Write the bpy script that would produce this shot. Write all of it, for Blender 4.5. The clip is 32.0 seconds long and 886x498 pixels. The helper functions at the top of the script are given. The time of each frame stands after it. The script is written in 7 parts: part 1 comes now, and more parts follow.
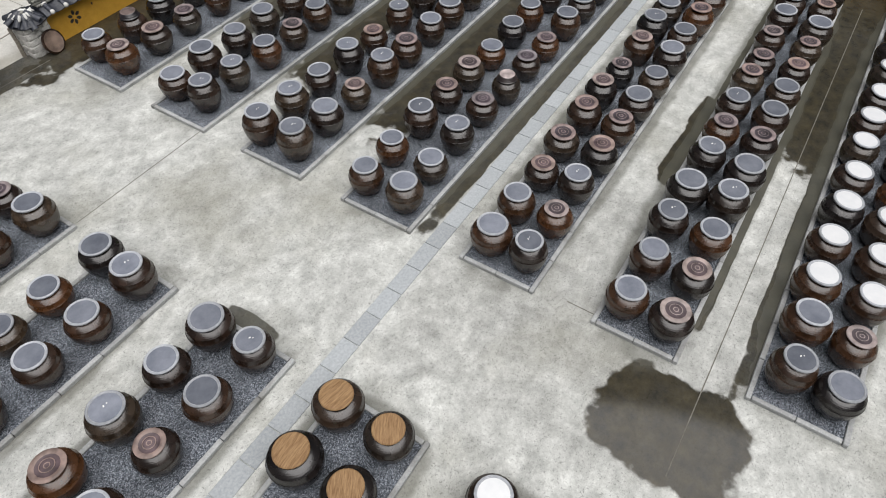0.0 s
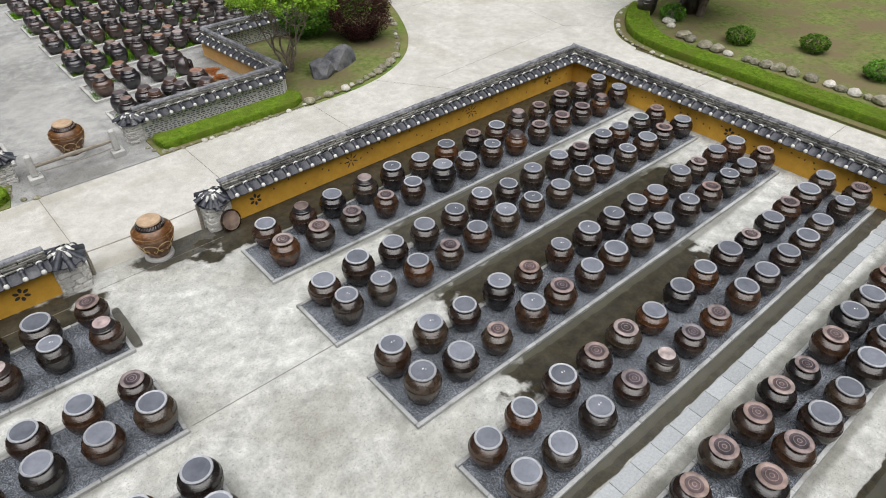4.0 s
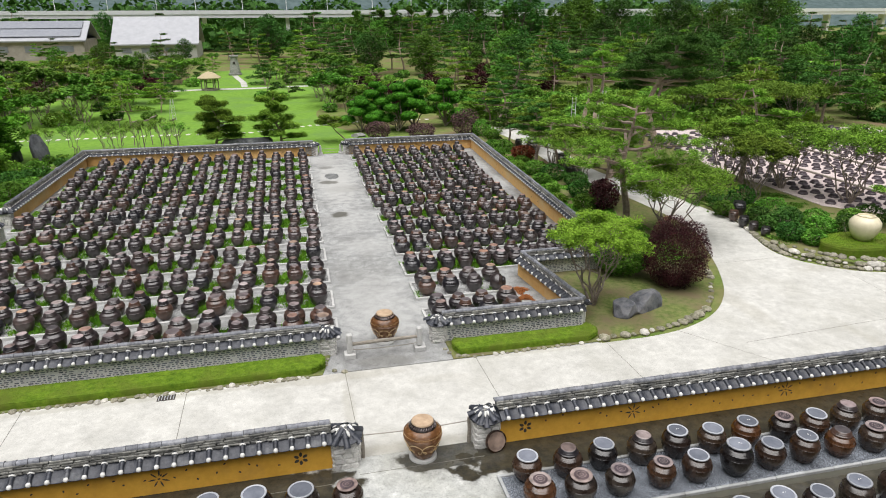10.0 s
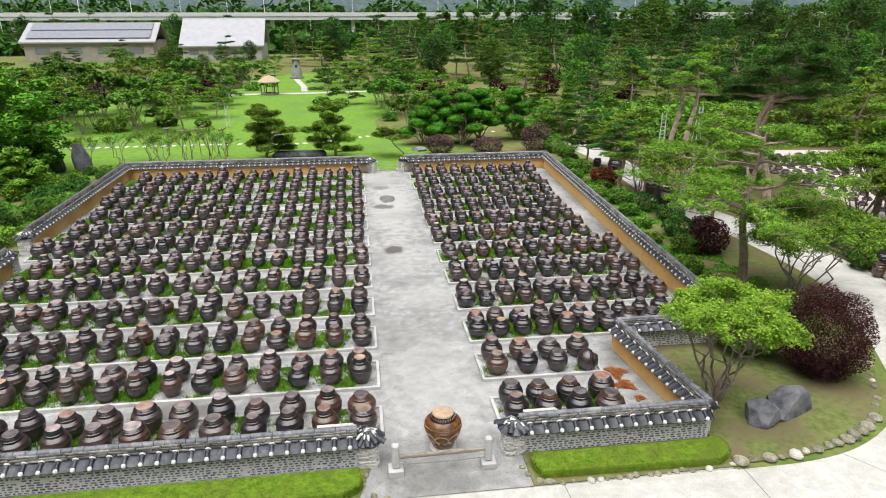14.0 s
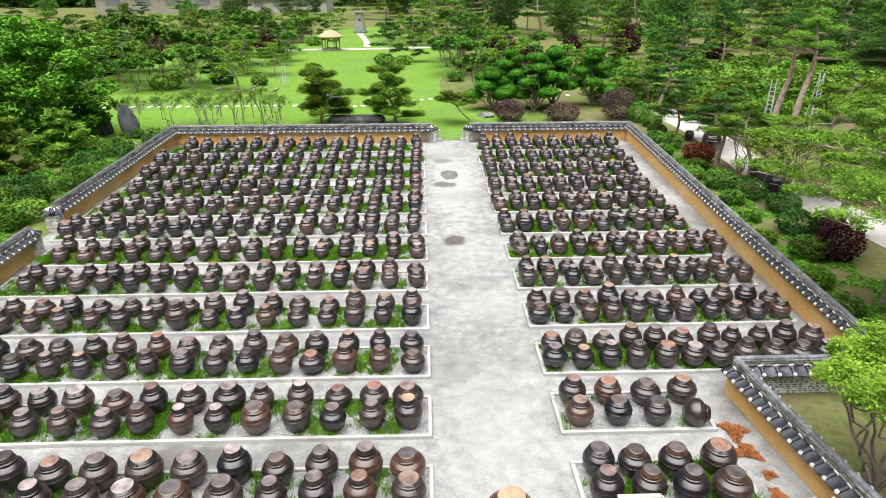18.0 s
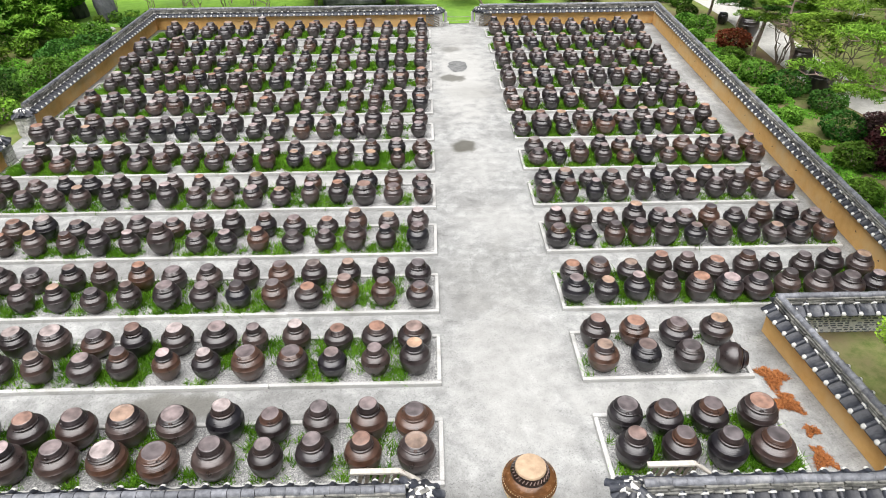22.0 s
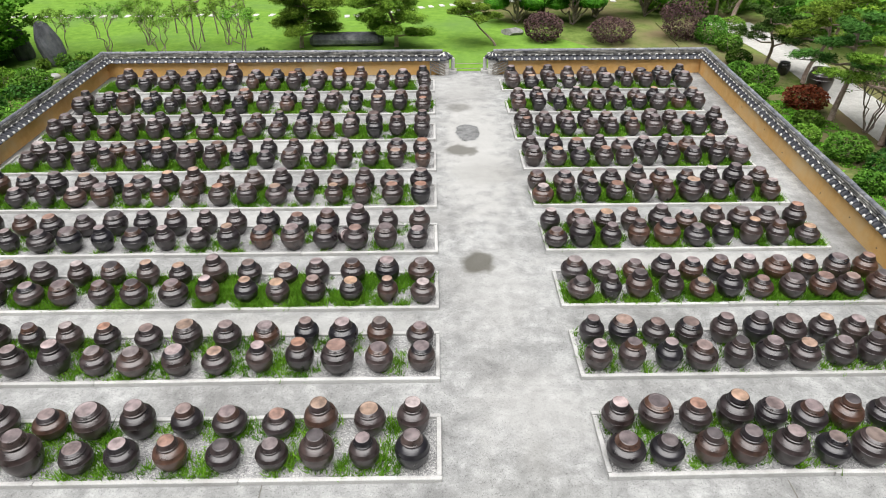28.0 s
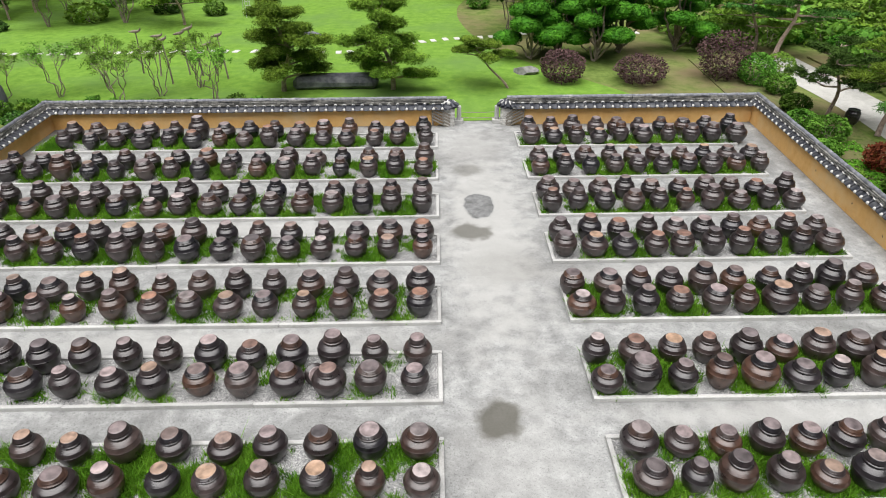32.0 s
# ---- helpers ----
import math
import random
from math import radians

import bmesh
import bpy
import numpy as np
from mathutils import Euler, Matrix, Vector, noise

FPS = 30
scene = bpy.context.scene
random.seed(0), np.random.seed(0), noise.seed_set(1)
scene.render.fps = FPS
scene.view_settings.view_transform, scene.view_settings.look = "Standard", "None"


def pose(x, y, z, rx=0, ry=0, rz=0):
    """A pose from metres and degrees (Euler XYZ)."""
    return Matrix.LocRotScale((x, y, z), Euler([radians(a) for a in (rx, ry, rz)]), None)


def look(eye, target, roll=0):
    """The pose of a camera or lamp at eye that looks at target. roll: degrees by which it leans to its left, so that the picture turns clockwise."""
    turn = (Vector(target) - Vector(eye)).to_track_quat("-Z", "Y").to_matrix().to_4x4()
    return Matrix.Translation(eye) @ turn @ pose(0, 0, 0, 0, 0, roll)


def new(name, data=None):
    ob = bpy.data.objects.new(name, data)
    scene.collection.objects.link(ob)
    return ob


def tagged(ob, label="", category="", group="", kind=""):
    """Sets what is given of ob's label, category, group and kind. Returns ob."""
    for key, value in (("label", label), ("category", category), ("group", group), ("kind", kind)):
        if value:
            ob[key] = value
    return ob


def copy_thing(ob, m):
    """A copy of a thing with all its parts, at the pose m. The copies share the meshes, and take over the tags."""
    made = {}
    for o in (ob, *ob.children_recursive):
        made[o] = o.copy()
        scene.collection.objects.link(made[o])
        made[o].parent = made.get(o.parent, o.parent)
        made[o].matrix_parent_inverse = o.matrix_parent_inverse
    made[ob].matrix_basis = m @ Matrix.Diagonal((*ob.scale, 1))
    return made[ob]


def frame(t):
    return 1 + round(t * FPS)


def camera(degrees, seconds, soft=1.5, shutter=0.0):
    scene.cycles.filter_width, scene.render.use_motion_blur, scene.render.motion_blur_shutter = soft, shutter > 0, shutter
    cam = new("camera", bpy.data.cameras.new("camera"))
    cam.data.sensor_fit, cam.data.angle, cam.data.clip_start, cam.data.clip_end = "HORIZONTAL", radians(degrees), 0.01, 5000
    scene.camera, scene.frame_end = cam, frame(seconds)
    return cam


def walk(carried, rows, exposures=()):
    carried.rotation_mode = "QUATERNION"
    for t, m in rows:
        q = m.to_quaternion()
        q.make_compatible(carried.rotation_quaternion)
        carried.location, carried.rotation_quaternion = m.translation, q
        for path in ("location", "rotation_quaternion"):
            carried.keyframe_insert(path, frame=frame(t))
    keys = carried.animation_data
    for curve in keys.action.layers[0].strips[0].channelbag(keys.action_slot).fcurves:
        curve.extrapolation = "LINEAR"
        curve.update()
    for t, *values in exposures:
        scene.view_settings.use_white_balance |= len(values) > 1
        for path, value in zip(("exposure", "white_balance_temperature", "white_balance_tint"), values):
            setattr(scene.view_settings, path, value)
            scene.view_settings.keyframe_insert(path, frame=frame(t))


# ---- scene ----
cam = camera(68.3, 32.0, 1.0)
PATH = [
    (0, (-4.155, -28.282, 11.422), (-3.071, -27.596, 9.888), 0.2),
    (0.5, (-3.544, -27.868, 11.567), (-2.474, -27.144, 10.041), 0.3),
    (1, (-3.067, -27.416, 11.743), (-2.011, -26.665, 10.22), 0.7),
    (1.5, (-2.756, -27.13, 11.909), (-1.709, -26.335, 10.401), 0.9),
    (2, (-2.523, -26.939, 12.066), (-1.462, -26.069, 10.611), 0.8),
    (2.5, (-2.317, -26.765, 12.227), (-1.247, -25.82, 10.826), 0.7),
    (3, (-2.087, -26.587, 12.394), (-1.018, -25.568, 11.045), 0.6),
    (3.5, (-1.913, -26.417, 12.575), (-0.858, -25.322, 11.275), 0.5),
    (5.5, (-1.429, -25.947, 12.874), (-0.543, -24.521, 11.789), -0.1),
    (6, (-1.375, -25.819, 12.851), (-0.545, -24.313, 11.829), 0.0),
    (6.5, (-1.285, -25.701, 12.881), (-0.522, -24.122, 11.92), -0.2),
    (7, (-1.252, -25.666, 12.916), (-0.56, -24.019, 12.018), -0.3),
    (7.5, (-1.266, -25.677, 12.951), (-0.65, -23.966, 12.118), -0.3),
    (8, (-1.268, -25.629, 12.941), (-0.73, -23.862, 12.175), -0.3),
    (8.5, (-1.267, -25.668, 12.973), (-0.783, -23.87, 12.244), -0.3),
    (9, (-1.256, -25.7, 13.001), (-0.796, -23.885, 12.297), -0.4),
    (9.5, (-1.233, -25.706, 13.031), (-0.797, -23.877, 12.347), -0.4),
    (10, (-1.21, -25.697, 13.033), (-0.795, -23.86, 12.359), -0.3),
    (10.5, (-1.184, -25.714, 13.043), (-0.789, -23.872, 12.371), -0.3),
    (11, (-1.184, -25.706, 13.067), (-0.805, -23.861, 12.395), -0.3),
    (11.5, (-1.192, -25.722, 13.097), (-0.832, -23.873, 12.423), -0.4),
    (12, (-1.214, -25.746, 13.12), (-0.886, -23.892, 12.446), -0.3),
    (12.5, (-1.179, -25.701, 13.075), (-0.882, -23.841, 12.401), -0.4),
    (13, (-0.993, -24.593, 13.027), (-0.717, -22.73, 12.355), -0.3),
    (13.5, (-0.748, -21.628, 13.11), (-0.476, -19.763, 12.441), -0.1),
    (14, (-0.436, -18.59, 13.121), (-0.192, -16.72, 12.454), -0.1),
    (14.5, (-0.143, -16.721, 13.112), (0.055, -14.846, 12.443), -0.3),
    (15, (-0.064, -15.753, 13.075), (0.095, -13.873, 12.411), -0.3),
    (15.5, (-0.1, -15.054, 13.098), (0.031, -13.171, 12.438), -0.1),
    (17.5, (-0.132, -13.317, 13.021), (-0.068, -11.457, 12.288), -0.2),
    (18, (-0.146, -12.977, 13.02), (-0.09, -11.14, 12.231), -0.2),
    (18.5, (-0.124, -12.691, 13.059), (-0.077, -10.885, 12.201), -0.3),
    (19, (-0.102, -12.482, 13.079), (-0.065, -10.709, 12.154), -0.3),
    (19.5, (-0.091, -12.267, 13.095), (-0.061, -10.53, 12.105), -0.5),
    (20, (-0.107, -12.03, 13.111), (-0.078, -10.328, 12.061), -0.5),
    (20.5, (-0.074, -11.742, 13.152), (-0.049, -10.074, 12.048), -0.9),
    (21, (-0.063, -11.153, 13.154), (-0.039, -9.49, 12.043), -1.0),
    (21.5, (-0.16, -10.471, 13.12), (-0.129, -8.805, 12.013), -0.6),
    (22, (-0.188, -10.05, 13.143), (-0.155, -8.386, 12.034), -0.5),
    (22.5, (-0.212, -9.804, 13.176), (-0.178, -8.14, 12.066), -0.4),
    (23, (-0.231, -9.461, 13.162), (-0.197, -7.797, 12.053), -0.4),
    (23.5, (-0.251, -8.748, 13.117), (-0.216, -7.081, 12.013), -0.3),
    (24, (-0.258, -7.802, 13.052), (-0.223, -6.132, 11.952), -0.2),
    (24.5, (-0.238, -6.855, 13.033), (-0.204, -5.183, 11.936), -0.2),
    (25, (-0.2, -5.881, 13.054), (-0.169, -4.209, 11.957), -0.1),
    (25.5, (-0.177, -4.945, 13.061), (-0.148, -3.272, 11.967), -0.1),
    (27.5, (-0.13, -1.473, 12.888), (-0.104, 0.209, 11.806), -0.2),
    (28, (-0.109, -0.713, 12.849), (-0.084, 0.971, 11.77), -0.2),
    (28.5, (-0.085, 0.078, 12.768), (-0.062, 1.765, 11.694), -0.2),
    (29, (-0.103, 0.806, 12.708), (-0.08, 2.495, 11.637), -0.2),
    (29.5, (-0.13, 1.533, 12.649), (-0.106, 3.224, 11.582), -0.2),
    (30, (-0.14, 2.424, 12.549), (-0.116, 4.121, 11.49), -0.2),
    (30.5, (-0.124, 3.47, 12.438), (-0.102, 5.17, 11.385), -0.4),
    (31, (-0.102, 4.542, 12.323), (-0.082, 6.248, 11.279), -0.5),
    (31.5, (-0.07, 5.523, 12.241), (-0.052, 7.234, 11.205), -0.5),
    (32, (-0.09, 6.553, 12.131), (-0.073, 8.269, 11.104), -0.5),
]
walk(cam, [(t, look(e, g, r)) for t, e, g, r in PATH], [(0, 0.02), (5, 0.22), (12, 0.4), (14, 0.57), (15, 0.81), (18, 0.84), (21, 0.78), (25, 0.68), (28, 0.58), (32, 0.46)])

# ---- light ----
world = bpy.data.worlds.new("overcast_sky")
scene.world = world
world.use_nodes = True
wn, wl = world.node_tree.nodes, world.node_tree.links
sky = wn.new("ShaderNodeTexSky")
sky.sky_type, sky.sun_disc = "NISHITA", False
sky.sun_elevation, sky.sun_rotation = radians(76.0), radians(-153.0)
sky.dust_density, sky.air_density = 3.0, 1.0
soft = wn.new("ShaderNodeHueSaturation")
soft.inputs["Saturation"].default_value = 0.35
wl.new(sky.outputs[0], soft.inputs["Color"])
wl.new(soft.outputs[0], wn["Background"].inputs[0])
wn["Background"].inputs[1].default_value = 0.022
sun_data = bpy.data.lights.new("sun", "SUN")
sun_data.energy, sun_data.angle, sun_data.color = 3.85, radians(76), (1.0, 0.975, 0.968)
sun = new("sun", sun_data)
sun.matrix_world = look((-9, -20, 90), (0, 0, 0))

# ---- materials ----


def mat(name, dark, light, scale=4.0, rough=0.8, bump=0.15, bump_scale=None, stain=None, stain_scale=0.3,
        stain_at=0.55, vary=0.0, metallic=0.0, world_space=False, stretch=(1, 1, 1), spec=0.5, island=0.0, see=0.0):
    """A surface with grain between two colours, optional large stains, and a variation from piece to piece."""
    m = bpy.data.materials.new(name)
    m.use_nodes = True
    n, l = m.node_tree.nodes, m.node_tree.links
    b = n["Principled BSDF"]
    b.inputs["Roughness"].default_value = rough
    b.inputs["Metallic"].default_value = metallic
    b.inputs["Specular IOR Level"].default_value = spec
    if world_space:
        co = n.new("ShaderNodeNewGeometry").outputs["Position"]
    else:
        co = n.new("ShaderNodeTexCoord").outputs["Object"]
    mp = n.new("ShaderNodeMapping")
    mp.inputs["Scale"].default_value = stretch
    l.new(co, mp.inputs["Vector"])
    info = n.new("ShaderNodeObjectInfo")
    if not world_space:
        off = n.new("ShaderNodeVectorMath")
        off.operation = "SCALE"
        off.inputs[0].default_value = (37, 51, 23)
        l.new(info.outputs["Random"], off.inputs["Scale"])
        l.new(off.outputs[0], mp.inputs["Location"])
    t1 = n.new("ShaderNodeTexNoise")
    t1.inputs["Scale"].default_value = scale
    t1.inputs["Detail"].default_value = 8
    t1.inputs["Roughness"].default_value = 0.65
    l.new(mp.outputs[0], t1.inputs["Vector"])
    r1 = n.new("ShaderNodeValToRGB")
    r1.color_ramp.elements[0].position, r1.color_ramp.elements[1].position = 0.32, 0.68
    r1.color_ramp.elements[0].color = (*dark, 1)
    r1.color_ramp.elements[1].color = (*light, 1)
    l.new(t1.outputs["Fac"], r1.inputs[0])
    col = r1.outputs[0]
    if stain:
        t2 = n.new("ShaderNodeTexNoise")
        t2.inputs["Scale"].default_value = stain_scale
        t2.inputs["Detail"].default_value = 9
        t2.inputs["Roughness"].default_value = 0.6
        l.new(mp.outputs[0], t2.inputs["Vector"])
        r2 = n.new("ShaderNodeValToRGB")
        r2.color_ramp.elements[0].position, r2.color_ramp.elements[1].position = stain_at - 0.1, stain_at + 0.12
        l.new(t2.outputs["Fac"], r2.inputs[0])
        mx = n.new("ShaderNodeMix")
        mx.data_type = "RGBA"
        l.new(r2.outputs[0], mx.inputs[0])
        l.new(col, mx.inputs[6])
        mx.inputs[7].default_value = (*stain, 1)
        col = mx.outputs[2]
    if vary or island:
        hs = n.new("ShaderNodeHueSaturation")
        mr = n.new("ShaderNodeMapRange")
        a = island or vary
        mr.inputs["To Min"].default_value, mr.inputs["To Max"].default_value = 1 - a, 1 + a
        if island:
            g = n.new("ShaderNodeNewGeometry")
            l.new(g.outputs["Random Per Island"], mr.inputs[0])
        else:
            l.new(info.outputs["Random"], mr.inputs[0])
        if vary and island:
            own = n.new("ShaderNodeMapRange")
            own.inputs["To Min"].default_value, own.inputs["To Max"].default_value = 1 - vary, 1 + vary
            l.new(info.outputs["Random"], own.inputs[0])
            mul = n.new("ShaderNodeMath")
            mul.operation = "MULTIPLY"
            l.new(mr.outputs[0], mul.inputs[0])
            l.new(own.outputs[0], mul.inputs[1])
            l.new(mul.outputs[0], hs.inputs["Value"])
            hue = n.new("ShaderNodeMapRange")
            hue.inputs["To Min"].default_value, hue.inputs["To Max"].default_value = 0.485, 0.515
            l.new(info.outputs["Random"], hue.inputs[0])
            l.new(hue.outputs[0], hs.inputs["Hue"])
        else:
            l.new(mr.outputs[0], hs.inputs["Value"])
        l.new(col, hs.inputs["Color"])
        col = hs.outputs[0]
    l.new(col, b.inputs["Base Color"])
    if bump:
        t3 = n.new("ShaderNodeTexNoise")
        t3.inputs["Scale"].default_value = bump_scale or scale * 4
        t3.inputs["Detail"].default_value = 6
        l.new(mp.outputs[0], t3.inputs["Vector"])
        bp = n.new("ShaderNodeBump")
        bp.inputs["Strength"].default_value = bump
        bp.inputs["Distance"].default_value = 0.02
        l.new(t3.outputs["Fac"], bp.inputs["Height"])
        l.new(bp.outputs[0], b.inputs["Normal"])
    if see:
        tr = n.new("ShaderNodeBsdfTranslucent")
        l.new(col, tr.inputs["Color"])
        ms = n.new("ShaderNodeMixShader")
        ms.inputs[0].default_value = see
        l.new(b.outputs[0], ms.inputs[1])
        l.new(tr.outputs[0], ms.inputs[2])
        l.new(ms.outputs[0], n["Material Output"].inputs[0])
    return m


def glaze(name, stops, rough=0.3, band=14.0, gloss=0.5):
    """Glazed earthenware: the tone differs from pot to pot, with throwing rings, runs and dull patches."""
    m = mat(name, (0.02, 0.015, 0.012), (0.05, 0.03, 0.02), 6, rough, 0)
    n, l = m.node_tree.nodes, m.node_tree.links
    b = n["Principled BSDF"]
    b.inputs["Specular IOR Level"].default_value = gloss
    info = n.new("ShaderNodeObjectInfo")
    rp = n.new("ShaderNodeValToRGB")
    while len(rp.color_ramp.elements) < len(stops):
        rp.color_ramp.elements.new(0.5)
    for i, c in enumerate(stops):
        rp.color_ramp.elements[i].position = i / (len(stops) - 1)
        rp.color_ramp.elements[i].color = (*c, 1)
    l.new(info.outputs["Random"], rp.inputs[0])
    co = n.new("ShaderNodeTexCoord")
    off = n.new("ShaderNodeVectorMath")
    off.operation = "MULTIPLY_ADD"
    off.inputs[1].default_value = (1, 1, 1)
    l.new(co.outputs["Object"], off.inputs[0])
    sc = n.new("ShaderNodeVectorMath")
    sc.operation = "SCALE"
    sc.inputs[0].default_value = (31, 47, 19)
    l.new(info.outputs["Random"], sc.inputs["Scale"])
    l.new(sc.outputs[0], off.inputs[2])
    tn = n.new("ShaderNodeTexNoise")
    tn.inputs["Scale"].default_value, tn.inputs["Detail"].default_value = 5.0, 8
    l.new(off.outputs[0], tn.inputs["Vector"])
    mr = n.new("ShaderNodeMapRange")
    mr.inputs["From Min"].default_value, mr.inputs["From Max"].default_value = 0.3, 0.7
    mr.inputs["To Min"].default_value, mr.inputs["To Max"].default_value = 0.55, 1.6
    l.new(tn.outputs["Fac"], mr.inputs[0])
    hs = n.new("ShaderNodeHueSaturation")
    l.new(rp.outputs[0], hs.inputs["Color"])
    l.new(mr.outputs[0], hs.inputs["Value"])
    l.new(hs.outputs[0], b.inputs["Base Color"])
    rr = n.new("ShaderNodeMapRange")
    rr.inputs["To Min"].default_value, rr.inputs["To Max"].default_value = max(0.06, rough - 0.1), rough + 0.2
    l.new(tn.outputs["Fac"], rr.inputs[0])
    l.new(rr.outputs[0], b.inputs["Roughness"])
    wv = n.new("ShaderNodeTexWave")
    wv.bands_direction = "Z"
    wv.inputs["Scale"].default_value, wv.inputs["Distortion"].default_value = band, 1.2
    l.new(co.outputs["Object"], wv.inputs["Vector"])
    bp = n.new("ShaderNodeBump")
    bp.inputs["Strength"].default_value, bp.inputs["Distance"].default_value = 0.1, 0.006
    l.new(wv.outputs["Fac"], bp.inputs["Height"])
    l.new(bp.outputs[0], b.inputs["Normal"])
    return m


def floor_patches(m, spots, colour, rough=0.14, edge=0.05, wobble=0.34, blunt=True):
    """Wet, stained, dark or pale patches with ragged edges on a floor: (x, y, half length, half width, depth) each."""
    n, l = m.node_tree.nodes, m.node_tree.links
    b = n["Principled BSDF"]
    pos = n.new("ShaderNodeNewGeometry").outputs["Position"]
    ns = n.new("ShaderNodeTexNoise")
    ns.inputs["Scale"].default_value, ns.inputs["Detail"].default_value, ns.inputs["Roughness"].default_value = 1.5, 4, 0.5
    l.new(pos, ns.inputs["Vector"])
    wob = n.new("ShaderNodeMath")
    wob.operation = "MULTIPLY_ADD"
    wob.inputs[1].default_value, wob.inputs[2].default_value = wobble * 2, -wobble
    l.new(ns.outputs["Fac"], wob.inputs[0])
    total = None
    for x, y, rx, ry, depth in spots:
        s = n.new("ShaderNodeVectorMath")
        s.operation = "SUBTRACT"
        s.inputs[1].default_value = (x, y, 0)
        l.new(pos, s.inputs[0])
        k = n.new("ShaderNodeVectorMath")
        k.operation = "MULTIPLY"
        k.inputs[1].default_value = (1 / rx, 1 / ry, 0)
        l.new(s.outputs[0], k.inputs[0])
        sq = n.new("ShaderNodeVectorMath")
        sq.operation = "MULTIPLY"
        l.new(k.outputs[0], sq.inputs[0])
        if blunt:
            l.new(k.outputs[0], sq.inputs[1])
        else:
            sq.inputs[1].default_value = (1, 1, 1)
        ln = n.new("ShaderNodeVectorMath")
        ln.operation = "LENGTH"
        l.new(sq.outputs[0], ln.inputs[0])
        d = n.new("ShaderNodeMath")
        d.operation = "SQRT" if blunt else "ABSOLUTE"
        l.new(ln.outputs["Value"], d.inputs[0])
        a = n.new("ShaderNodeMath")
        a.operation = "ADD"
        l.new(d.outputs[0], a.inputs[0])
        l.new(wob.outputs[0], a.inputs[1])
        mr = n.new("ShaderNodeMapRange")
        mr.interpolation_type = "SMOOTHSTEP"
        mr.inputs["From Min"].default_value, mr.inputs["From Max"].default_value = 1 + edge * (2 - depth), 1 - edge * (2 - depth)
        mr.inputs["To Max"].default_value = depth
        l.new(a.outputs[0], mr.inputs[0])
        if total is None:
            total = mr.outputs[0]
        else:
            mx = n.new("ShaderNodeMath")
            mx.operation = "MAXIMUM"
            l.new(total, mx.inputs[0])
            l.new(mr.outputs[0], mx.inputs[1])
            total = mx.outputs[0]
    old = b.inputs["Base Color"].links[0].from_socket
    mix = n.new("ShaderNodeMix")
    mix.data_type = "RGBA"
    l.new(total, mix.inputs[0])
    l.new(old, mix.inputs[6])
    mix.inputs[7].default_value = (*colour, 1)
    if rough < 0.1:
        film = n.new("ShaderNodeTexNoise")
        film.inputs["Scale"].default_value, film.inputs["Detail"].default_value, film.inputs["Roughness"].default_value = 2.6, 8, 0.7
        l.new(pos, film.inputs["Vector"])
        fr = n.new("ShaderNodeValToRGB")
        fr.color_ramp.elements[0].position, fr.color_ramp.elements[1].position = 0.36, 0.66
        fr.color_ramp.elements[0].color = (*(c * 0.35 for c in colour), 1)
        fr.color_ramp.elements[1].color = (*(c * 1.5 for c in colour), 1)
        l.new(film.outputs["Fac"], fr.inputs[0])
        l.new(fr.outputs[0], mix.inputs[7])
        shine = n.new("ShaderNodeMapRange")
        shine.inputs["To Min"].default_value, shine.inputs["To Max"].default_value = 0.5, 0.32
        l.new(total, shine.inputs[0])
        l.new(shine.outputs[0], b.inputs["Specular IOR Level"])
    l.new(mix.outputs[2], b.inputs["Base Color"])
    rr = n.new("ShaderNodeMapRange")
    rr.inputs["To Min"].default_value, rr.inputs["To Max"].default_value = b.inputs["Roughness"].default_value, rough
    l.new(total, rr.inputs[0])
    if b.inputs["Roughness"].links:
        l.new(b.inputs["Roughness"].links[0].from_socket, rr.inputs["To Min"])
    l.new(rr.outputs[0], b.inputs["Roughness"])
    if rough < 0.1:
        bump = b.inputs["Normal"].links[0].from_node
        calm = n.new("ShaderNodeMapRange")
        calm.inputs["To Min"].default_value, calm.inputs["To Max"].default_value = bump.inputs["Strength"].default_value, 0.0
        l.new(total, calm.inputs[0])
        l.new(calm.outputs[0], bump.inputs["Strength"])


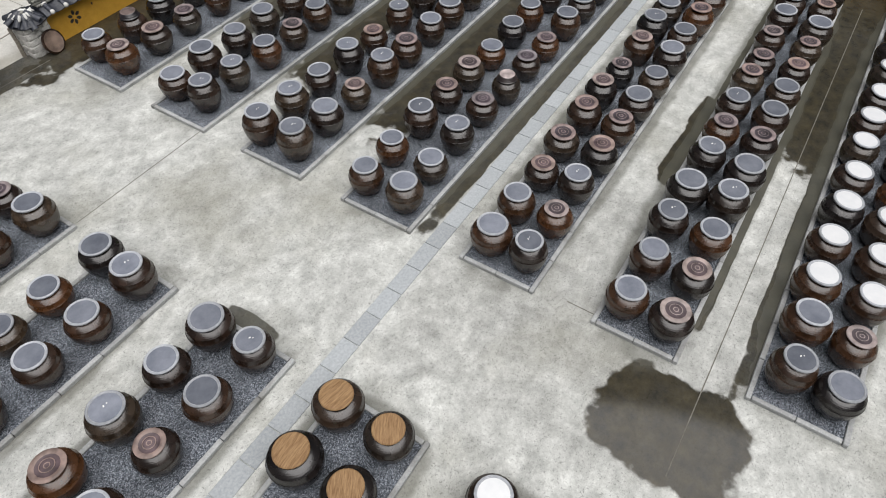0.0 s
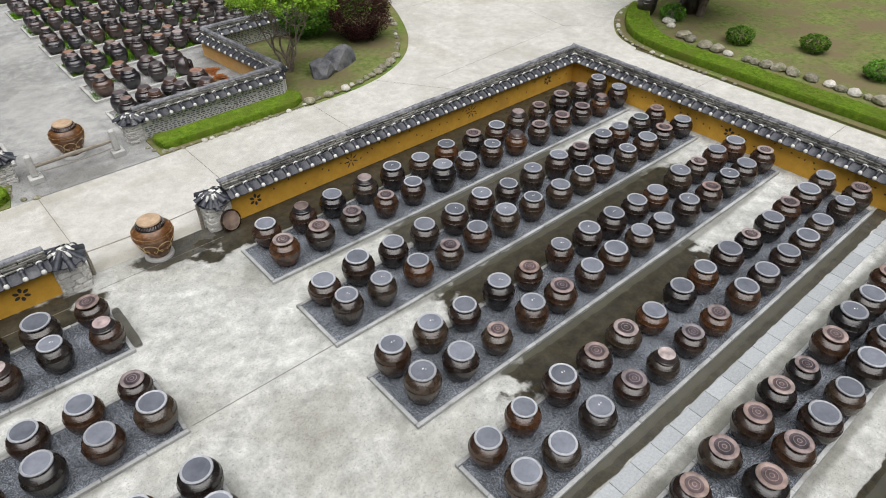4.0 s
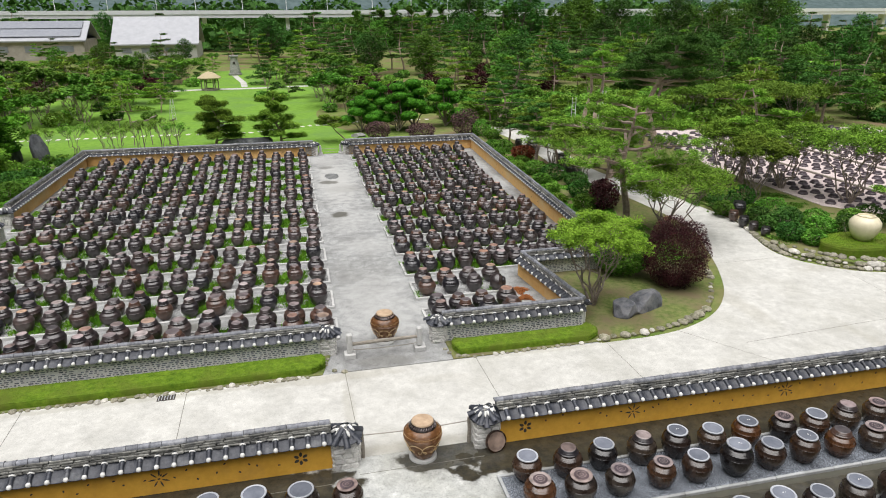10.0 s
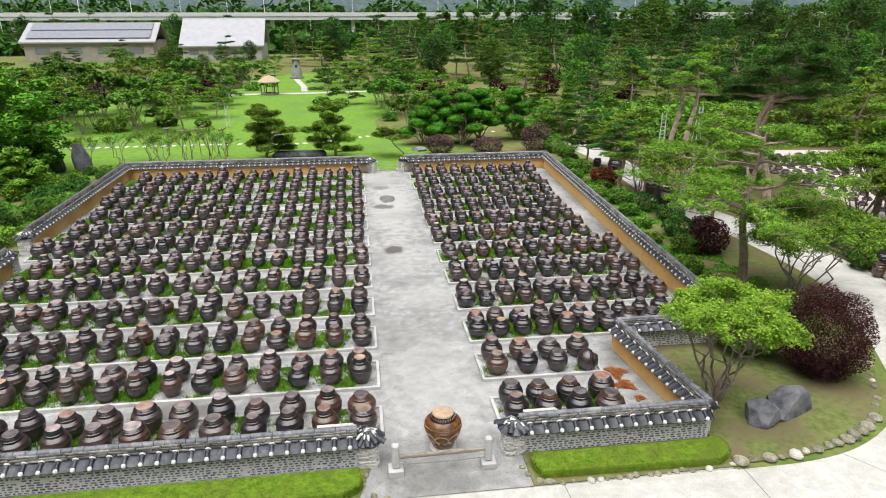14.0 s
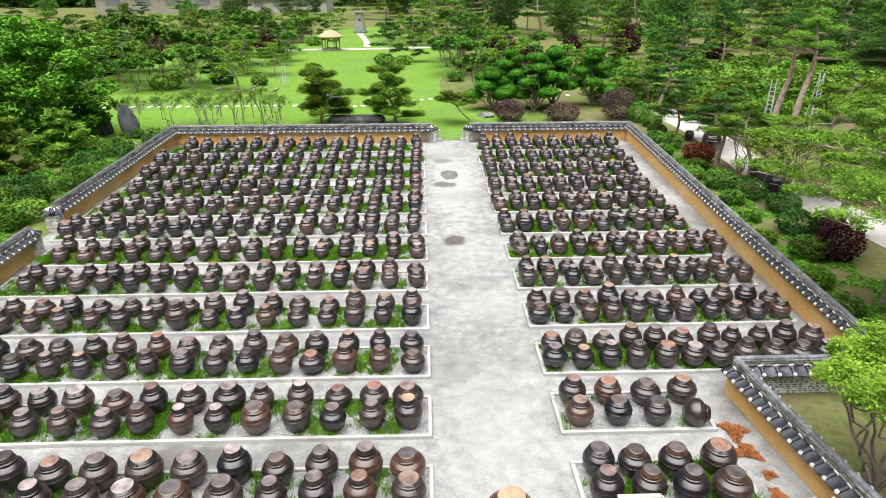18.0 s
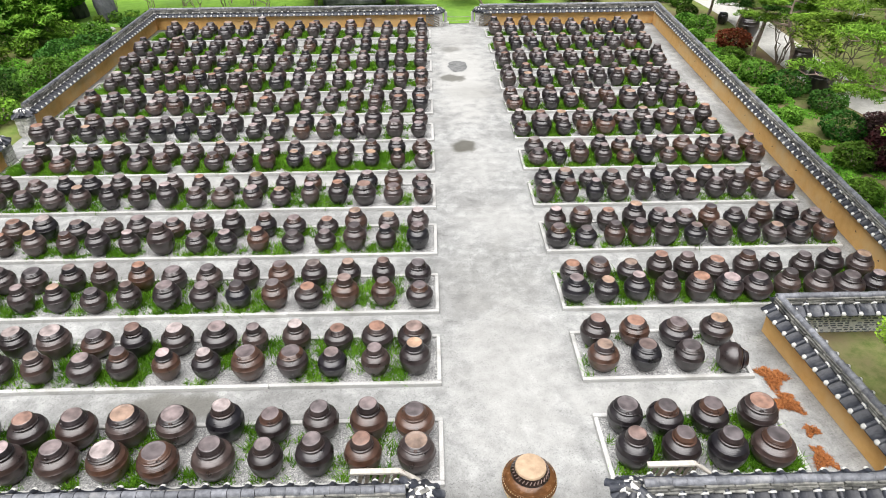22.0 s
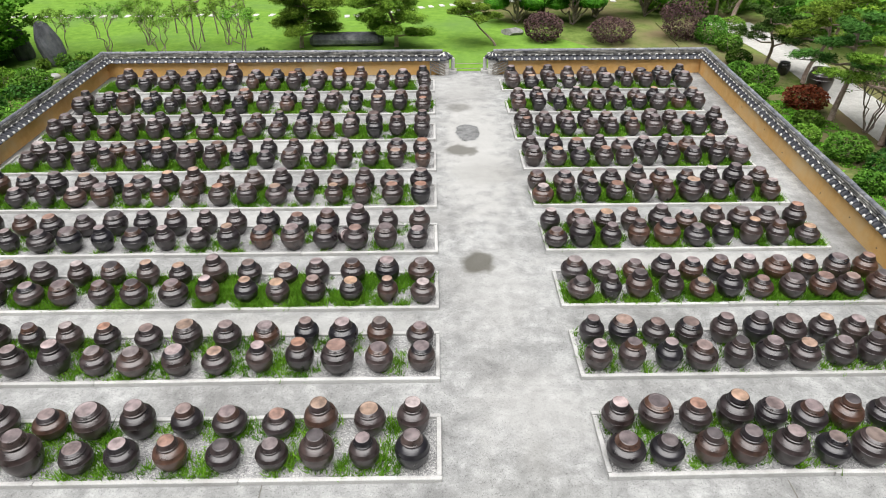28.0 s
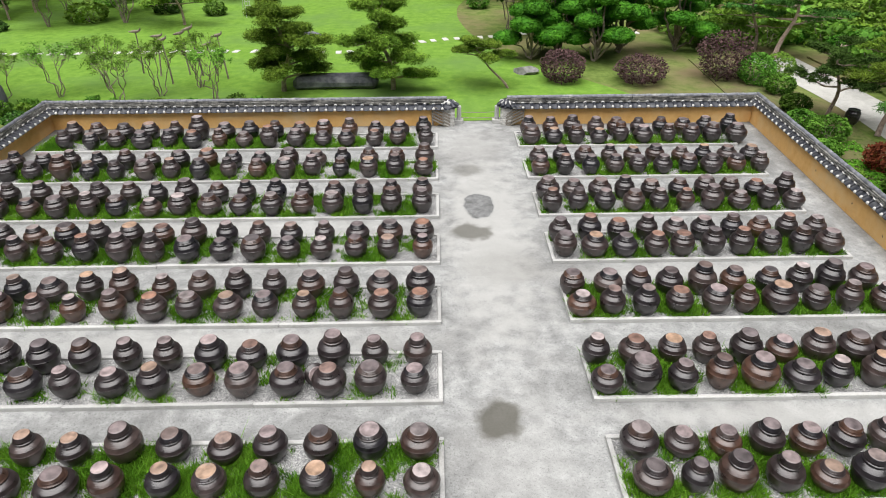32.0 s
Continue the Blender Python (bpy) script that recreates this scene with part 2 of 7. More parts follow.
def speckle(m, amount=0.16, scale=14.0, blotch=1.1):
    """Adds mid-size mottling and pale flecks to a floor."""
    n, l = m.node_tree.nodes, m.node_tree.links
    b = n["Principled BSDF"]
    pos = n.new("ShaderNodeNewGeometry").outputs["Position"]
    old = b.inputs["Base Color"].links[0].from_socket
    val = None
    for sc, am, dist in ((scale * 3.2, amount * 1.1, 0.0), (scale, amount, 0.0), (blotch, amount * 1.3, 1.6), (blotch * 4, amount, 0.6)):
        t = n.new("ShaderNodeTexNoise")
        t.inputs["Scale"].default_value, t.inputs["Detail"].default_value, t.inputs["Roughness"].default_value, t.inputs["Distortion"].default_value = sc, 10, 0.7, dist
        l.new(pos, t.inputs["Vector"])
        mr = n.new("ShaderNodeMapRange")
        mr.inputs["From Min"].default_value, mr.inputs["From Max"].default_value = 0.3, 0.7
        mr.inputs["To Min"].default_value, mr.inputs["To Max"].default_value = 1 - am, 1 + am
        l.new(t.outputs["Fac"], mr.inputs[0])
        if val is None:
            val = mr.outputs[0]
        else:
            mu = n.new("ShaderNodeMath")
            mu.operation = "MULTIPLY"
            l.new(val, mu.inputs[0])
            l.new(mr.outputs[0], mu.inputs[1])
            val = mu.outputs[0]
    # small dark pits in patches
    pit = n.new("ShaderNodeTexNoise")
    pit.inputs["Scale"].default_value, pit.inputs["Detail"].default_value, pit.inputs["Roughness"].default_value = scale * 1.6, 3, 0.6
    l.new(pos, pit.inputs["Vector"])
    pr = n.new("ShaderNodeMapRange")
    pr.inputs["From Min"].default_value, pr.inputs["From Max"].default_value = 0.34, 0.42
    pr.inputs["To Min"].default_value = 1 - amount * 2.2
    l.new(pit.outputs["Fac"], pr.inputs[0])
    mu = n.new("ShaderNodeMath")
    mu.operation = "MULTIPLY"
    l.new(val, mu.inputs[0])
    l.new(pr.outputs[0], mu.inputs[1])
    val = mu.outputs[0]
    hs = n.new("ShaderNodeHueSaturation")
    l.new(old, hs.inputs["Color"])
    l.new(val, hs.inputs["Value"])
    l.new(hs.outputs[0], b.inputs["Base Color"])


M_LAWN = mat("mown_lawn", (0.1164, 0.2360, 0.0306), (0.2010, 0.3591, 0.0551), 1.5, 0.95, 0.4, 30, (0.1375, 0.2462, 0.0612), 0.15, 0.58, world_space=True, spec=0.1)
M_DRY = mat("dry_turf", (0.085, 0.125, 0.03), (0.215, 0.245, 0.085), 4.0, 0.95, 0.6, 30, (0.17, 0.14, 0.08), 0.5, 0.5, world_space=True, spec=0.1)
M_SOIL = mat("woodland_floor", (0.08, 0.13, 0.025), (0.20, 0.27, 0.07), 1.2, 0.95, 0.6, 12, (0.20, 0.15, 0.09), 0.15, 0.52, world_space=True, spec=0.1)
M_ROAD = mat("pale_concrete_road", (0.4680, 0.4634, 0.4296), (0.5805, 0.5747, 0.5382), 3.0, 0.85, 0.15, 40, (0.4050, 0.3982, 0.3588), 0.25, 0.58, world_space=True)
M_YARD = mat("weathered_concrete", (0.2604, 0.2665, 0.2612), (0.3906, 0.3974, 0.3895), 2.2, 0.85, 0.2, 40, (0.2093, 0.2104, 0.2042), 0.22, 0.55, world_space=True)
M_NYARD = mat("stained_concrete", (0.36, 0.37, 0.35), (0.60, 0.61, 0.585), 2.4, 0.8, 0.2, 40, (0.31, 0.31, 0.27), 0.22, 0.58, world_space=True)
speckle(M_YARD, 0.17, 14, 0.55)
speckle(M_NYARD, 0.16, 16, 0.5)
speckle(M_ROAD, 0.09, 18, 0.35)
floor_patches(M_YARD, [(1.9, 28.5, 1.5, 7.0, 0.75), (1.6, 36.5, 1.6, 2.4, 0.5), (1.9, 17.0, 1.3, 2.6, 0.35), (2.6, 11.5, 1.5, 1.4, 0.4), (2.0, 3.0, 1.6, 3.5, 0.45), (6.0, 1.9, 3.0, 0.7, 0.5), (-6.0, 14.9, 6.0, 0.5, 0.5), (-7.0, 21.6, 6.0, 0.5, 0.6), (-7.0, 28.4, 8.0, 0.5, 0.6), (9.5, 25.0, 5.0, 0.5, 0.6), (9.0, 18.4, 4.5, 0.4, 0.6)], (0.47, 0.47, 0.45), 0.85, 0.5, 1.1, False)
# darker patches in the aisle, behind a pad and along the wall feet
floor_patches(M_YARD, [(1.2, 28.0, 0.75, 0.6, 0.7), (1.4, 18.4, 0.6, 0.75, 0.8), (1.3, 33.7, 0.7, 0.55, 0.45), (2.2, 25.5, 1.4, 1.0, 0.18), (2.0, 8.0, 1.6, 2.2, 0.16), (-7.2, 2.25, 1.6, 0.5, 0.6), (1.7, -2.6, 1.2, 0.4, 0.35), (12.9, 5.6, 1.6, 0.4, 0.4), (15.3, 12, 0.35, 8, 0.45)], (0.085, 0.08, 0.06), 0.25, 0.22, 0.7, False)
floor_patches(M_YARD, [(1.63, 30.2, 0.62, 1.1, 0.75)], (0.17, 0.175, 0.178), 0.03, 0.05, 0.3, False)
# puddles, plus dark glossy strips along the wall feet and pad edges
floor_patches(M_NYARD, [(2.5, -29.0, 1.12, 1.35, 0.95), (12.5, -9.45, 10.0, 0.95, 0.95), (-7.0, -9.55, 6.6, 0.95, 0.95), (3.2, -9.05, 2.0, 0.55, 0.85), (12.0, -13.0, 4.2, 0.75, 0.9), (12.6, -16.32, 5.6, 0.75, 0.95), (10.6, -19.64, 4.2, 0.78, 0.95),
                    (13.2, -22.48, 9.2, 0.24, 0.9), (16.4, -26.86, 6.5, 0.2, 0.95), (10.6, -26.78, 2.1, 0.42, 0.95), (16.6, -29.3, 5.6, 0.95, 0.95), (8.6, -29.9, 4.6, 0.2, 0.9), (9.0, -28.74, 4.2, 0.14, 0.9), (4.6, -28.2, 0.6, 0.5, 0.35), (4.4, -26.6, 3.4, 3.4, 0.16),
                    (0.05, -20.9, 0.2, 0.75, 0.8), (-0.02, -11.3, 0.13, 1.0, 0.8), (-3.0, -18.85, 3.0, 0.2, 0.4), (-3.0, -22.1, 3.0, 0.2, 0.4)], (0.030, 0.024, 0.011), 0.015)
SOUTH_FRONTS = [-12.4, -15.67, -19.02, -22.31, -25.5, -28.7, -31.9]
# a darker, rough margin of floor round each south gravel pad
floor_patches(M_NYARD, [(12.37, f + 0.98, 8.75, 1.19, 0.6) for f in SOUTH_FRONTS] + [(-8.07 if k < 4 else -1.37, f + 1.03, 8.15 if k < 4 else 1.44, 1.24, 0.6) for k, f in enumerate(SOUTH_FRONTS[:6])], (0.085, 0.085, 0.065), 0.85, 0.05, 0.09)
floor_patches(M_ROAD, [(-0.5, -3.5, 2.6, 0.3, 0.4), (1.8, -8.25, 2.4, 0.28, 0.45), (-8, -3.45, 5.5, 0.14, 0.35), (8, -3.3, 3.0, 0.14, 0.3), (12.5, -8.15, 6, 0.16, 0.3), (-12, -8.2, 9, 0.16, 0.3), (18.8, -1.2, 0.5, 2.4, 0.3), (26.5, 2.0, 1.8, 0.5, 0.3), (-0.1, -5.6, 0.2, 1.6, 0.3), (3.4, -4.4, 1.0, 0.25, 0.22), (21.9, -9.4, 0.3, 6.0, 0.3)], (0.30, 0.28, 0.22), 0.85, 0.3, 0.6, False)
M_JOINT = mat("joint_grit", (0.10, 0.095, 0.08), (0.2, 0.19, 0.16), 12, 0.95, 0.2, world_space=True)


def gravel(name, stops, scale=34.0, rough=0.8):
    """Loose crushed stone: every stone has a tone of its own and stands proud of its neighbours."""
    m = mat(name, stops[0], stops[-1], 3.0, rough, 0, world_space=True)
    n, l = m.node_tree.nodes, m.node_tree.links
    b = n["Principled BSDF"]
    pos = n.new("ShaderNodeNewGeometry").outputs["Position"]
    vo = n.new("ShaderNodeTexVoronoi")
    vo.inputs["Scale"].default_value = scale
    l.new(pos, vo.inputs["Vector"])
    sep = n.new("ShaderNodeSeparateColor")
    l.new(vo.outputs["Color"], sep.inputs[0])
    rp = n.new("ShaderNodeValToRGB")
    while len(rp.color_ramp.elements) < len(stops):
        rp.color_ramp.elements.new(0.5)
    for i, c in enumerate(stops):
        rp.color_ramp.elements[i].position = i / (len(stops) - 1)
        rp.color_ramp.elements[i].color = (*c, 1)
    l.new(sep.outputs[0], rp.inputs[0])
    tn = n.new("ShaderNodeTexNoise")
    tn.inputs["Scale"].default_value, tn.inputs["Detail"].default_value = 1.3, 6
    l.new(pos, tn.inputs["Vector"])
    mr = n.new("ShaderNodeMapRange")
    mr.inputs["From Min"].default_value, mr.inputs["From Max"].default_value = 0.3, 0.7
    mr.inputs["To Min"].default_value, mr.inputs["To Max"].default_value = 0.75, 1.25
    l.new(tn.outputs["Fac"], mr.inputs[0])
    hs = n.new("ShaderNodeHueSaturation")
    l.new(rp.outputs[0], hs.inputs["Color"])
    l.new(mr.outputs[0], hs.inputs["Value"])
    l.new(hs.outputs[0], b.inputs["Base Color"])
    bp = n.new("ShaderNodeBump")
    bp.inputs["Strength"].default_value, bp.inputs["Distance"].default_value = 1.0, 0.02
    bp.invert = True
    l.new(vo.outputs["Distance"], bp.inputs["Height"])
    l.new(bp.outputs[0], b.inputs["Normal"])
    return m


M_GRAVEL = gravel("grey_gravel", [(0.14, 0.14, 0.14), (0.28, 0.28, 0.28), (0.36, 0.365, 0.36), (0.45, 0.45, 0.44), (0.72, 0.72, 0.70)], 44)
M_DGRAVEL = gravel("dark_gravel", [(0.0216, 0.0279, 0.0346), (0.0648, 0.0781, 0.0941), (0.1296, 0.1469, 0.1728), (0.2070, 0.2269, 0.2592), (0.4500, 0.4836, 0.5376)], 60)
M_KERB = mat("granite_kerb", (0.42, 0.42, 0.41), (0.60, 0.60, 0.58), 30, 0.8, 0.2, 60, (0.34, 0.33, 0.31), 1.2, 0.62, vary=0.12, world_space=True)
M_DRAIN = mat("granite_channel_cover", (0.30, 0.325, 0.34), (0.43, 0.455, 0.47), 20, 0.8, 0.15, 50, vary=0.12, world_space=True)
M_PLASTER = mat("ochre_plaster", (0.6250, 0.3375, 0.0385), (0.7500, 0.4250, 0.0550), 3.0, 0.85, 0.15, 30, (0.5250, 0.2875, 0.0550), 0.8, 0.62, world_space=True)
M_PLASTER2 = mat("orange_plaster", (0.68, 0.385, 0.120), (0.78, 0.485, 0.180), 3.0, 0.85, 0.15, 30, (0.70, 0.50, 0.25), 0.5, 0.56, world_space=True)
M_TILE = mat("dark_roof_tile", (0.012, 0.015, 0.022), (0.055, 0.060, 0.075), 8, 0.45, 0.25, 30, (0.17, 0.175, 0.18), 1.6, 0.66, vary=0.35, world_space=True)
M_RIDGE = mat("weathered_ridge_course", (0.10, 0.10, 0.095), (0.34, 0.335, 0.30), 7, 0.75, 0.3, 30, (0.05, 0.052, 0.055), 1.5, 0.58, island=0.4, world_space=True)
M_CAPT = mat("blue_grey_ridge_cap", (0.085, 0.09, 0.105), (0.24, 0.25, 0.275), 7, 0.55, 0.3, 30, (0.38, 0.38, 0.38), 1.8, 0.66, vary=0.25, world_space=True)
M_WOOD2 = mat("pale_bare_timber", (0.42, 0.39, 0.34), (0.66, 0.63, 0.57), 6, 0.85, 0.3, 20)
M_WHITE = mat("white_mortar", (0.52, 0.52, 0.49), (0.72, 0.72, 0.69), 14, 0.9, 0.2, 40, vary=0.08)
M_STONE = mat("grey_field_stone", (0.20, 0.20, 0.19), (0.42, 0.42, 0.39), 5, 0.9, 0.5, 14, (0.13, 0.14, 0.10), 1.5, 0.62, vary=0.25)
M_PALE = mat("pale_field_stone", (0.40, 0.38, 0.34), (0.66, 0.64, 0.58), 5, 0.9, 0.5, 14, (0.28, 0.27, 0.2), 1.2, 0.6, vary=0.2)
M_DSTONE = mat("mossy_edging_stone", (0.17, 0.155, 0.115), (0.37, 0.345, 0.275), 5, 0.9, 0.5, 14, (0.12, 0.13, 0.06), 1.5, 0.55, vary=0.25)
M_PIER = mat("whitewashed_rubble", (0.50, 0.49, 0.46), (0.76, 0.75, 0.72), 7, 0.9, 0.6, 18, (0.33, 0.33, 0.31), 2.0, 0.62, vary=0.15)
M_MORTAR = mat("grey_mortar", (0.42, 0.42, 0.40), (0.60, 0.60, 0.57), 9, 0.9, 0.3, 30, world_space=True)
M_LIME = mat("pale_lime_mortar", (0.66, 0.66, 0.63), (0.82, 0.82, 0.79), 9, 0.9, 0.3, 30, world_space=True)
M_NKERB = mat("dull_granite_kerb", (0.29, 0.30, 0.305), (0.46, 0.47, 0.465), 30, 0.8, 0.2, 60, (0.19, 0.19, 0.175), 1.2, 0.6, vary=0.15, world_space=True)
M_BRICK = mat("slate_wall_stone", (0.10, 0.11, 0.13), (0.26, 0.28, 0.31), 9, 0.8, 0.3, 30, island=0.45, world_space=True)
M_ROCK = mat("dark_boulder", (0.0510, 0.0544, 0.0644), (0.1700, 0.1754, 0.1925), 3, 0.8, 0.7, 9, (0.2720, 0.2720, 0.2800), 1.1, 0.6)
M_WOOD = mat("weathered_wood", (0.16, 0.14, 0.11), (0.36, 0.33, 0.28), 6, 0.85, 0.3, 20, stretch=(1, 1, 6))
M_ROPE = mat("grey_rope", (0.22, 0.20, 0.17), (0.42, 0.40, 0.35), 20, 0.9, 0.3)
M_BARK = mat("red_pine_bark", (0.26, 0.185, 0.15), (0.60, 0.47, 0.40), 5, 0.9, 0.6, 12, vary=0.2)
M_BARK2 = mat("grey_brown_bark", (0.16, 0.13, 0.105), (0.36, 0.30, 0.25), 6, 0.9, 0.5, 14, vary=0.2)
M_PINE = mat("pine_needles", (0.0189, 0.0574, 0.0092), (0.0946, 0.2018, 0.0353), 1.5, 0.75, 0, island=0.34, vary=0.32, spec=0.12, see=0.1)
M_PINE2 = mat("fresh_pine_needles", (0.055, 0.132, 0.011), (0.245, 0.405, 0.048), 1.5, 0.75, 0, island=0.5, vary=0.32, spec=0.12, see=0.12)
M_LEAF = mat("green_leaves", (0.0310, 0.1001, 0.0084), (0.1591, 0.3306, 0.0420), 1.2, 0.6, 0, island=0.34, vary=0.32, spec=0.12, see=0.14)
M_LEAF2 = mat("yellow_green_leaves", (0.0765, 0.1840, 0.0187), (0.2295, 0.4048, 0.0553), 1.2, 0.6, 0, island=0.45, vary=0.2, spec=0.12, see=0.18)
M_DLEAF = mat("dark_green_leaves", (0.0155, 0.0592, 0.0084), (0.0843, 0.2044, 0.0336), 1.2, 0.6, 0, island=0.34, vary=0.32, spec=0.12, see=0.12)
M_CLOUD = mat("clipped_evergreen_leaves", (0.022, 0.110, 0.009), (0.100, 0.300, 0.022), 2.0, 0.65, 0, island=0.35, spec=0.12, see=0.08)
M_VIVID = mat("vivid_green_leaves", (0.0520, 0.1875, 0.0120), (0.2145, 0.5000, 0.0480), 1.2, 0.6, 0, island=0.34, spec=0.12, see=0.14)
M_FRESH = mat("fresh_yellow_green_leaves", (0.120, 0.245, 0.018), (0.340, 0.540, 0.060), 1.2, 0.6, 0, island=0.34, spec=0.12, see=0.22)
M_RED = mat("dark_red_leaves", (0.018, 0.0055, 0.007), (0.080, 0.022, 0.024), 1.5, 0.6, 0, island=0.55, spec=0.15, see=0.1)
M_RED3 = mat("faded_maroon_leaves", (0.060, 0.034, 0.036), (0.170, 0.100, 0.095), 1.5, 0.65, 0, island=0.5, spec=0.15, see=0.1)
M_RED2 = mat("red_brown_leaves", (0.12, 0.03, 0.015), (0.26, 0.07, 0.03), 1.5, 0.65, 0, island=0.45, spec=0.15, see=0.15)
M_HEDGE = mat("trimmed_hedge_leaves", (0.070, 0.140, 0.010), (0.185, 0.290, 0.026), 5, 0.8, 0.6, 40, (0.125, 0.165, 0.025), 0.8, 0.55, world_space=True, spec=0.1)
M_BLADE = mat("grass_blades", (0.070, 0.215, 0.012), (0.235, 0.460, 0.045), 1.0, 0.7, 0, island=0.45, spec=0.12, see=0.3)
M_GLAZE = glaze("brown_glaze", [(0.0281, 0.0148, 0.0083), (0.0121, 0.0074, 0.0055), (0.0406, 0.0192, 0.0086), (0.0062, 0.0049, 0.0050), (0.0343, 0.0207, 0.0122), (0.0413, 0.0281, 0.0173), (0.0066, 0.0055, 0.0056), (0.0257, 0.0133, 0.0076), (0.0640, 0.0252, 0.0079), (0.0203, 0.0122, 0.0079)], 0.21, 14, 0.85)
M_GLAZE2 = glaze("dark_glaze", [(0.0159, 0.0110, 0.0112), (0.0337, 0.0228, 0.0217), (0.0079, 0.0071, 0.0104), (0.0468, 0.0299, 0.0262), (0.0131, 0.0101, 0.0127), (0.0637, 0.0439, 0.0388), (0.0079, 0.0071, 0.0109), (0.0281, 0.0193, 0.0181), (0.0796, 0.0387, 0.0244), (0.0122, 0.0095, 0.0117), (0.0524, 0.0360, 0.0343)], 0.27, 14, 1.0)
M_LIDTOP = glaze("dusty_lid_top", [(0.26, 0.205, 0.20), (0.10, 0.088, 0.092), (0.36, 0.285, 0.28), (0.07, 0.062, 0.066), (0.30, 0.165, 0.115), (0.15, 0.125, 0.125), (0.055, 0.048, 0.050), (0.25, 0.20, 0.20), (0.13, 0.095, 0.085), (0.40, 0.34, 0.33), (0.06, 0.053, 0.056), (0.19, 0.15, 0.15), (0.40, 0.26, 0.17), (0.11, 0.098, 0.10)], 0.36, 30, 0.7)
M_TERRA = glaze("terracotta_ring", [(0.2583, 0.1836, 0.1625), (0.2066, 0.1632, 0.1625), (0.2928, 0.2448, 0.2322), (0.2239, 0.1530, 0.1277), (0.1894, 0.1734, 0.1858)], 0.5, 30)
M_LIDMID = glaze("purple_brown_lid_centre", [(0.0608, 0.0465, 0.0552), (0.0358, 0.0286, 0.0341), (0.0930, 0.0644, 0.0690), (0.0501, 0.0393, 0.0487)], 0.4, 30)
M_GLASS = mat("clouded_glass_lid", (0.135, 0.148, 0.180), (0.22, 0.236, 0.275), 2.5, 0.10, 0, vary=0.3, spec=0.5)
M_GLASS.node_tree.nodes["Principled BSDF"].inputs["Coat Weight"].default_value = 1.0
M_GLASS.node_tree.nodes["Principled BSDF"].inputs["Coat IOR"].default_value = 1.6
M_GLASS.node_tree.nodes["Principled BSDF"].inputs["Coat Roughness"].default_value = 0.08
M_STICKER = mat("white_paper_label", (0.78, 0.78, 0.76), (0.86, 0.86, 0.84), 30, 0.7, 0.05)
M_WLID = mat("white_lid", (0.6336, 0.6512, 0.6660), (0.7216, 0.7304, 0.7380), 4, 0.35, 0.05)
M_RIM = mat("grey_lid_rim", (0.2924, 0.3096, 0.3350), (0.4472, 0.4644, 0.4959), 12, 0.4, 0.1, vary=0.2, spec=0.5)
M_CREAM = mat("cream_glaze", (0.66, 0.60, 0.42), (0.76, 0.70, 0.52), 3, 0.35, 0.05)
M_GOLD = mat("ochre_slip_lines", (0.52, 0.35, 0.16), (0.68, 0.50, 0.26), 9, 0.5, 0.1)
M_DARK = mat("dark_inlay", (0.03, 0.025, 0.02), (0.07, 0.06, 0.05), 10, 0.8, 0.1)
M_NEEDLE = mat("fallen_pine_needles", (0.25, 0.08, 0.02), (0.45, 0.17, 0.05), 12, 0.9, 0.8, 40, world_space=True)
M_STEP = mat("stepping_stone", (0.55, 0.54, 0.5), (0.72, 0.71, 0.66), 6, 0.85, 0.2, vary=0.1)
M_BED = mat("pinkish_crushed_stone", (0.46, 0.38, 0.36), (0.68, 0.59, 0.57), 20, 0.9, 0.6, 40, world_space=True)
M_SHEET = mat("pale_metal_roof", (0.34, 0.35, 0.375), (0.42, 0.43, 0.455), 0.5, 0.5, 0.05, world_space=True)
M_PANEL = mat("solar_panel", (0.22, 0.235, 0.27), (0.29, 0.305, 0.34), 1, 0.3, 0, world_space=True, spec=0.6)
M_WALLB = mat("pale_building_wall", (0.5, 0.5, 0.48), (0.6, 0.6, 0.58), 0.6, 0.8, 0.05, world_space=True)
M_BWALL = mat("pale_brick_wall", (0.38, 0.34, 0.30), (0.50, 0.46, 0.42), 0.6, 0.8, 0.05, world_space=True)
M_BRIDGE = mat("viaduct_concrete", (0.80, 0.81, 0.82), (0.88, 0.89, 0.90), 0.2, 0.8, 0.05, world_space=True)
M_THATCH = mat("straw_thatch", (0.36, 0.30, 0.18), (0.55, 0.47, 0.30), 14, 0.95, 0.6, 30)
# the green is shifted to blue-grey to paint in distance haze
M_HAZY_HILL = mat("hazy_wooded_hill", (0.055, 0.085, 0.085), (0.12, 0.165, 0.165), 0.16, 0.95, 0.0, world_space=True, spec=0.1)

# ---- shape helpers ----
rng = np.random.default_rng(7)


def mesh_of(name, verts, faces, material, smooth=False):
    """A mesh data block from vertices and faces; material may be a list with face indices chosen later."""
    me = bpy.data.meshes.new(name)
    me.from_pydata([tuple(map(float, v)) for v in verts], [], [tuple(map(int, f)) for f in faces])
    for mm in material if isinstance(material, (list, tuple)) else [material]:
        me.materials.append(mm)
    if smooth:
        me.polygons.foreach_set("use_smooth", [True] * len(me.polygons))
        me.set_sharp_from_angle(angle=radians(38))
    me.update()
    return me


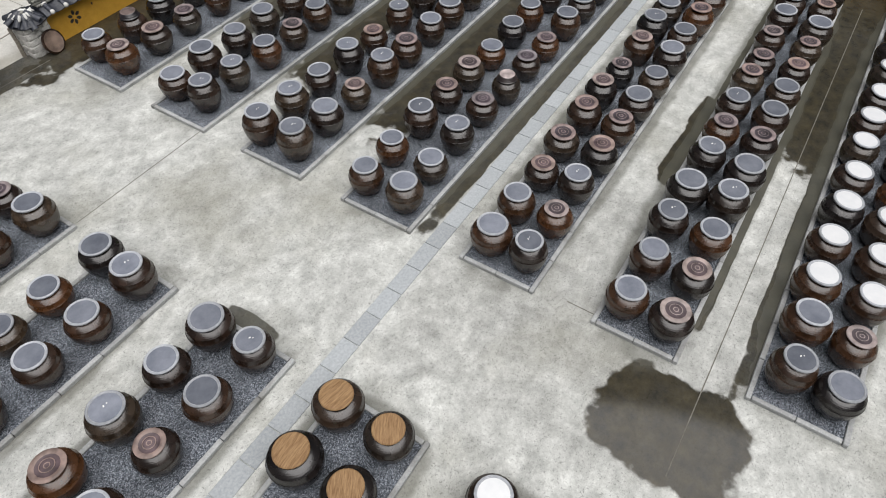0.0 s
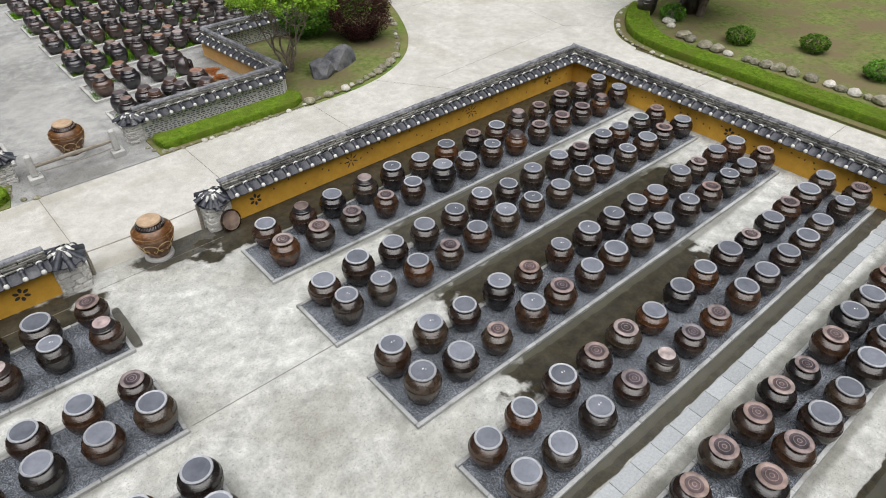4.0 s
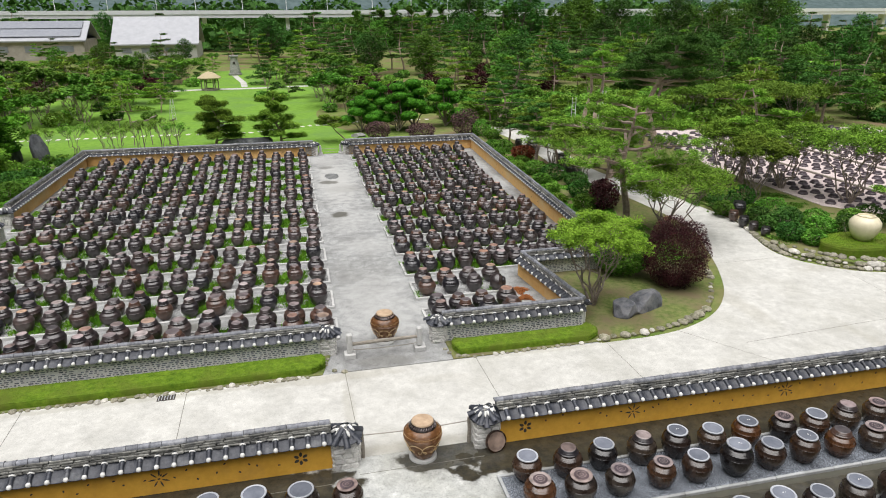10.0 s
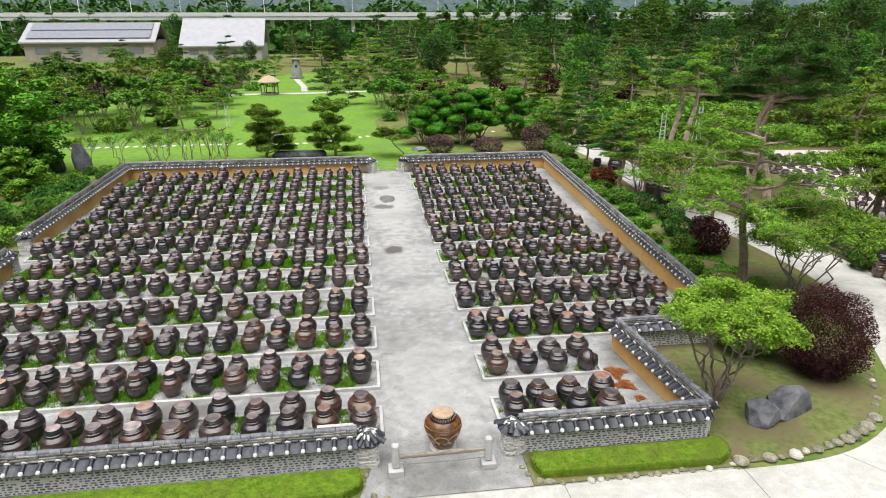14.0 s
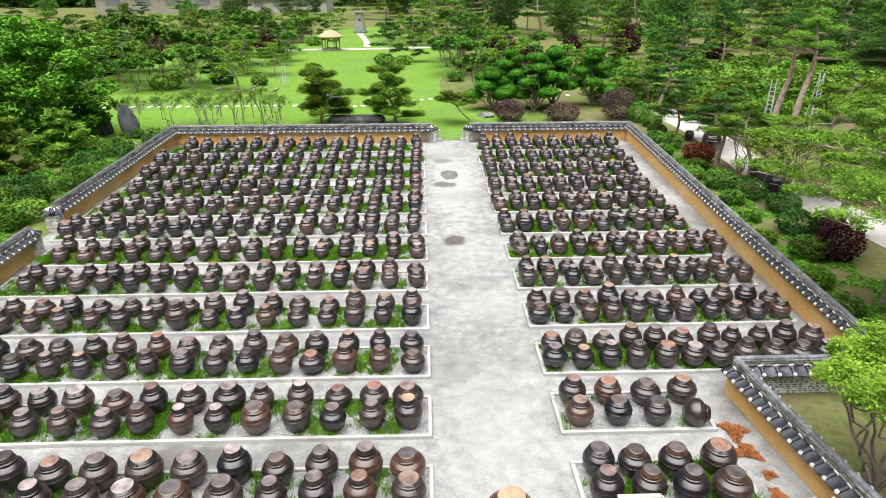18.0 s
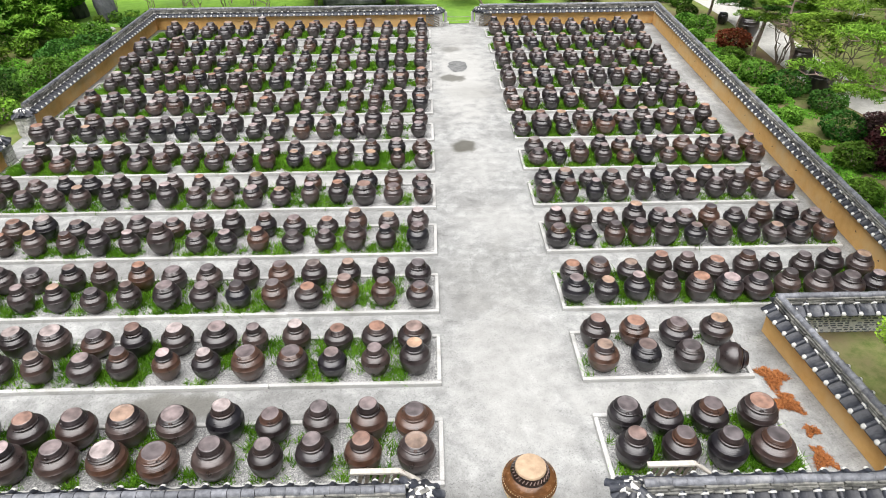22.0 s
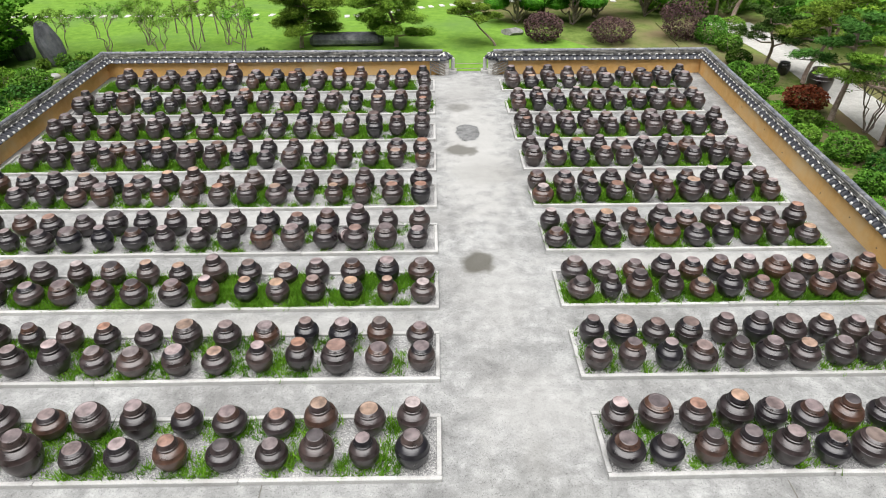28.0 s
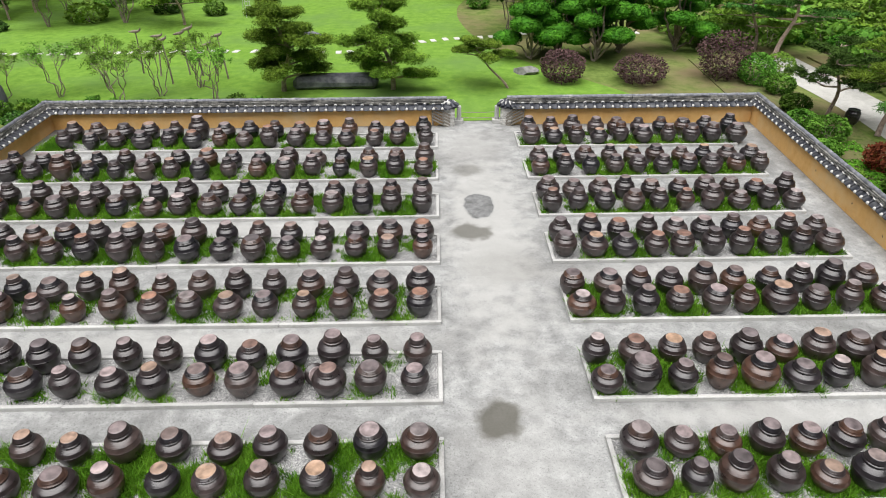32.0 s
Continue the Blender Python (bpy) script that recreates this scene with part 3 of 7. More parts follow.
def quads_of(name, verts, material, per=4):
    """A mesh of loose faces, per vertices each, from one array."""
    v = np.asarray(verts, dtype=np.float32).reshape(-1, 3)
    nf = len(v) // per
    me = bpy.data.meshes.new(name)
    me.vertices.add(len(v))
    me.vertices.foreach_set("co", v.ravel())
    me.loops.add(len(v))
    me.loops.foreach_set("vertex_index", np.arange(len(v), dtype=np.int32))
    me.polygons.add(nf)
    me.polygons.foreach_set("loop_start", np.arange(0, len(v), per, dtype=np.int32))
    me.materials.append(material)
    me.update(calc_edges=True)
    return me


def thing(name, data, label, category, group="", kind="", at=None):
    ob = tagged(new(name, data), label, category, group, kind)
    if at is not None:
        ob.matrix_basis = at
    return ob


def part(name, data, parent, label="", at=None, kind=""):
    """Links mesh data (or a bmesh with a material set beforehand) as one part under a thing or part."""
    ob = tagged(new(name, data), label, "", "", kind)
    ob.parent = parent
    if at is not None:
        ob.matrix_basis = at
    return ob


def box(name, sx, sy, sz, material, bevel=0.0, base=True, jitter=0.0, seed=0):
    """A block with bevelled edges; it stands on z = 0 when base is set."""
    bm = bmesh.new()
    bmesh.ops.create_cube(bm, size=1)
    bmesh.ops.scale(bm, vec=(sx, sy, sz), verts=bm.verts)
    if jitter:
        r = random.Random(seed)
        for v in bm.verts:
            v.co += Vector((r.uniform(-1, 1), r.uniform(-1, 1), r.uniform(-1, 1))) * jitter
    if bevel:
        bmesh.ops.bevel(bm, geom=bm.edges[:], offset=bevel, segments=1, affect="EDGES")
    if base:
        bmesh.ops.translate(bm, vec=(0, 0, sz / 2), verts=bm.verts)
    me = bpy.data.meshes.new(name)
    bm.to_mesh(me)
    bm.free()
    me.materials.append(material)
    return me


def lathe(name, profile, materials, seg=24, index=None, smooth=True):
    """A turned shape from (radius, z) points; index gives each ring band its material."""
    verts, faces, mi = [], [], []
    for r, z in profile:
        for i in range(seg):
            a = 2 * math.pi * i / seg
            verts.append((r * math.cos(a), r * math.sin(a), z))
    for k in range(len(profile) - 1):
        for i in range(seg):
            j = (i + 1) % seg
            faces.append((k * seg + i, k * seg + j, (k + 1) * seg + j, (k + 1) * seg + i))
            mi.append(index[k] if index else 0)
    faces.append(tuple(range(seg - 1, -1, -1)))
    mi.append(index[0] if index else 0)
    faces.append(tuple((len(profile) - 1) * seg + i for i in range(seg)))
    mi.append(index[-1] if index else 0)
    me = mesh_of(name, verts, faces, materials, smooth)
    me.polygons.foreach_set("material_index", mi)
    return me


def tube(points, radii, seg=7):
    """Vertices and faces of a tapering tube along points."""
    pts = [Vector(p) for p in points]
    verts, faces = [], []
    for k, p in enumerate(pts):
        d = (pts[min(k + 1, len(pts) - 1)] - pts[max(k - 1, 0)]).normalized()
        u = d.cross(Vector((0.31, 0.87, 0.17))).normalized()
        w = d.cross(u)
        for i in range(seg):
            a = 2 * math.pi * i / seg
            verts.append(p + (u * math.cos(a) + w * math.sin(a)) * radii[k])
    for k in range(len(pts) - 1):
        for i in range(seg):
            j = (i + 1) % seg
            faces.append((k * seg + i, k * seg + j, (k + 1) * seg + j, (k + 1) * seg + i))
    faces.append(tuple(range(seg)))
    faces.append(tuple((len(pts) - 1) * seg + i for i in range(seg)))
    return verts, faces


def joined(name, pieces, material, smooth=True):
    verts, faces = [], []
    for v, f in pieces:
        o = len(verts)
        verts += list(v)
        faces += [tuple(i + o for i in q) for q in f]
    return mesh_of(name, verts, faces, material, smooth)


def sheet(name, outline, z, material, thick=0.0):
    """A flat slab with the given outline; with thick it is closed downwards."""
    n = len(outline)
    v = [(x, y, z) for x, y in outline]
    f = [tuple(range(n))]
    if thick:
        v += [(x, y, z - thick) for x, y in outline]
        f += [(i, n + i, n + (i + 1) % n, (i + 1) % n) for i in range(n)]
    return mesh_of(name, v, f, material)


def blob(cx, cy, rx, ry, seed, rough=0.18, n=40, turn=0.0):
    """An uneven closed outline."""
    r = random.Random(seed)
    ph = [r.uniform(0, 6.28) for _ in range(7)]
    out = []
    for i in range(n):
        a = 2 * math.pi * i / n
        k = 1 + rough * sum(math.sin((j + 1) * a + ph[j]) / (j + 1) ** 0.6 for j in range(7)) * 0.6
        x, y = rx * k * math.cos(a), ry * k * math.sin(a)
        out.append((cx + x * math.cos(turn) - y * math.sin(turn), cy + x * math.sin(turn) + y * math.cos(turn)))
    return out


def smooth_line(pts, step=0.5):
    """A rounded way through points (Catmull-Rom)."""
    p = [np.array(q, float) for q in pts]
    p = [2 * p[0] - p[1]] + p + [2 * p[-1] - p[-2]]
    out = []
    for i in range(1, len(p) - 2):
        n = max(2, int(np.linalg.norm(p[i + 1] - p[i]) / step))
        for k in range(n):
            t = k / n
            out.append(0.5 * (2 * p[i] + (p[i + 1] - p[i - 1]) * t + (2 * p[i - 1] - 5 * p[i] + 4 * p[i + 1] - p[i + 2]) * t * t
                              + (3 * p[i] - p[i - 1] - 3 * p[i + 1] + p[i + 2]) * t ** 3))
    out.append(p[-2])
    return [tuple(q) for q in out]


def stone_mesh(name, seed, material, flat=0.7, sub=2):
    bm = bmesh.new()
    bmesh.ops.create_icosphere(bm, subdivisions=sub, radius=0.5)
    o = Vector((seed * 3.1, seed * 1.7, 0))
    for v in bm.verts:
        d = noise.noise(v.co * 2.2 + o) * 0.22 + noise.noise(v.co * 5 + o) * 0.06
        v.co = v.co * (1 + d)
        v.co.z *= flat
        v.co.z = max(v.co.z, -0.2 * flat)
    bmesh.ops.translate(bm, vec=(0, 0, 0.2 * flat), verts=bm.verts)
    me = bpy.data.meshes.new(name)
    bm.to_mesh(me)
    bm.free()
    me.materials.append(material)
    return me


def boulder_mesh(name, seed, material, size, cuts=16, sub=4):
    """A quarried boulder: a lumpy ball cut by many flat planes."""
    r = random.Random(seed)
    bm = bmesh.new()
    bmesh.ops.create_icosphere(bm, subdivisions=sub, radius=0.5)
    planes = []
    for _ in range(cuts):
        d = Vector((r.gauss(0, 1), r.gauss(0, 1), r.gauss(0, 1))).normalized()
        planes.append((d, r.uniform(0.30, 0.44)))
    o = Vector((seed * 2.3, seed, 0))
    for v in bm.verts:
        for d, q in planes:
            k = v.co.dot(d) - q
            if k > 0:
                v.co -= d * k
        v.co *= 1 + noise.noise(v.co * 6 + o) * 0.05
        v.co = Vector((v.co.x * size[0], v.co.y * size[1], max(-0.16, v.co.z) * size[2]))
    bmesh.ops.translate(bm, vec=(0, 0, 0.14 * size[2]), verts=bm.verts)
    me = bpy.data.meshes.new(name)
    bm.to_mesh(me)
    bm.free()
    me.materials.append(material)
    return me

# ---- ground ----
S = 2500
ground = thing("ground", sheet("ground", [(-S, -S), (S, -S), (S, S), (-S, S)], 0.0, M_SOIL), "mixed turf and woodland floor reaching the horizon", "ground", kind="structure")

ROAD_Y0, ROAD_Y1 = -7.9, -3.15
road_outline = [(-70, -3.15), (10.7, -3.2)] + smooth_line([(10.7, -3.25), (13.2, -3.15), (15.2, -2.7), (17.2, -1.6), (18.9, 0.2), (20.3, 2.6), (21.6, 5.5), (23.2, 10), (23.0, 17), (21.6, 26), (22.0, 34), (22.4, 42), (21.5, 52)]) \
    + smooth_line([(25.0, 52), (25.4, 42), (24.9, 34), (24.6, 26), (26.4, 17), (26.9, 10.5), (25.5, 5.8), (25.5, 3.8), (26.3, 2.4), (27.9, 1.0), (30.3, 0.4), (34, -0.2), (37, -0.25), (42, 0.3), (70, 4)]) \
    + [(70, -4.2)] + smooth_line([(42, -4.2), (34, -4.3), (32.3, -4.1), (30.4, -4.5), (28.5, -5.7), (27.2, -7.2), (26.6, -9.7), (26.5, -14), (26.6, -70)]) + [(21.7, -70), (21.7, -8.5), (-70, -8.5)]
road = thing("road", sheet("road", road_outline, 0.02, M_ROAD), "pale cream concrete road with thin joints", "road", kind="structure")

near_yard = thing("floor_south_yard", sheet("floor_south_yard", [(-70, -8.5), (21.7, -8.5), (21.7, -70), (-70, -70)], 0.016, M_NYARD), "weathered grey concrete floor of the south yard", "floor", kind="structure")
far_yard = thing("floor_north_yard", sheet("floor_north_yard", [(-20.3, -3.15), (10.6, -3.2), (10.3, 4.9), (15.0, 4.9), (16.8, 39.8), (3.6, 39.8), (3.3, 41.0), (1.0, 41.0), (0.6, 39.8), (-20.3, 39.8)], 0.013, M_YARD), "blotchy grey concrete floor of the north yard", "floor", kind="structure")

lawn_outline = smooth_line([(-60, 44), (-46, 41.5), (-27, 40.5), (-10, 40.3), (5, 40.3), (12, 42.5), (9, 48), (4, 56), (2, 70), (6, 88), (4, 118), (-6, 150), (-22, 150), (-24, 118), (-38, 98), (-52, 82), (-62, 64), (-60, 44)], 2.0)
lawn = thing("lawn", sheet("lawn", lawn_outline, 0.03, M_LAWN), "bright green mown lawn north of the yards", "lawn", kind="structure")


def strip(name, p0, p1, width, z, material):
    a, b = Vector((*p0, 0)), Vector((*p1, 0))
    n = (b - a).normalized().cross(Vector((0, 0, 1))) * width / 2
    return mesh_of(name, [(*(a + n).xy, z), (*(b + n).xy, z), (*(b - n).xy, z), (*(a - n).xy, z)], [(0, 1, 2, 3)], material)


def joint(parent, p0, p1, z, width=0.018):
    part("joint", strip("joint", p0, p1, width, z, M_JOINT), parent, "dark grit-filled slab joint")


for x in (-38, -32.5, -27, -21.8, -16.6, -11.3, -5.83, -0.04, 5.2, 10.9):
    joint(road, (x, -3.2), (x + 0.1, -8.4), 0.025)
for a, b in (((14.4, -2.9), (18.2, -8.4)), ((16.6, -4.6), (26.4, -3.9)), ((20.6, 3.9), (25.2, 3.9)), ((26.4, -3.9), (27.0, 1.4)), ((26.4, -3.9), (28.1, -5.5)), ((31, -2.9), (31.5, 0.8)),
             ((21.8, -13), (26.9, -13)), ((21.8, -19), (26.9, -19)), ((36, -2.6), (36.2, 1.3)), ((23.3, 10), (26.3, 10.6))):
    joint(road, a, b, 0.025)
for a, b in (((-0.05, -15.5), (3.9, -15.5)), ((-40, -9.6), (-0.3, -9.55)), ((1.6, -29.3), (20, -29.3)), ((4.1, -26.2), (4.1, -28.7)), ((-0.1, -9.3), (3.8, -9.3))):
    joint(near_yard, a, b, 0.021, 0.022)
for a, b in (((-0.2, -3.15), (4.3, -3.15)), ((-4.2, 8.0), (-4.2, 9.2)), ((8.1, 8.2), (8.1, 9.1))):
    joint(far_yard, a, b, 0.024, 0.022)

# ---- garden beds ----


def bed(name, outline, material, label, z=0.07):
    return thing(name, sheet(name, outline, z, material, z), label, "planting bed", kind="structure")


bed_a = bed("garden_bed_1", [(10.8, -3.0), (12.9, -2.95)] + smooth_line([(12.9, -2.95), (15.0, -2.45), (16.9, -1.4), (18.5, 0.4), (19.9, 2.8), (21.1, 5.8), (22.5, 10.2), (22.3, 17), (20.9, 26), (21.2, 34), (21.6, 42), (20.5, 52)]) + [(17.5, 52), (16.9, 39.8), (15.4, 5.0), (10.2, 4.9)], M_DRY, "dry patchy turf bed beside the wall")
bed_b = bed("garden_bed_2", smooth_line([(25.8, 52), (26.2, 42), (25.6, 34), (25.4, 26), (27.1, 17), (27.2, 10.5), (25.8, 5.8), (25.8, 4.0), (26.5, 2.7), (28.0, 1.3), (30.4, 0.7), (34, 0.1), (37, 0.05), (42, 0.6), (70, 4.3)]) + [(70, 52)], M_SOIL, "planted bed with low shrubs and stone edging", 0.12)
bed_c = bed("garden_bed_3", smooth_line([(70, -4.3), (42, -4.3), (34.2, -4.4), (32.3, -4.2), (30.5, -4.6), (28.6, -5.8), (27.3, -7.3), (26.7, -9.7), (26.6, -14), (26.7, -70)]) + [(70, -70)], M_DRY, "turf bed with a trimmed edge of low hedge", 0.1)

# edging stones along the beds
EDGE = [stone_mesh("edging_stone", i, M_PALE if i == 1 else M_DSTONE, 0.65) for i in range(5)]


def edging(parent, line, size=0.3, z=0.03, every=0.34, seed=1, label=""):
    r = random.Random(seed)
    way = smooth_line(line, every)
    for k, p in enumerate(way):
        if r.random() < 0.12:
            continue
        s = size * r.uniform(0.65, 1.35)
        m = pose(p[0] + r.uniform(-0.06, 0.06), p[1] + r.uniform(-0.06, 0.06), z, 0, 0, r.uniform(0, 360)) @ Matrix.Diagonal((s * 1.15, s, s * 1.05, 1))
        part("edging_stone", r.choice(EDGE), parent, label, m)


edging(bed_a, [(11.0, -2.9), (12.9, -2.85), (15.0, -2.35), (16.9, -1.3), (18.4, 0.5), (19.8, 2.9)], 0.34, 0.03, 0.42, 2)
edging(bed_b, [(27.2, 10.5), (25.8, 5.9), (25.8, 4.0), (26.5, 2.7), (28.0, 1.3), (30.4, 0.7), (34, 0.1), (37, 0.05), (42, 0.6)], 0.36, 0.0, 0.30, 3)
edging(bed_b, [(26.0, 5.6), (26.0, 4.1), (26.7, 2.9), (28.1, 1.5), (30.5, 0.95), (34, 0.35), (37, 0.3)], 0.38, 0.18, 0.32, 5)
edging(bed_b, [(26.3, 4.4), (26.9, 3.1), (28.3, 1.8), (30.6, 1.25), (33.4, 0.75)], 0.38, 0.36, 0.34, 15)
edging(bed_c, [(34.2, -4.45), (32.3, -4.25), (30.5, -4.65), (28.6, -5.85), (27.3, -7.35), (26.7, -9.7), (26.6, -14)], 0.2, 0.05, 0.3, 4)
edging(bed_c, [(36, -6.2), (33.2, -6.6), (31.0, -7.5), (29.7, -9.2), (29.3, -12), (29.5, -16), (29.5, -24)], 0.6, 0.1, 0.55, 6)

# ---- walls with tiled caps ----
RIB_P = 0.46


def rib_mesh():
    """One row of convex tiles down the slope: it lies along -y from the ridge to the eave."""
    v, f = [], []
    seg, n = 8, 2
    for k in range(n):
        y0, y1 = -k / n, -(k + 1) / n
        for y, r in ((y0, 0.066), (y1, 0.076)):
            for i in range(seg + 1):
                a = math.pi * i / seg
                v.append((r * math.cos(a), y, r * math.sin(a)))
        o = k * 2 * (seg + 1)
        for i in range(seg):
            f.append((o + i, o + i + 1, o + seg + 1 + i + 1, o + seg + 1 + i))
    return mesh_of("tile_rib", v, f, M_TILE, True)


def plug_mesh():
    """The rounded white mortar plug that closes a row of tiles at the eave."""
    v, f = [], []
    rings = ((0.05, 0.066), (0.0, 0.074), (-0.025, 0.070), (-0.06, 0.032))
    for y, r in rings:
        v += [(r * math.cos(2 * math.pi * i / 10), y, 0.012 + r * math.sin(2 * math.pi * i / 10)) for i in range(10)]
    for k in range(3):
        f += [(k * 10 + i, k * 10 + (i + 1) % 10, k * 10 + 10 + (i + 1) % 10, k * 10 + 10 + i) for i in range(10)]
    f.append(tuple(range(30, 40)))
    return mesh_of("mortar_plug", v, f, M_WHITE, True)


RIB, PLUG = rib_mesh(), plug_mesh()
RIDGE_T = [box("ridge_tile", 0.30, 0.20, 0.05, M_RIDGE, 0.012, jitter=0.008, seed=i) for i in range(4)]


def cap_mesh(seed):
    """A convex ridge tile along x, slightly flared at one end."""
    v, f = [], []
    for x, r in ((-0.15, 0.095), (0.12, 0.098), (0.15, 0.108)):
        v += [(x, r * math.cos(math.pi * i / 8), 0.9 * r * math.sin(math.pi * i / 8)) for i in range(9)]
    for k in range(2):
        f += [(k * 9 + i, k * 9 + i + 1, k * 9 + 9 + i + 1, k * 9 + 9 + i) for i in range(8)]
    f += [tuple(range(9)), tuple(range(26, 17, -1))]
    return mesh_of("ridge_cap", v, f, M_CAPT, True)


CAP = cap_mesh(0)


def frame_of(p0, p1):
    a, b = Vector((*p0, 0)), Vector((*p1, 0))
    d = b - a
    return Matrix.Translation(a) @ Matrix.Rotation(math.atan2(d.y, d.x), 4, "Z"), d.length


def tiled_wall(name, p0, p1, label, right, left, eave, ridge, near, brick=None, split=True, sides=(-1,), hw=0.44):
    """A wall from p0 to p1. right/left: the face materials on either side; near: which sides have singly built tile rows."""
    m, L = frame_of(p0, p1)
    w = thing(name, None, label, "wall", kind="structure", at=m)
    core = box("core", L, 0.34, eave, M_MORTAR)
    part("core", core, w, at=pose(L / 2, 0, 0))
    for s, mm in ((-1, right), (1, left)):
        part("plaster_face", box("plaster_face", L, 0.03, eave - 0.06, mm), w, "painted plaster face", pose(L / 2, s * 0.187, 0.02))
    rise = 0.17
    z0 = eave
    # bedding of flat tiles
    prof = [(-hw + 0.03, z0 - 0.06), (-hw + 0.03, z0 - 0.045), (-0.1, z0 + rise - 0.05), (0.1, z0 + rise - 0.05), (hw - 0.03, z0 - 0.045), (hw - 0.03, z0 - 0.06)]
    n = len(prof)
    part("tile_bed", mesh_of("tile_bed", [(0, y, z) for y, z in prof] + [(L, y, z) for y, z in prof], [(i, (i + 1) % n, n + (i + 1) % n, n + i) for i in range(n)] + [tuple(range(n)), tuple(range(2 * n - 1, n - 1, -1))], M_TILE), w, "dark flat roof tiles")
    slope = math.atan2(rise, hw - 0.1)
    length = math.hypot(rise, hw - 0.1) + 0.03
    # pan tiles with a scalloped edge between the rows
    count = max(1, int(L / RIB_P))
    step = L / count
    for s in (-1, 1):
        flat_v, flat_f, plug_v, plug_f, col_v, col_f = [], [], [], [], [], []
        rb = pose(0, 0, 0, math.degrees(slope)) if s == -1 else pose(0, 0, 0, 0, 0, 180) @ pose(0, 0, 0, math.degrees(slope))
        pan_v, pan_f = [], []
        for i in range(count + 1):
            for q in range(2):
                o = len(pan_v)
                for yy in ((-0.02, -length * 0.5), (-length * 0.48, -length - 0.03))[q]:
                    for a in np.linspace(-1, 1, 7):
                        p = pose(min(max((i + a * 0.44) * step, 0), L), s * 0.09, z0 + rise + 0.012 + 0.012 * q) @ rb @ Vector((0, yy, -0.05 * (1 - a * a) + 0.0))
                        pan_v.append(p)
                pan_v += [v - Vector((0, 0, 0.022)) for v in pan_v[o + 7:o + 14]]
                pan_f += [(o + k, o + k + 1, o + 8 + k, o + 7 + k) for k in range(6)] + [(o + 7 + k, o + 8 + k, o + 15 + k, o + 14 + k) for k in range(6)]
        part("pan_tiles", mesh_of("pan_tiles", pan_v, pan_f, M_TILE), w, "dark curved pan tiles", kind="stuff")
        for i in range(count):
            x = (i + 0.5) * step
            top = pose(x, s * 0.09, z0 + rise + 0.012) @ rb @ Matrix.Diagonal((1, length, 1, 1))
            end = pose(x, s * 0.09, z0 + rise + 0.012) @ rb @ pose(0, -length, 0)
            o = len(col_v)
            ring = pose(x, s * 0.09, z0 + rise + 0.012) @ rb
            for yy, rr in ((-0.05, 0.068), (-0.055, 0.092), (-0.095, 0.090), (-0.10, 0.070)):
                col_v += [ring @ Vector((rr * math.cos(math.pi * q / 6), yy, rr * math.sin(math.pi * q / 6))) for q in range(7)]
            col_f += [(o + k * 7 + q, o + k * 7 + q + 1, o + k * 7 + q + 8, o + k * 7 + q + 7) for k in range(3) for q in range(6)]
            if near and split and s in sides:
                t = part("tile_rib", RIB, w, "", top)
                part("mortar_plug", PLUG, w, "", end)
            else:
                o = len(flat_v)
                flat_v += [top @ v.co for v in RIB.vertices]
                flat_f += [tuple(q + o for q in p.vertices) for p in RIB.polygons]
                o = len(plug_v)
                plug_v += [end @ v.co for v in PLUG.vertices]
                plug_f += [tuple(q + o for q in p.vertices) for p in PLUG.polygons]
        part("mortar_collars", mesh_of("mortar_collars", col_v, col_f, M_WHITE, True), w, "white mortar collars under the ridge", kind="stuff")
        if flat_v:
            part("tile_rows", mesh_of("tile_rows", flat_v, flat_f, M_TILE, True), w, "rows of dark convex tiles", kind="stuff")
            part("mortar_plugs", mesh_of("mortar_plugs", plug_v, plug_f, M_WHITE, True), w, "white mortar plugs at the eave", kind="stuff")
    # ridge: courses of thin tiles under convex caps
    r = random.Random(name)
    low_v, low_f, cap_v, cap_f = [], [], [], []
    courses = max(2, round((ridge - eave - rise - 0.09) / 0.075))
    zz = z0 + rise - 0.03
    for k in range(courses + 1):
        cap = k == courses
        x, ww = -0.03 * k, 0.30 - 0.02 * k
        while x < L - 0.05:
            ll = min(r.uniform(0.28, 0.34) if cap else r.uniform(0.45, 0.85), L - x)
            me = CAP if cap else r.choice(RIDGE_T)
            mm = pose(x + ll / 2, r.uniform(-0.012, 0.012), zz + r.uniform(-0.006, 0.006), r.uniform(-3, 3), r.uniform(-2, 2), r.uniform(-3, 3)) @ Matrix.Diagonal((ll / 0.30 * 0.97, 1.0 if cap else ww / 0.2, 1.05 if cap else 1.4, 1))
            if near and cap and split:
                part("ridge_tile", me, w, "", mm)
            else:
                tv, tf = (cap_v, cap_f) if cap else (low_v, low_f)
                o = len(tv)
                tv += [mm @ v.co for v in me.vertices]
                tf += [tuple(q + o for q in p.vertices) for p in me.polygons]
            x += ll
        zz += 0.075
    part("ridge_courses", mesh_of("ridge_courses", low_v, low_f, M_RIDGE), w, "stacked weathered ridge tiles", kind="stuff")
    if cap_v:
        part("ridge_caps", mesh_of("ridge_caps", cap_v, cap_f, M_CAPT, True), w, "convex blue-grey ridge tiles", kind="stuff")
    if brick:
        # rows of thin dark stones set in pale mortar
        bv, bf = [], []
        for row in range(int((eave - 0.1) / 0.085)):
            x = r.uniform(0, 0.2)
            while x < L - 0.12:
                ll = r.uniform(0.12, 0.24)
                if r.random() < 0.88:
                    z = 0.05 + row * 0.085
                    y0 = brick * 0.2
                    y1 = brick * (0.212 + r.uniform(0, 0.012))
                    hgt = r.uniform(0.028, 0.046)
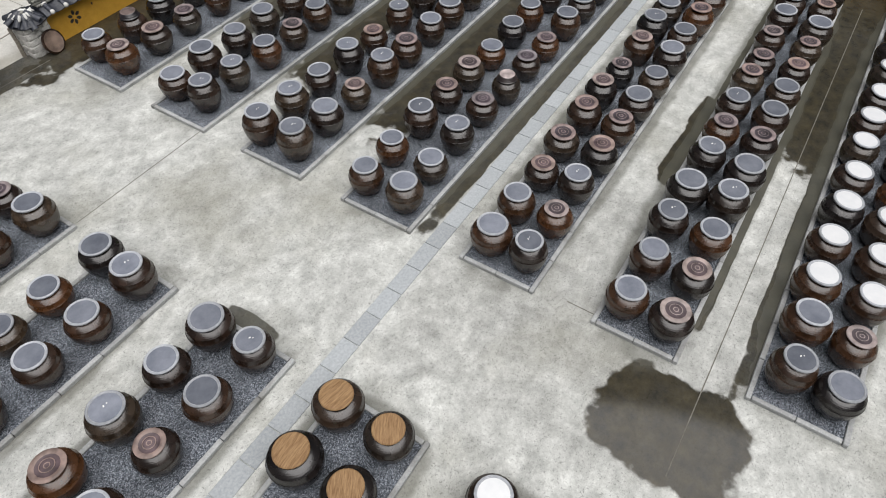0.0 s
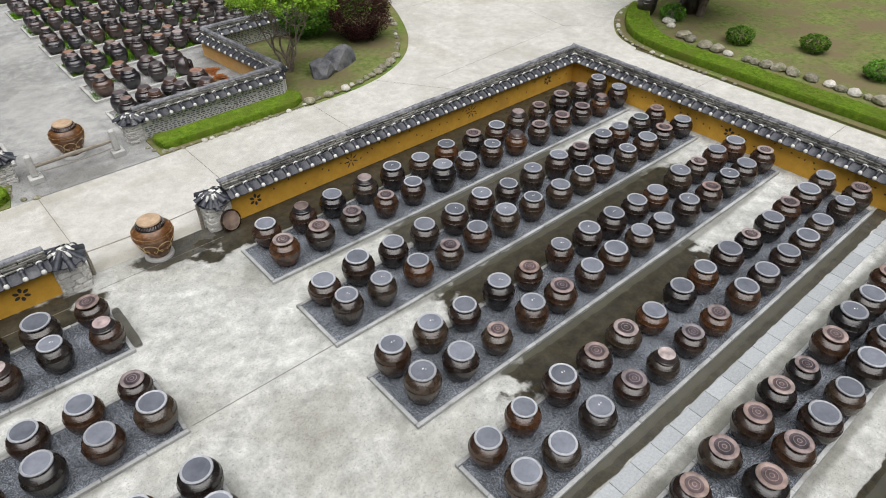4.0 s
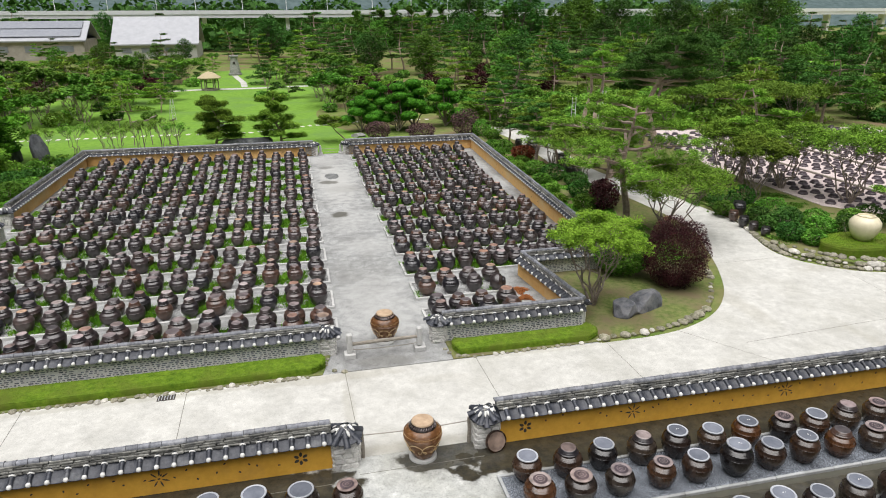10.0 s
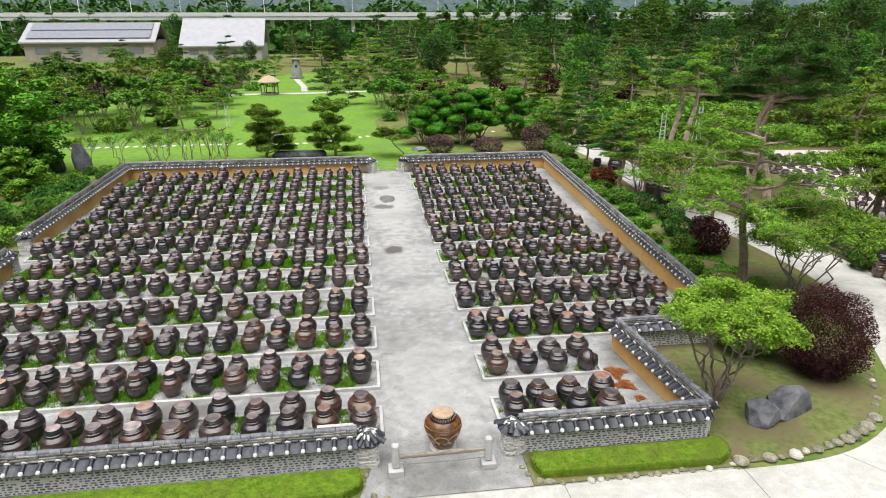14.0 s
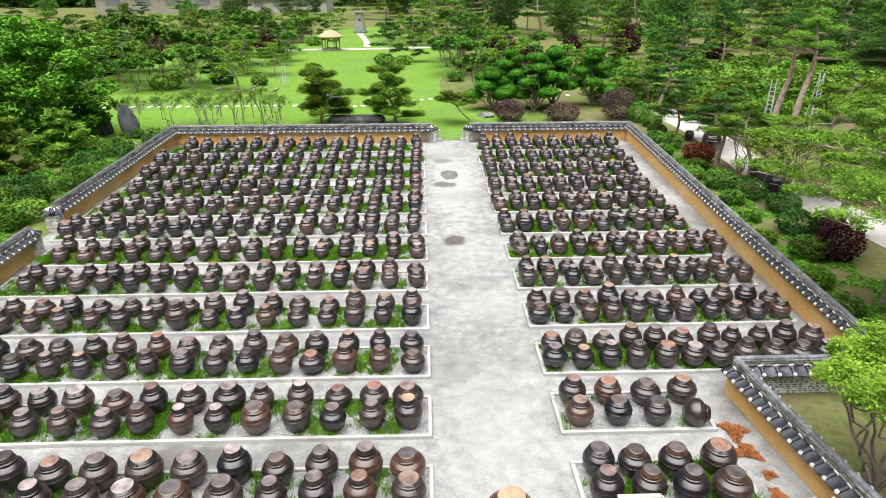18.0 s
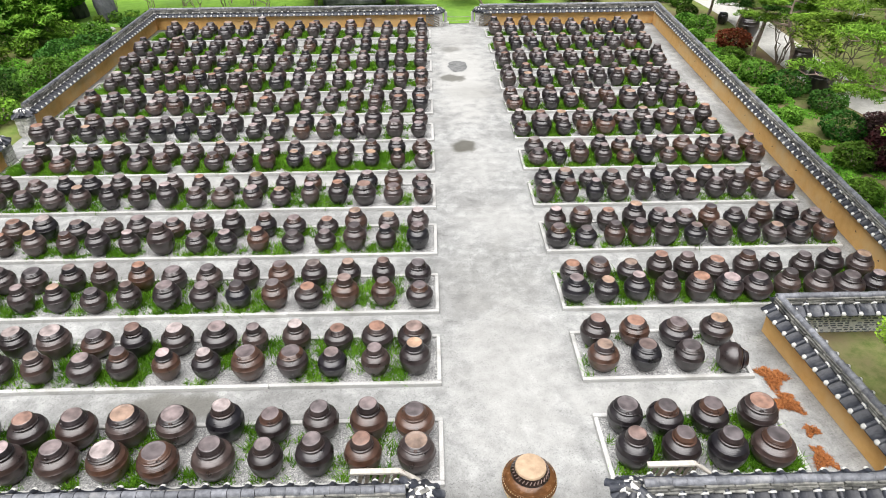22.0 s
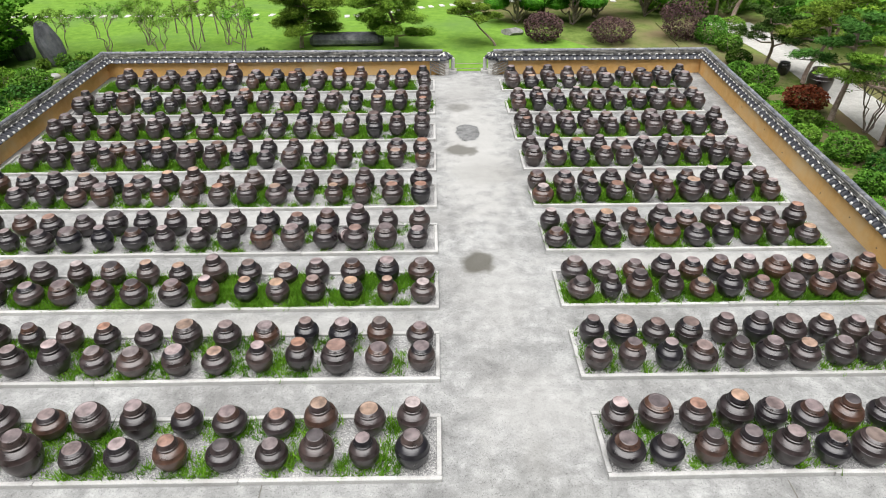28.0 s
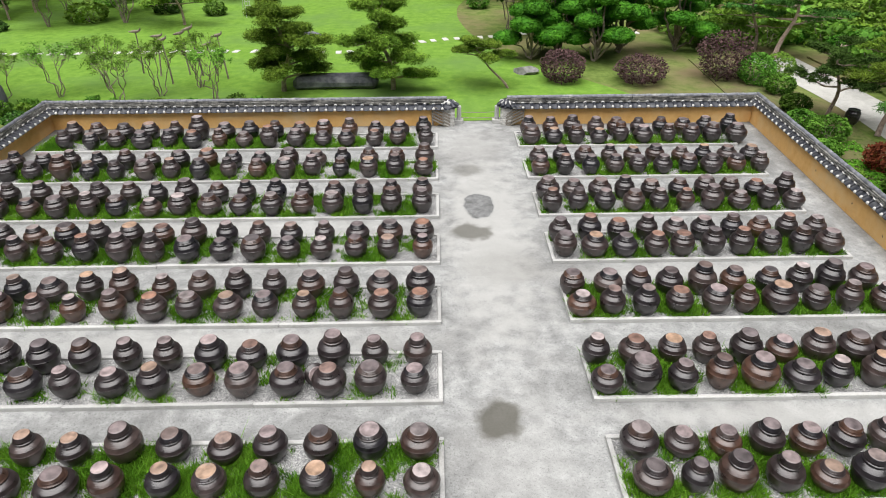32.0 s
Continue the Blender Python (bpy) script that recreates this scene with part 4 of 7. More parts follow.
                    q = [(x, z), (x + ll - 0.065, z + r.uniform(-0.008, 0.008)), (x + ll - 0.065, z + hgt), (x, z + hgt)]
                    o = len(bv)
                    bv += [(a, y0, c) for a, c in q] + [(a + (0.006 if i in (0, 3) else -0.006), y1, c) for i, (a, c) in enumerate(q)]
                    bf += [(o + 4, o + 5, o + 6, o + 7)] + [(o + i, o + (i + 1) % 4, o + 4 + (i + 1) % 4, o + 4 + i) for i in range(4)]
                x += ll
        part("wall_stones", mesh_of("wall_stones", bv, bf, M_BRICK), w, "rows of small dark stones in pale mortar", kind="stuff")
    return w


def petal_mesh(length, width):
    n = 8
    v = []
    for i in range(n):
        t = i / (n - 1)
        v.append((t * length, 0, width / 2 * math.sin(math.pi * t) ** 0.7 if 0 < t < 1 else 0))
    low = [(x, 0, -z) for x, _, z in v[1:-1]][::-1]
    loop = v + low
    k = len(loop)
    vv = [(x, 0, z) for x, _, z in loop] + [(x, -0.006, z) for x, _, z in loop]
    return mesh_of("inlay", vv, [tuple(range(k, 2 * k))] + [(i, (i + 1) % k, k + (i + 1) % k, k + i) for i in range(k)], M_DARK)


PETAL, RAY, CHIP = petal_mesh(0.17, 0.10), petal_mesh(0.22, 0.045), petal_mesh(0.09, 0.05)


def emblem(wall, x, z, side, kind):
    turn = pose(0, 0, 0) if side < 0 else pose(0, 0, 0, 0, 0, 180)
    base = pose(x, side * 0.2025, z) @ turn
    if kind == "flower":
        for i in range(6):
            part("inlay_petal", PETAL, wall, "", base @ pose(0, 0, 0, 0, 60 * i + 90, 0) @ pose(0.06, 0, 0))
    else:
        for i in range(7):
            part("inlay_ray", RAY, wall, "", base @ pose(0, 0, 0, 0, 51.4 * i + 20, 0) @ pose(0.08, 0, 0))
        part("inlay_ray", CHIP, wall, "", base @ pose(-0.045, 0, 0))


def chips(wall, x0, x1, zm, side, seed, every=0.45):
    r = random.Random(seed)
    x = x0
    turn = pose(0, 0, 0) if side < 0 else pose(0, 0, 0, 0, 0, 180)
    while x < x1:
        part("inlay_chip", CHIP, wall, "", pose(x, side * 0.2025, zm + r.uniform(-0.2, 0.2)) @ turn @ pose(0, 0, 0, 0, r.uniform(0, 360), 0))
        x += every * r.uniform(0.5, 1.5)


NW_E, NW_R = 1.09, 1.62
wall_nl = tiled_wall("wall_1", (-26, -8.6), (-0.85, -8.6), "ochre plaster wall with inlaid flowers under a tiled cap", M_PLASTER, M_MORTAR, NW_E, NW_R, True)
wall_nr = tiled_wall("wall_2", (4.4, -8.6), (21.5, -8.6), "ochre plaster wall with inlaid flowers under a tiled cap", M_PLASTER, M_MORTAR, NW_E, NW_R, True)
wall_e = tiled_wall("wall_3", (21.5, -8.6), (21.5, -36), "ochre plaster wall on the east side of the south yard", M_PLASTER, M_MORTAR, NW_E, NW_R, True)
wall_fl = tiled_wall("wall_4", (-19.4, -1.35), (-0.85, -1.35), "low wall of dark stones in mortar under a tiled cap", M_LIME, M_PLASTER2, 0.90, 1.38, True, -1)
wall_fr = tiled_wall("wall_5", (4.3, -1.35), (10.6, -1.35), "low wall of dark stones in mortar under a tiled cap", M_LIME, M_PLASTER2, 0.90, 1.38, True, -1)
wall_in = tiled_wall("wall_6", (10.6, -1.35), (9.95, 4.85), "orange plaster wall under a tiled cap with white plugs", M_LIME, M_PLASTER2, 0.95, 1.44, True, -1, sides=(1,))
wall_ie = tiled_wall("wall_7", (9.95, 4.85), (15.0, 4.85), "low wall of dark stones in mortar under a tiled cap", M_LIME, M_PLASTER2, 0.95, 1.44, True, -1)
wall_r = tiled_wall("wall_8", (15.0, 4.85), (16.75, 39.7), "pale orange plaster wall with a tiled cap", M_MORTAR, M_PLASTER2, 1.1, 1.56, True, None, sides=(1,), hw=0.33)
wall_f1 = tiled_wall("wall_9", (-20.3, 39.7), (0.5, 39.7), "orange plaster back wall with a tiled cap", M_PLASTER2, M_MORTAR, 1.0, 1.56, False)
wall_f2 = tiled_wall("wall_10", (3.75, 39.7), (16.75, 39.7), "orange plaster back wall with a tiled cap", M_PLASTER2, M_MORTAR, 1.0, 1.56, False)
wall_l = tiled_wall("wall_11", (-20.3, 39.7), (-20.1, 21.0), "orange plaster side wall with a tiled cap", M_MORTAR, M_PLASTER2, 1.0, 1.56, False)
wall_l2 = tiled_wall("wall_12", (-19.5, 17.2), (-19.4, -1.35), "orange plaster side wall with a tiled cap", M_MORTAR, M_PLASTER2, 1.0, 1.56, False)
for x, k in ((24.2, "flower"), (20.2, "sun"), (16, "flower"), (12, "sun")):
    emblem(wall_nl, x, 0.52, -1, k)
chips(wall_nl, 8, 23.6, 0.55, -1, 4)
for x, k in ((0.9, "flower"), (4.7, "sun"), (10.6, "sun"), (15.2, "flower")):
    emblem(wall_nr, x, 0.52, -1, k)
chips(wall_nr, 1.6, 16.6, 0.55, -1, 5)
for x, k in ((3.0, "sun"), (8.0, "flower"), (13.0, "sun")):
    emblem(wall_e, x, 0.52, -1, k)
chips(wall_e, 1.0, 20, 0.6, -1, 6, 0.3)
chips(wall_r, 3, 30, 0.5, 1, 8, 2.6)

# ---- wall ends: stone piers with a fan of tiles ----
PIER_STONES = [box("pier_stone", 1, 1, 1, M_PIER, 0.16, jitter=0.13, seed=i) for i in range(5)]


def pier(x, y, sx, sy, h, seed, bricky=False, light=True):
    p = thing("wall_pier", None, "rough stone pier with a fan of grey tiles on top", "wall pier", "wall piers", at=pose(x, y, 0))
    part("core", box("core", sx - 0.02, sy - 0.02, h, M_LIME), p)
    r = random.Random(seed)
    rows = 5 if not bricky else 9
    for k in range(rows):
        z = h * k / rows
        for side in range(4):
            ln = sx if side % 2 == 0 else sy
            x0 = -ln / 2
            while x0 < ln / 2 - 0.05:
                ll = min(r.uniform(0.2, 0.34), ln / 2 - x0)
                if side == 0:
                    c = (x0 + ll / 2, -sy / 2, 0)
                elif side == 1:
                    c = (sx / 2, x0 + ll / 2, 90)
                elif side == 2:
                    c = (x0 + ll / 2, sy / 2, 0)
                else:
                    c = (-sx / 2, x0 + ll / 2, 90)
                part("pier_stone", r.choice(PIER_STONES), p, "", pose(c[0], c[1], z, 0, 0, c[2]) @ Matrix.Diagonal((ll * 0.95, 0.10 + r.uniform(0, 0.04), h / rows * 0.92, 1)))
                x0 += ll
    # fan cap
    rise, rad = 0.26, max(sx, sy) / 2 + 0.2
    cap = part("cap_bed", lathe("cap_bed", [(rad * 0.95, h - 0.02), (rad, h + 0.03), (0.10, h + rise), (0.02, h + rise + 0.02)], [M_TILE], 14, smooth=False), p)
    ln = math.hypot(rise, rad - 0.1)
    sl = math.degrees(math.atan2(rise, rad - 0.1))
    for i in range(11):
        a = 360 / 11 * i + r.uniform(-9, 9)
        part("cap_tile", RIB, cap, "", pose(0, 0, h + rise + r.uniform(-0.03, 0.05)) @ pose(0, 0, 0, 0, 0, a) @ pose(0, -0.07, 0) @ pose(0, 0, 0, sl + r.uniform(-12, 9), r.uniform(-14, 14), r.uniform(-9, 9)) @ Matrix.Diagonal((1.45, ln * r.uniform(0.9, 1.25), 1.35, 1)))
        part("mortar_fillet", PLUG, cap, "", pose(0, 0, h + rise) @ pose(0, 0, 0, 0, 0, a + 16 + r.uniform(-6, 6)) @ pose(0, -0.24 + r.uniform(-0.1, 0.06), -0.03) @ pose(0, 0, 0, sl) @ Matrix.Diagonal((0.6, 1.7, 0.7, 1)))
    part("mortar_lump", stone_mesh("mortar_lump", seed, M_LIME, 0.6, 2), p, "lump of white mortar", pose(0, 0, h + rise - 0.03) @ Matrix.Diagonal((0.55, 0.42, 0.26, 1)))
    for i in range(4):
        me = r.choice(RIDGE_T)
        part("cap_fragment", me, cap, "", pose(r.uniform(-0.12, 0.12), r.uniform(-0.12, 0.12), h + rise + 0.01 * i, r.uniform(-20, 20), r.uniform(-15, 15), r.uniform(0, 180)) @ Matrix.Diagonal((0.7, 0.6, 1, 1)))
    return p


pier(-0.47, -8.6, 0.72, 0.62, 0.98, 1)
pier(4.02, -8.6, 0.72, 0.62, 0.98, 2)
pier(-0.55, -1.35, 0.55, 0.6, 0.85, 3, True)
pier(4.05, -1.35, 0.55, 0.6, 0.85, 4, True)
pier(-20.1, 20.75, 0.6, 0.6, 1.0, 5)
pier(-19.5, 17.4, 0.6, 0.6, 1.0, 6)
pier(0.6, 39.7, 0.5, 0.6, 1.0, 7)
pier(3.65, 39.7, 0.5, 0.6, 1.0, 8)

# ---- hedges in front of the north yard ----


def hedge(name, outline, h, label, z=0.0):
    """A trimmed hedge with a soft edge and a skin of small leaves."""
    n = len(outline)
    c = np.mean(outline, axis=0)
    rings = [(1.0, z), (1.0, z + h * 0.8), (0.985, z + h)]
    v, f = [], []
    out = np.array(outline)
    d = out - c
    ln = np.linalg.norm(d, axis=1)[:, None]
    for k, (s, zz) in enumerate(rings):
        inset = 0 if k < 2 else 0.08
        p = c + d * (1 - inset / np.maximum(ln, 0.2))
        v += [(x, y, zz) for x, y in p]
    for k in range(2):
        f += [(k * n + i, k * n + (i + 1) % n, (k + 1) * n + (i + 1) % n, (k + 1) * n + i) for i in range(n)]
    f.append(tuple(2 * n + i for i in range(n)))
    ob = thing(name, mesh_of("trimmed_body", v, f, M_HEDGE), label, "hedge")
    # leaf skin
    lo, hi = out.min(0), out.max(0)
    area = (hi - lo).prod()
    m = int(area * 700)
    pts = rng.uniform(lo, hi, (m, 2))
    inside = np.zeros(m, bool)
    j = n - 1
    for i in range(n):
        xi, yi, xj, yj = *out[i], *out[j]
        cond = ((yi > pts[:, 1]) != (yj > pts[:, 1])) & (pts[:, 0] < (xj - xi) * (pts[:, 1] - yi) / (yj - yi + 1e-9) + xi)
        inside ^= cond
        j = i
    pts = pts[inside]
    top = np.c_[pts, np.full(len(pts), z + h + 0.005)]
    k = rng.integers(0, n, int(ln.mean() * 2 * 3.14 * 60) + 40)
    t = rng.random(len(k))[:, None]
    side = out[k] * (1 - t) + out[(k + 1) % n] * t
    side = np.c_[side, z + h * rng.random(len(k))]
    part("leaf_skin", leaf_quads("leaf_skin", np.r_[top, side], 0.03, M_HEDGE, 0.6), ob, "small bright leaves", kind="stuff")
    return ob


def leaf_quads(name, centres, size, material, up=0.3, aspect=0.55, spread=0.35, tri=False):
    """Diamond-shaped leaves round the given centres."""
    c = np.asarray(centres, np.float32)
    n = len(c)
    nrm = rng.normal(size=(n, 3))
    nrm[:, 2] = np.abs(nrm[:, 2]) + up * 2
    nrm /= np.linalg.norm(nrm, axis=1)[:, None]
    t = np.cross(nrm, rng.normal(size=(n, 3)))
    t /= np.linalg.norm(t, axis=1)[:, None] + 1e-9
    b = np.cross(nrm, t)
    s = size * rng.uniform(1 - spread, 1 + spread, n)[:, None]
    if tri:
        return quads_of(name, np.stack([c - t * s, c + t * s * 0.7 - b * s * aspect, c + t * s * 0.7 + b * s * aspect], 1), material, 3)
    v = np.stack([c - t * s, c - b * s * aspect, c + t * s, c + b * s * aspect], 1)
    return quads_of(name, v, material)


hedge("hedge", [(-19.2, -3.12), (-1.3, -3.08)] + [(-1.1 + 0.35 * math.sin(a), -2.4 - 0.5 * math.cos(a)) for a in np.linspace(0.3, 2.6, 8)] + [(-1.6, -1.98), (-19.2, -1.98)], 0.31, "low trimmed bright green hedge before the stone wall")
hedge("hedge", [(4.6, -2.9)] + [(4.7 - 0.25 * math.sin(a), -2.3 + 0.45 * math.cos(a)) for a in np.linspace(2.6, 0.3, 6)] + [(5.0, -1.98), (10.4, -2.0)] + [(10.5 + 0.35 * math.sin(a), -2.3 + 0.5 * math.cos(a)) for a in np.linspace(0.3, 2.8, 6)] + [(10.2, -3.0)], 0.31, "low trimmed bright green hedge before the stone wall")
hedge_line = smooth_line([(33.5, -4.75), (32.2, -4.6), (30.6, -5.0), (28.8, -6.2), (27.6, -7.6), (27.05, -9.8), (27.0, -14), (27.1, -30)], 0.8)
hedge_in = [(33.6, -5.6), (32.4, -5.6), (31.0, -6.1), (29.6, -7.2), (28.5, -8.6), (28.2, -10.3), (28.1, -14), (28.1, -30)]
hedge("hedge", hedge_line[3:] + smooth_line(hedge_in, 0.8)[::-1][:-3], 0.36, "long low trimmed hedge edging the turf bed", 0.1)
verge = thing("verge", sheet("verge", [(-19.3, -3.25), (-0.9, -3.2), (-0.5, -1.7), (-19.3, -1.7)], 0.05, M_DRY, 0.05), "narrow planted verge with edging stones", "verge", kind="structure")
verge2 = thing("verge", sheet("verge", [(4.3, -3.15), (10.9, -3.1), (10.9, -1.6), (4.3, -1.6)], 0.05, M_DRY, 0.05), "narrow planted verge with edging stones", "verge", kind="structure")
edging(verge, [(-19.2, -3.22), (-1.5, -3.22), (-0.9, -2.7), (-0.6, -2.0)], 0.20, 0.0, 0.24, 8)
edging(verge2, [(4.2, -2.3), (4.5, -2.95), (6, -3.1), (10.9, -3.05)], 0.20, 0.0, 0.24, 9)

# ---- gravel pads ----
KERB_N = box("kerb_stone", 1.0, 0.10, 0.115, M_NKERB, 0.012)
KERB_S = box("kerb_stone", 1.0, 0.12, 0.14, M_KERB, 0.012)
far_fronts = [-0.42, 2.84, 5.95, 9.2, 12.5, 15.71, 18.95, 22.3, 25.7, 29.1, 32.6, 36.2]
near_fronts = SOUTH_FRONTS


def pad(x0, x1, y0, y1, gravel, label, pieces):
    p = thing("gravel_pad", None, label, "gravel pad", kind="structure", at=pose(x0, y0, 0))
    lx, ly = x1 - x0, y1 - y0
    part("gravel", mesh_of("gravel", [(0.1, 0.1, 0.07), (lx - 0.1, 0.1, 0.07), (lx - 0.1, ly - 0.1, 0.07), (0.1, ly - 0.1, 0.07)], [(0, 1, 2, 3)], gravel), p, "loose grey gravel")
    r = random.Random(x0 * 7 + y0)
    for (a, b) in (((0, 0.06), (lx, 0.06)), ((0, ly - 0.06), (lx, ly - 0.06)), ((0.06, 0.12), (0.06, ly - 0.12)), ((lx - 0.06, 0.12), (lx - 0.06, ly - 0.12))):
        d = Vector(b) - Vector(a)
        n = max(1, round(d.length / 1.0)) if pieces else max(1, round(d.length / 4.5))
        for i in range(n):
            c = Vector(a) + d * ((i + 0.5) / n)
            part("kerb_stone", KERB_N if pieces else KERB_S, p, "", pose(c.x, c.y, r.uniform(-0.006, 0.006), 0, 0, math.degrees(math.atan2(d.y, d.x)) + r.uniform(-0.35, 0.35)) @ Matrix.Diagonal((d.length / n - 0.012, 1, 1, 1)))
    return p


# ---- jars ----


M_TAN = mat("tan_wood_lid", (0.1584, 0.0770, 0.0272), (0.3744, 0.2380, 0.1156), 5, 0.7, 0.3, 30, stretch=(1, 9, 1))


def jar_body(name, h, rmax, rbase, rneck, glaze_m, seg=22):
    """A bulging earthenware jar with an everted lip and a belt line."""
    prof = [(rbase * 0.96, 0.0), (rbase, 0.012)]
    wide = 0.57
    for t in (0.10, 0.2, 0.3, 0.4, 0.5, 0.56, 0.64, 0.72, 0.79, 0.85, 0.90):
        if t <= wide:
            r = rbase + (rmax - rbase) * math.sin(t / wide * math.pi / 2) ** 0.8
        else:
            u = (t - wide) / (0.93 - wide)
            r = rneck + (rmax - rneck) * max(0.0, 1 - u ** 2.2) ** 0.62
        prof.append((r, h * t))
        if t in (0.64, 0.79):
            prof += [(r + 0.007, h * t + 0.006), (r - 0.006, h * t + 0.02)]
    prof += [(rneck, h * 0.93), (rneck + 0.005, h * 0.955), (rneck + 0.03, h * 0.97), (rneck + 0.034, h * 0.99), (rneck + 0.012, h), (rneck - 0.03, h * 0.985)]
    return lathe(name, prof, [glaze_m], seg)


def lid_dome(name, r, z, hgt, seg=20):
    """An earthenware lid: a dark glazed skirt, a shoulder and a dull unglazed top."""
    return lathe(name, [(r * 1.06, z - 0.04), (r * 1.13, z - 0.03), (r * 1.12, z - 0.012), (r * 1.03, z + 0.004), (r * 0.99, z + hgt * 0.3), (r * 1.01, z + hgt * 0.36), (r * 0.96, z + hgt * 0.48), (r * 0.89, z + hgt * 0.86), (r * 0.84, z + hgt * 0.97), (r * 0.78, z + hgt), (r * 0.74, z + hgt * 0.93), (r * 0.5, z + hgt * 0.95), (0.02, z + hgt * 1.02)],
                 [M_GLAZE2, M_LIDTOP], seg, [0, 0, 0, 0, 0, 0, 0, 0, 1, 1, 1, 1])


def jar_kind(label, h, rmax, rbase, rneck, gm, lid, group, name="jar", lid_h=0.11, loop=False):
    j = thing(name, jar_body("jar_body", h, rmax, rbase, rneck, gm), label, "jar", group, at=pose(0, 0, -50))
    if lid == "dome":
        top = part("lid", lid_dome("lid", rneck + 0.03, h, lid_h), j, "earthenware lid with a dull top")
        n = 8 if loop else 0
        ring = [(0.035 * math.cos(2 * math.pi * i / n), -(rneck + 0.045), h + 0.05 + 0.035 * math.sin(2 * math.pi * i / n)) for i in range(n)]
        if loop:
            v, f = tube([(x, y, z) for x, y, z in ring] + [ring[0]], [0.008] * (n + 1), 5)
            part("handle", mesh_of("handle", v, f, M_GLAZE2, True), top)
    elif lid == "wood":
        part("lid", lathe("lid", [(rneck + 0.02, h - 0.01), (rneck + 0.05, h), (rneck + 0.05, h + 0.03), (rneck + 0.03, h + 0.05), (rneck - 0.02, h + 0.052), (0.02, h + 0.05)], [M_GLAZE, M_TAN], 24, [0, 0, 1, 1, 1]), j, "round tan wooden lid")
    elif lid == "flat":
        part("lid", lathe("lid", [(rneck + 0.05, h - 0.015), (rneck + 0.07, h), (rneck + 0.072, h + 0.022), (rneck + 0.05, h + 0.036), (rneck - 0.005, h + 0.032), (rneck - 0.02, h + 0.022), (rneck * 0.62, h + 0.026), (rneck * 0.58, h + 0.036), (rneck * 0.52, h + 0.036), (rneck * 0.48, h + 0.026), (rneck * 0.28, h + 0.028), (rneck * 0.25, h + 0.036), (rneck * 0.18, h + 0.036), (0.01, h + 0.03)], [M_GLAZE, M_TERRA, M_LIDMID], 22, [0, 1, 1, 1, 1, 2, 2, 1, 2, 2, 2, 1, 2]), j, "flat ringed earthenware lid")
    else:
        g = M_GLASS if lid == "glass" else M_WLID
        top = part("lid_rim", lathe("lid_rim", [(rneck + 0.03, h - 0.02), (rneck + 0.060, h - 0.012), (rneck + 0.064, h + 0.018), (rneck + 0.055, h + 0.027), (rneck + 0.043, h + 0.019), (rneck + 0.035, h + 0.027), (rneck + 0.022, h + 0.024), (rneck + 0.016, h + 0.016)], [M_RIM], 26), j, "pale grey rim")
        part("lid_pane", lathe("lid_pane", [(rneck + 0.014, h + 0.006), (rneck + 0.012, h + 0.020), (0.01, h + 0.021)], [g], 26), top, "clouded glass pane" if lid == "glass" else "white pane")
        if loop:
            tg = [box("tag", 0.04, 0.022, 0.003, M_STICKER), box("tag", 0.018, 0.022, 0.003, M_STICKER)]
            part("paper_label", joined("paper_label", [([pose(0.02, 0.03, h + 0.0225, 0, 0, 25) @ v.co for v in tg[0].vertices], [tuple(p.vertices) for p in tg[0].polygons]), ([pose(0.075, 0.0, h + 0.0225, 0, 0, -20) @ v.co for v in tg[1].vertices], [tuple(p.vertices) for p in tg[1].polygons])], M_STICKER, False), top, "small white paper label")
    return j


GN, GF = "jars of the south yard", "jars of the north yard"
J_GLASS = [jar_kind("brown glazed jar with a clouded glass lid on gravel", h, r, b, n, M_GLAZE, "glass", GN, "glass_lidded_jar", loop=(h == 0.86)) for h, r, b, n in ((0.80, 0.43, 0.25, 0.245), (0.74, 0.435, 0.26, 0.255), (0.86, 0.42, 0.24, 0.24))]
J_FLAT = [jar_kind("brown glazed jar with a ringed earthenware lid on gravel", h, r, b, n, M_GLAZE, "flat", GN, "ring_lidded_jar") for h, r, b, n in ((0.80, 0.415, 0.24, 0.205), (0.74, 0.41, 0.24, 0.21))]
J_WHITE = [jar_kind("dark brown jar with a white lid on gravel", 0.76, 0.435, 0.26, 0.25, M_GLAZE, "white", GN, "white_lidded_jar")]
DOMES = (("jar", "dark glazed jar with a stepped earthenware lid on gravel", (0.72, 0.415, 0.21, 0.215), 0.12),
         ("tall_jar", "tall dark glazed jar with an earthenware lid on gravel", (0.80, 0.40, 0.20, 0.20), 0.14),
         ("squat_jar", "squat dark glazed jar with an earthenware lid on gravel", (0.66, 0.44, 0.225, 0.225), 0.11),
         ("wide_mouthed_jar", "dark glazed jar with a wide earthenware lid on gravel", (0.74, 0.41, 0.215, 0.25), 0.08),
         ("slim_jar", "slim dark glazed jar with a narrow lid on gravel", (0.77, 0.38, 0.20, 0.185), 0.15))
J_DOME = [jar_kind(l, *size, M_GLAZE2, "dome", GF, nm, lh, nm in ("jar", "wide_mouthed_jar")) for nm, l, size, lh in DOMES]
J_NDOME = [jar_kind("dark brown jar with a tall earthenware lid on gravel", 0.76, 0.40, 0.26, 0.22, M_GLAZE, "dome", GN)]
J_ORANGE = [jar_kind("brown jar with a round tan wooden lid on gravel", 0.74, 0.46, 0.30, 0.25, M_GLAZE, "wood", GN, "wood_lidded_jar")]
PROTO = J_GLASS + J_FLAT + J_WHITE + J_DOME + J_NDOME + J_ORANGE


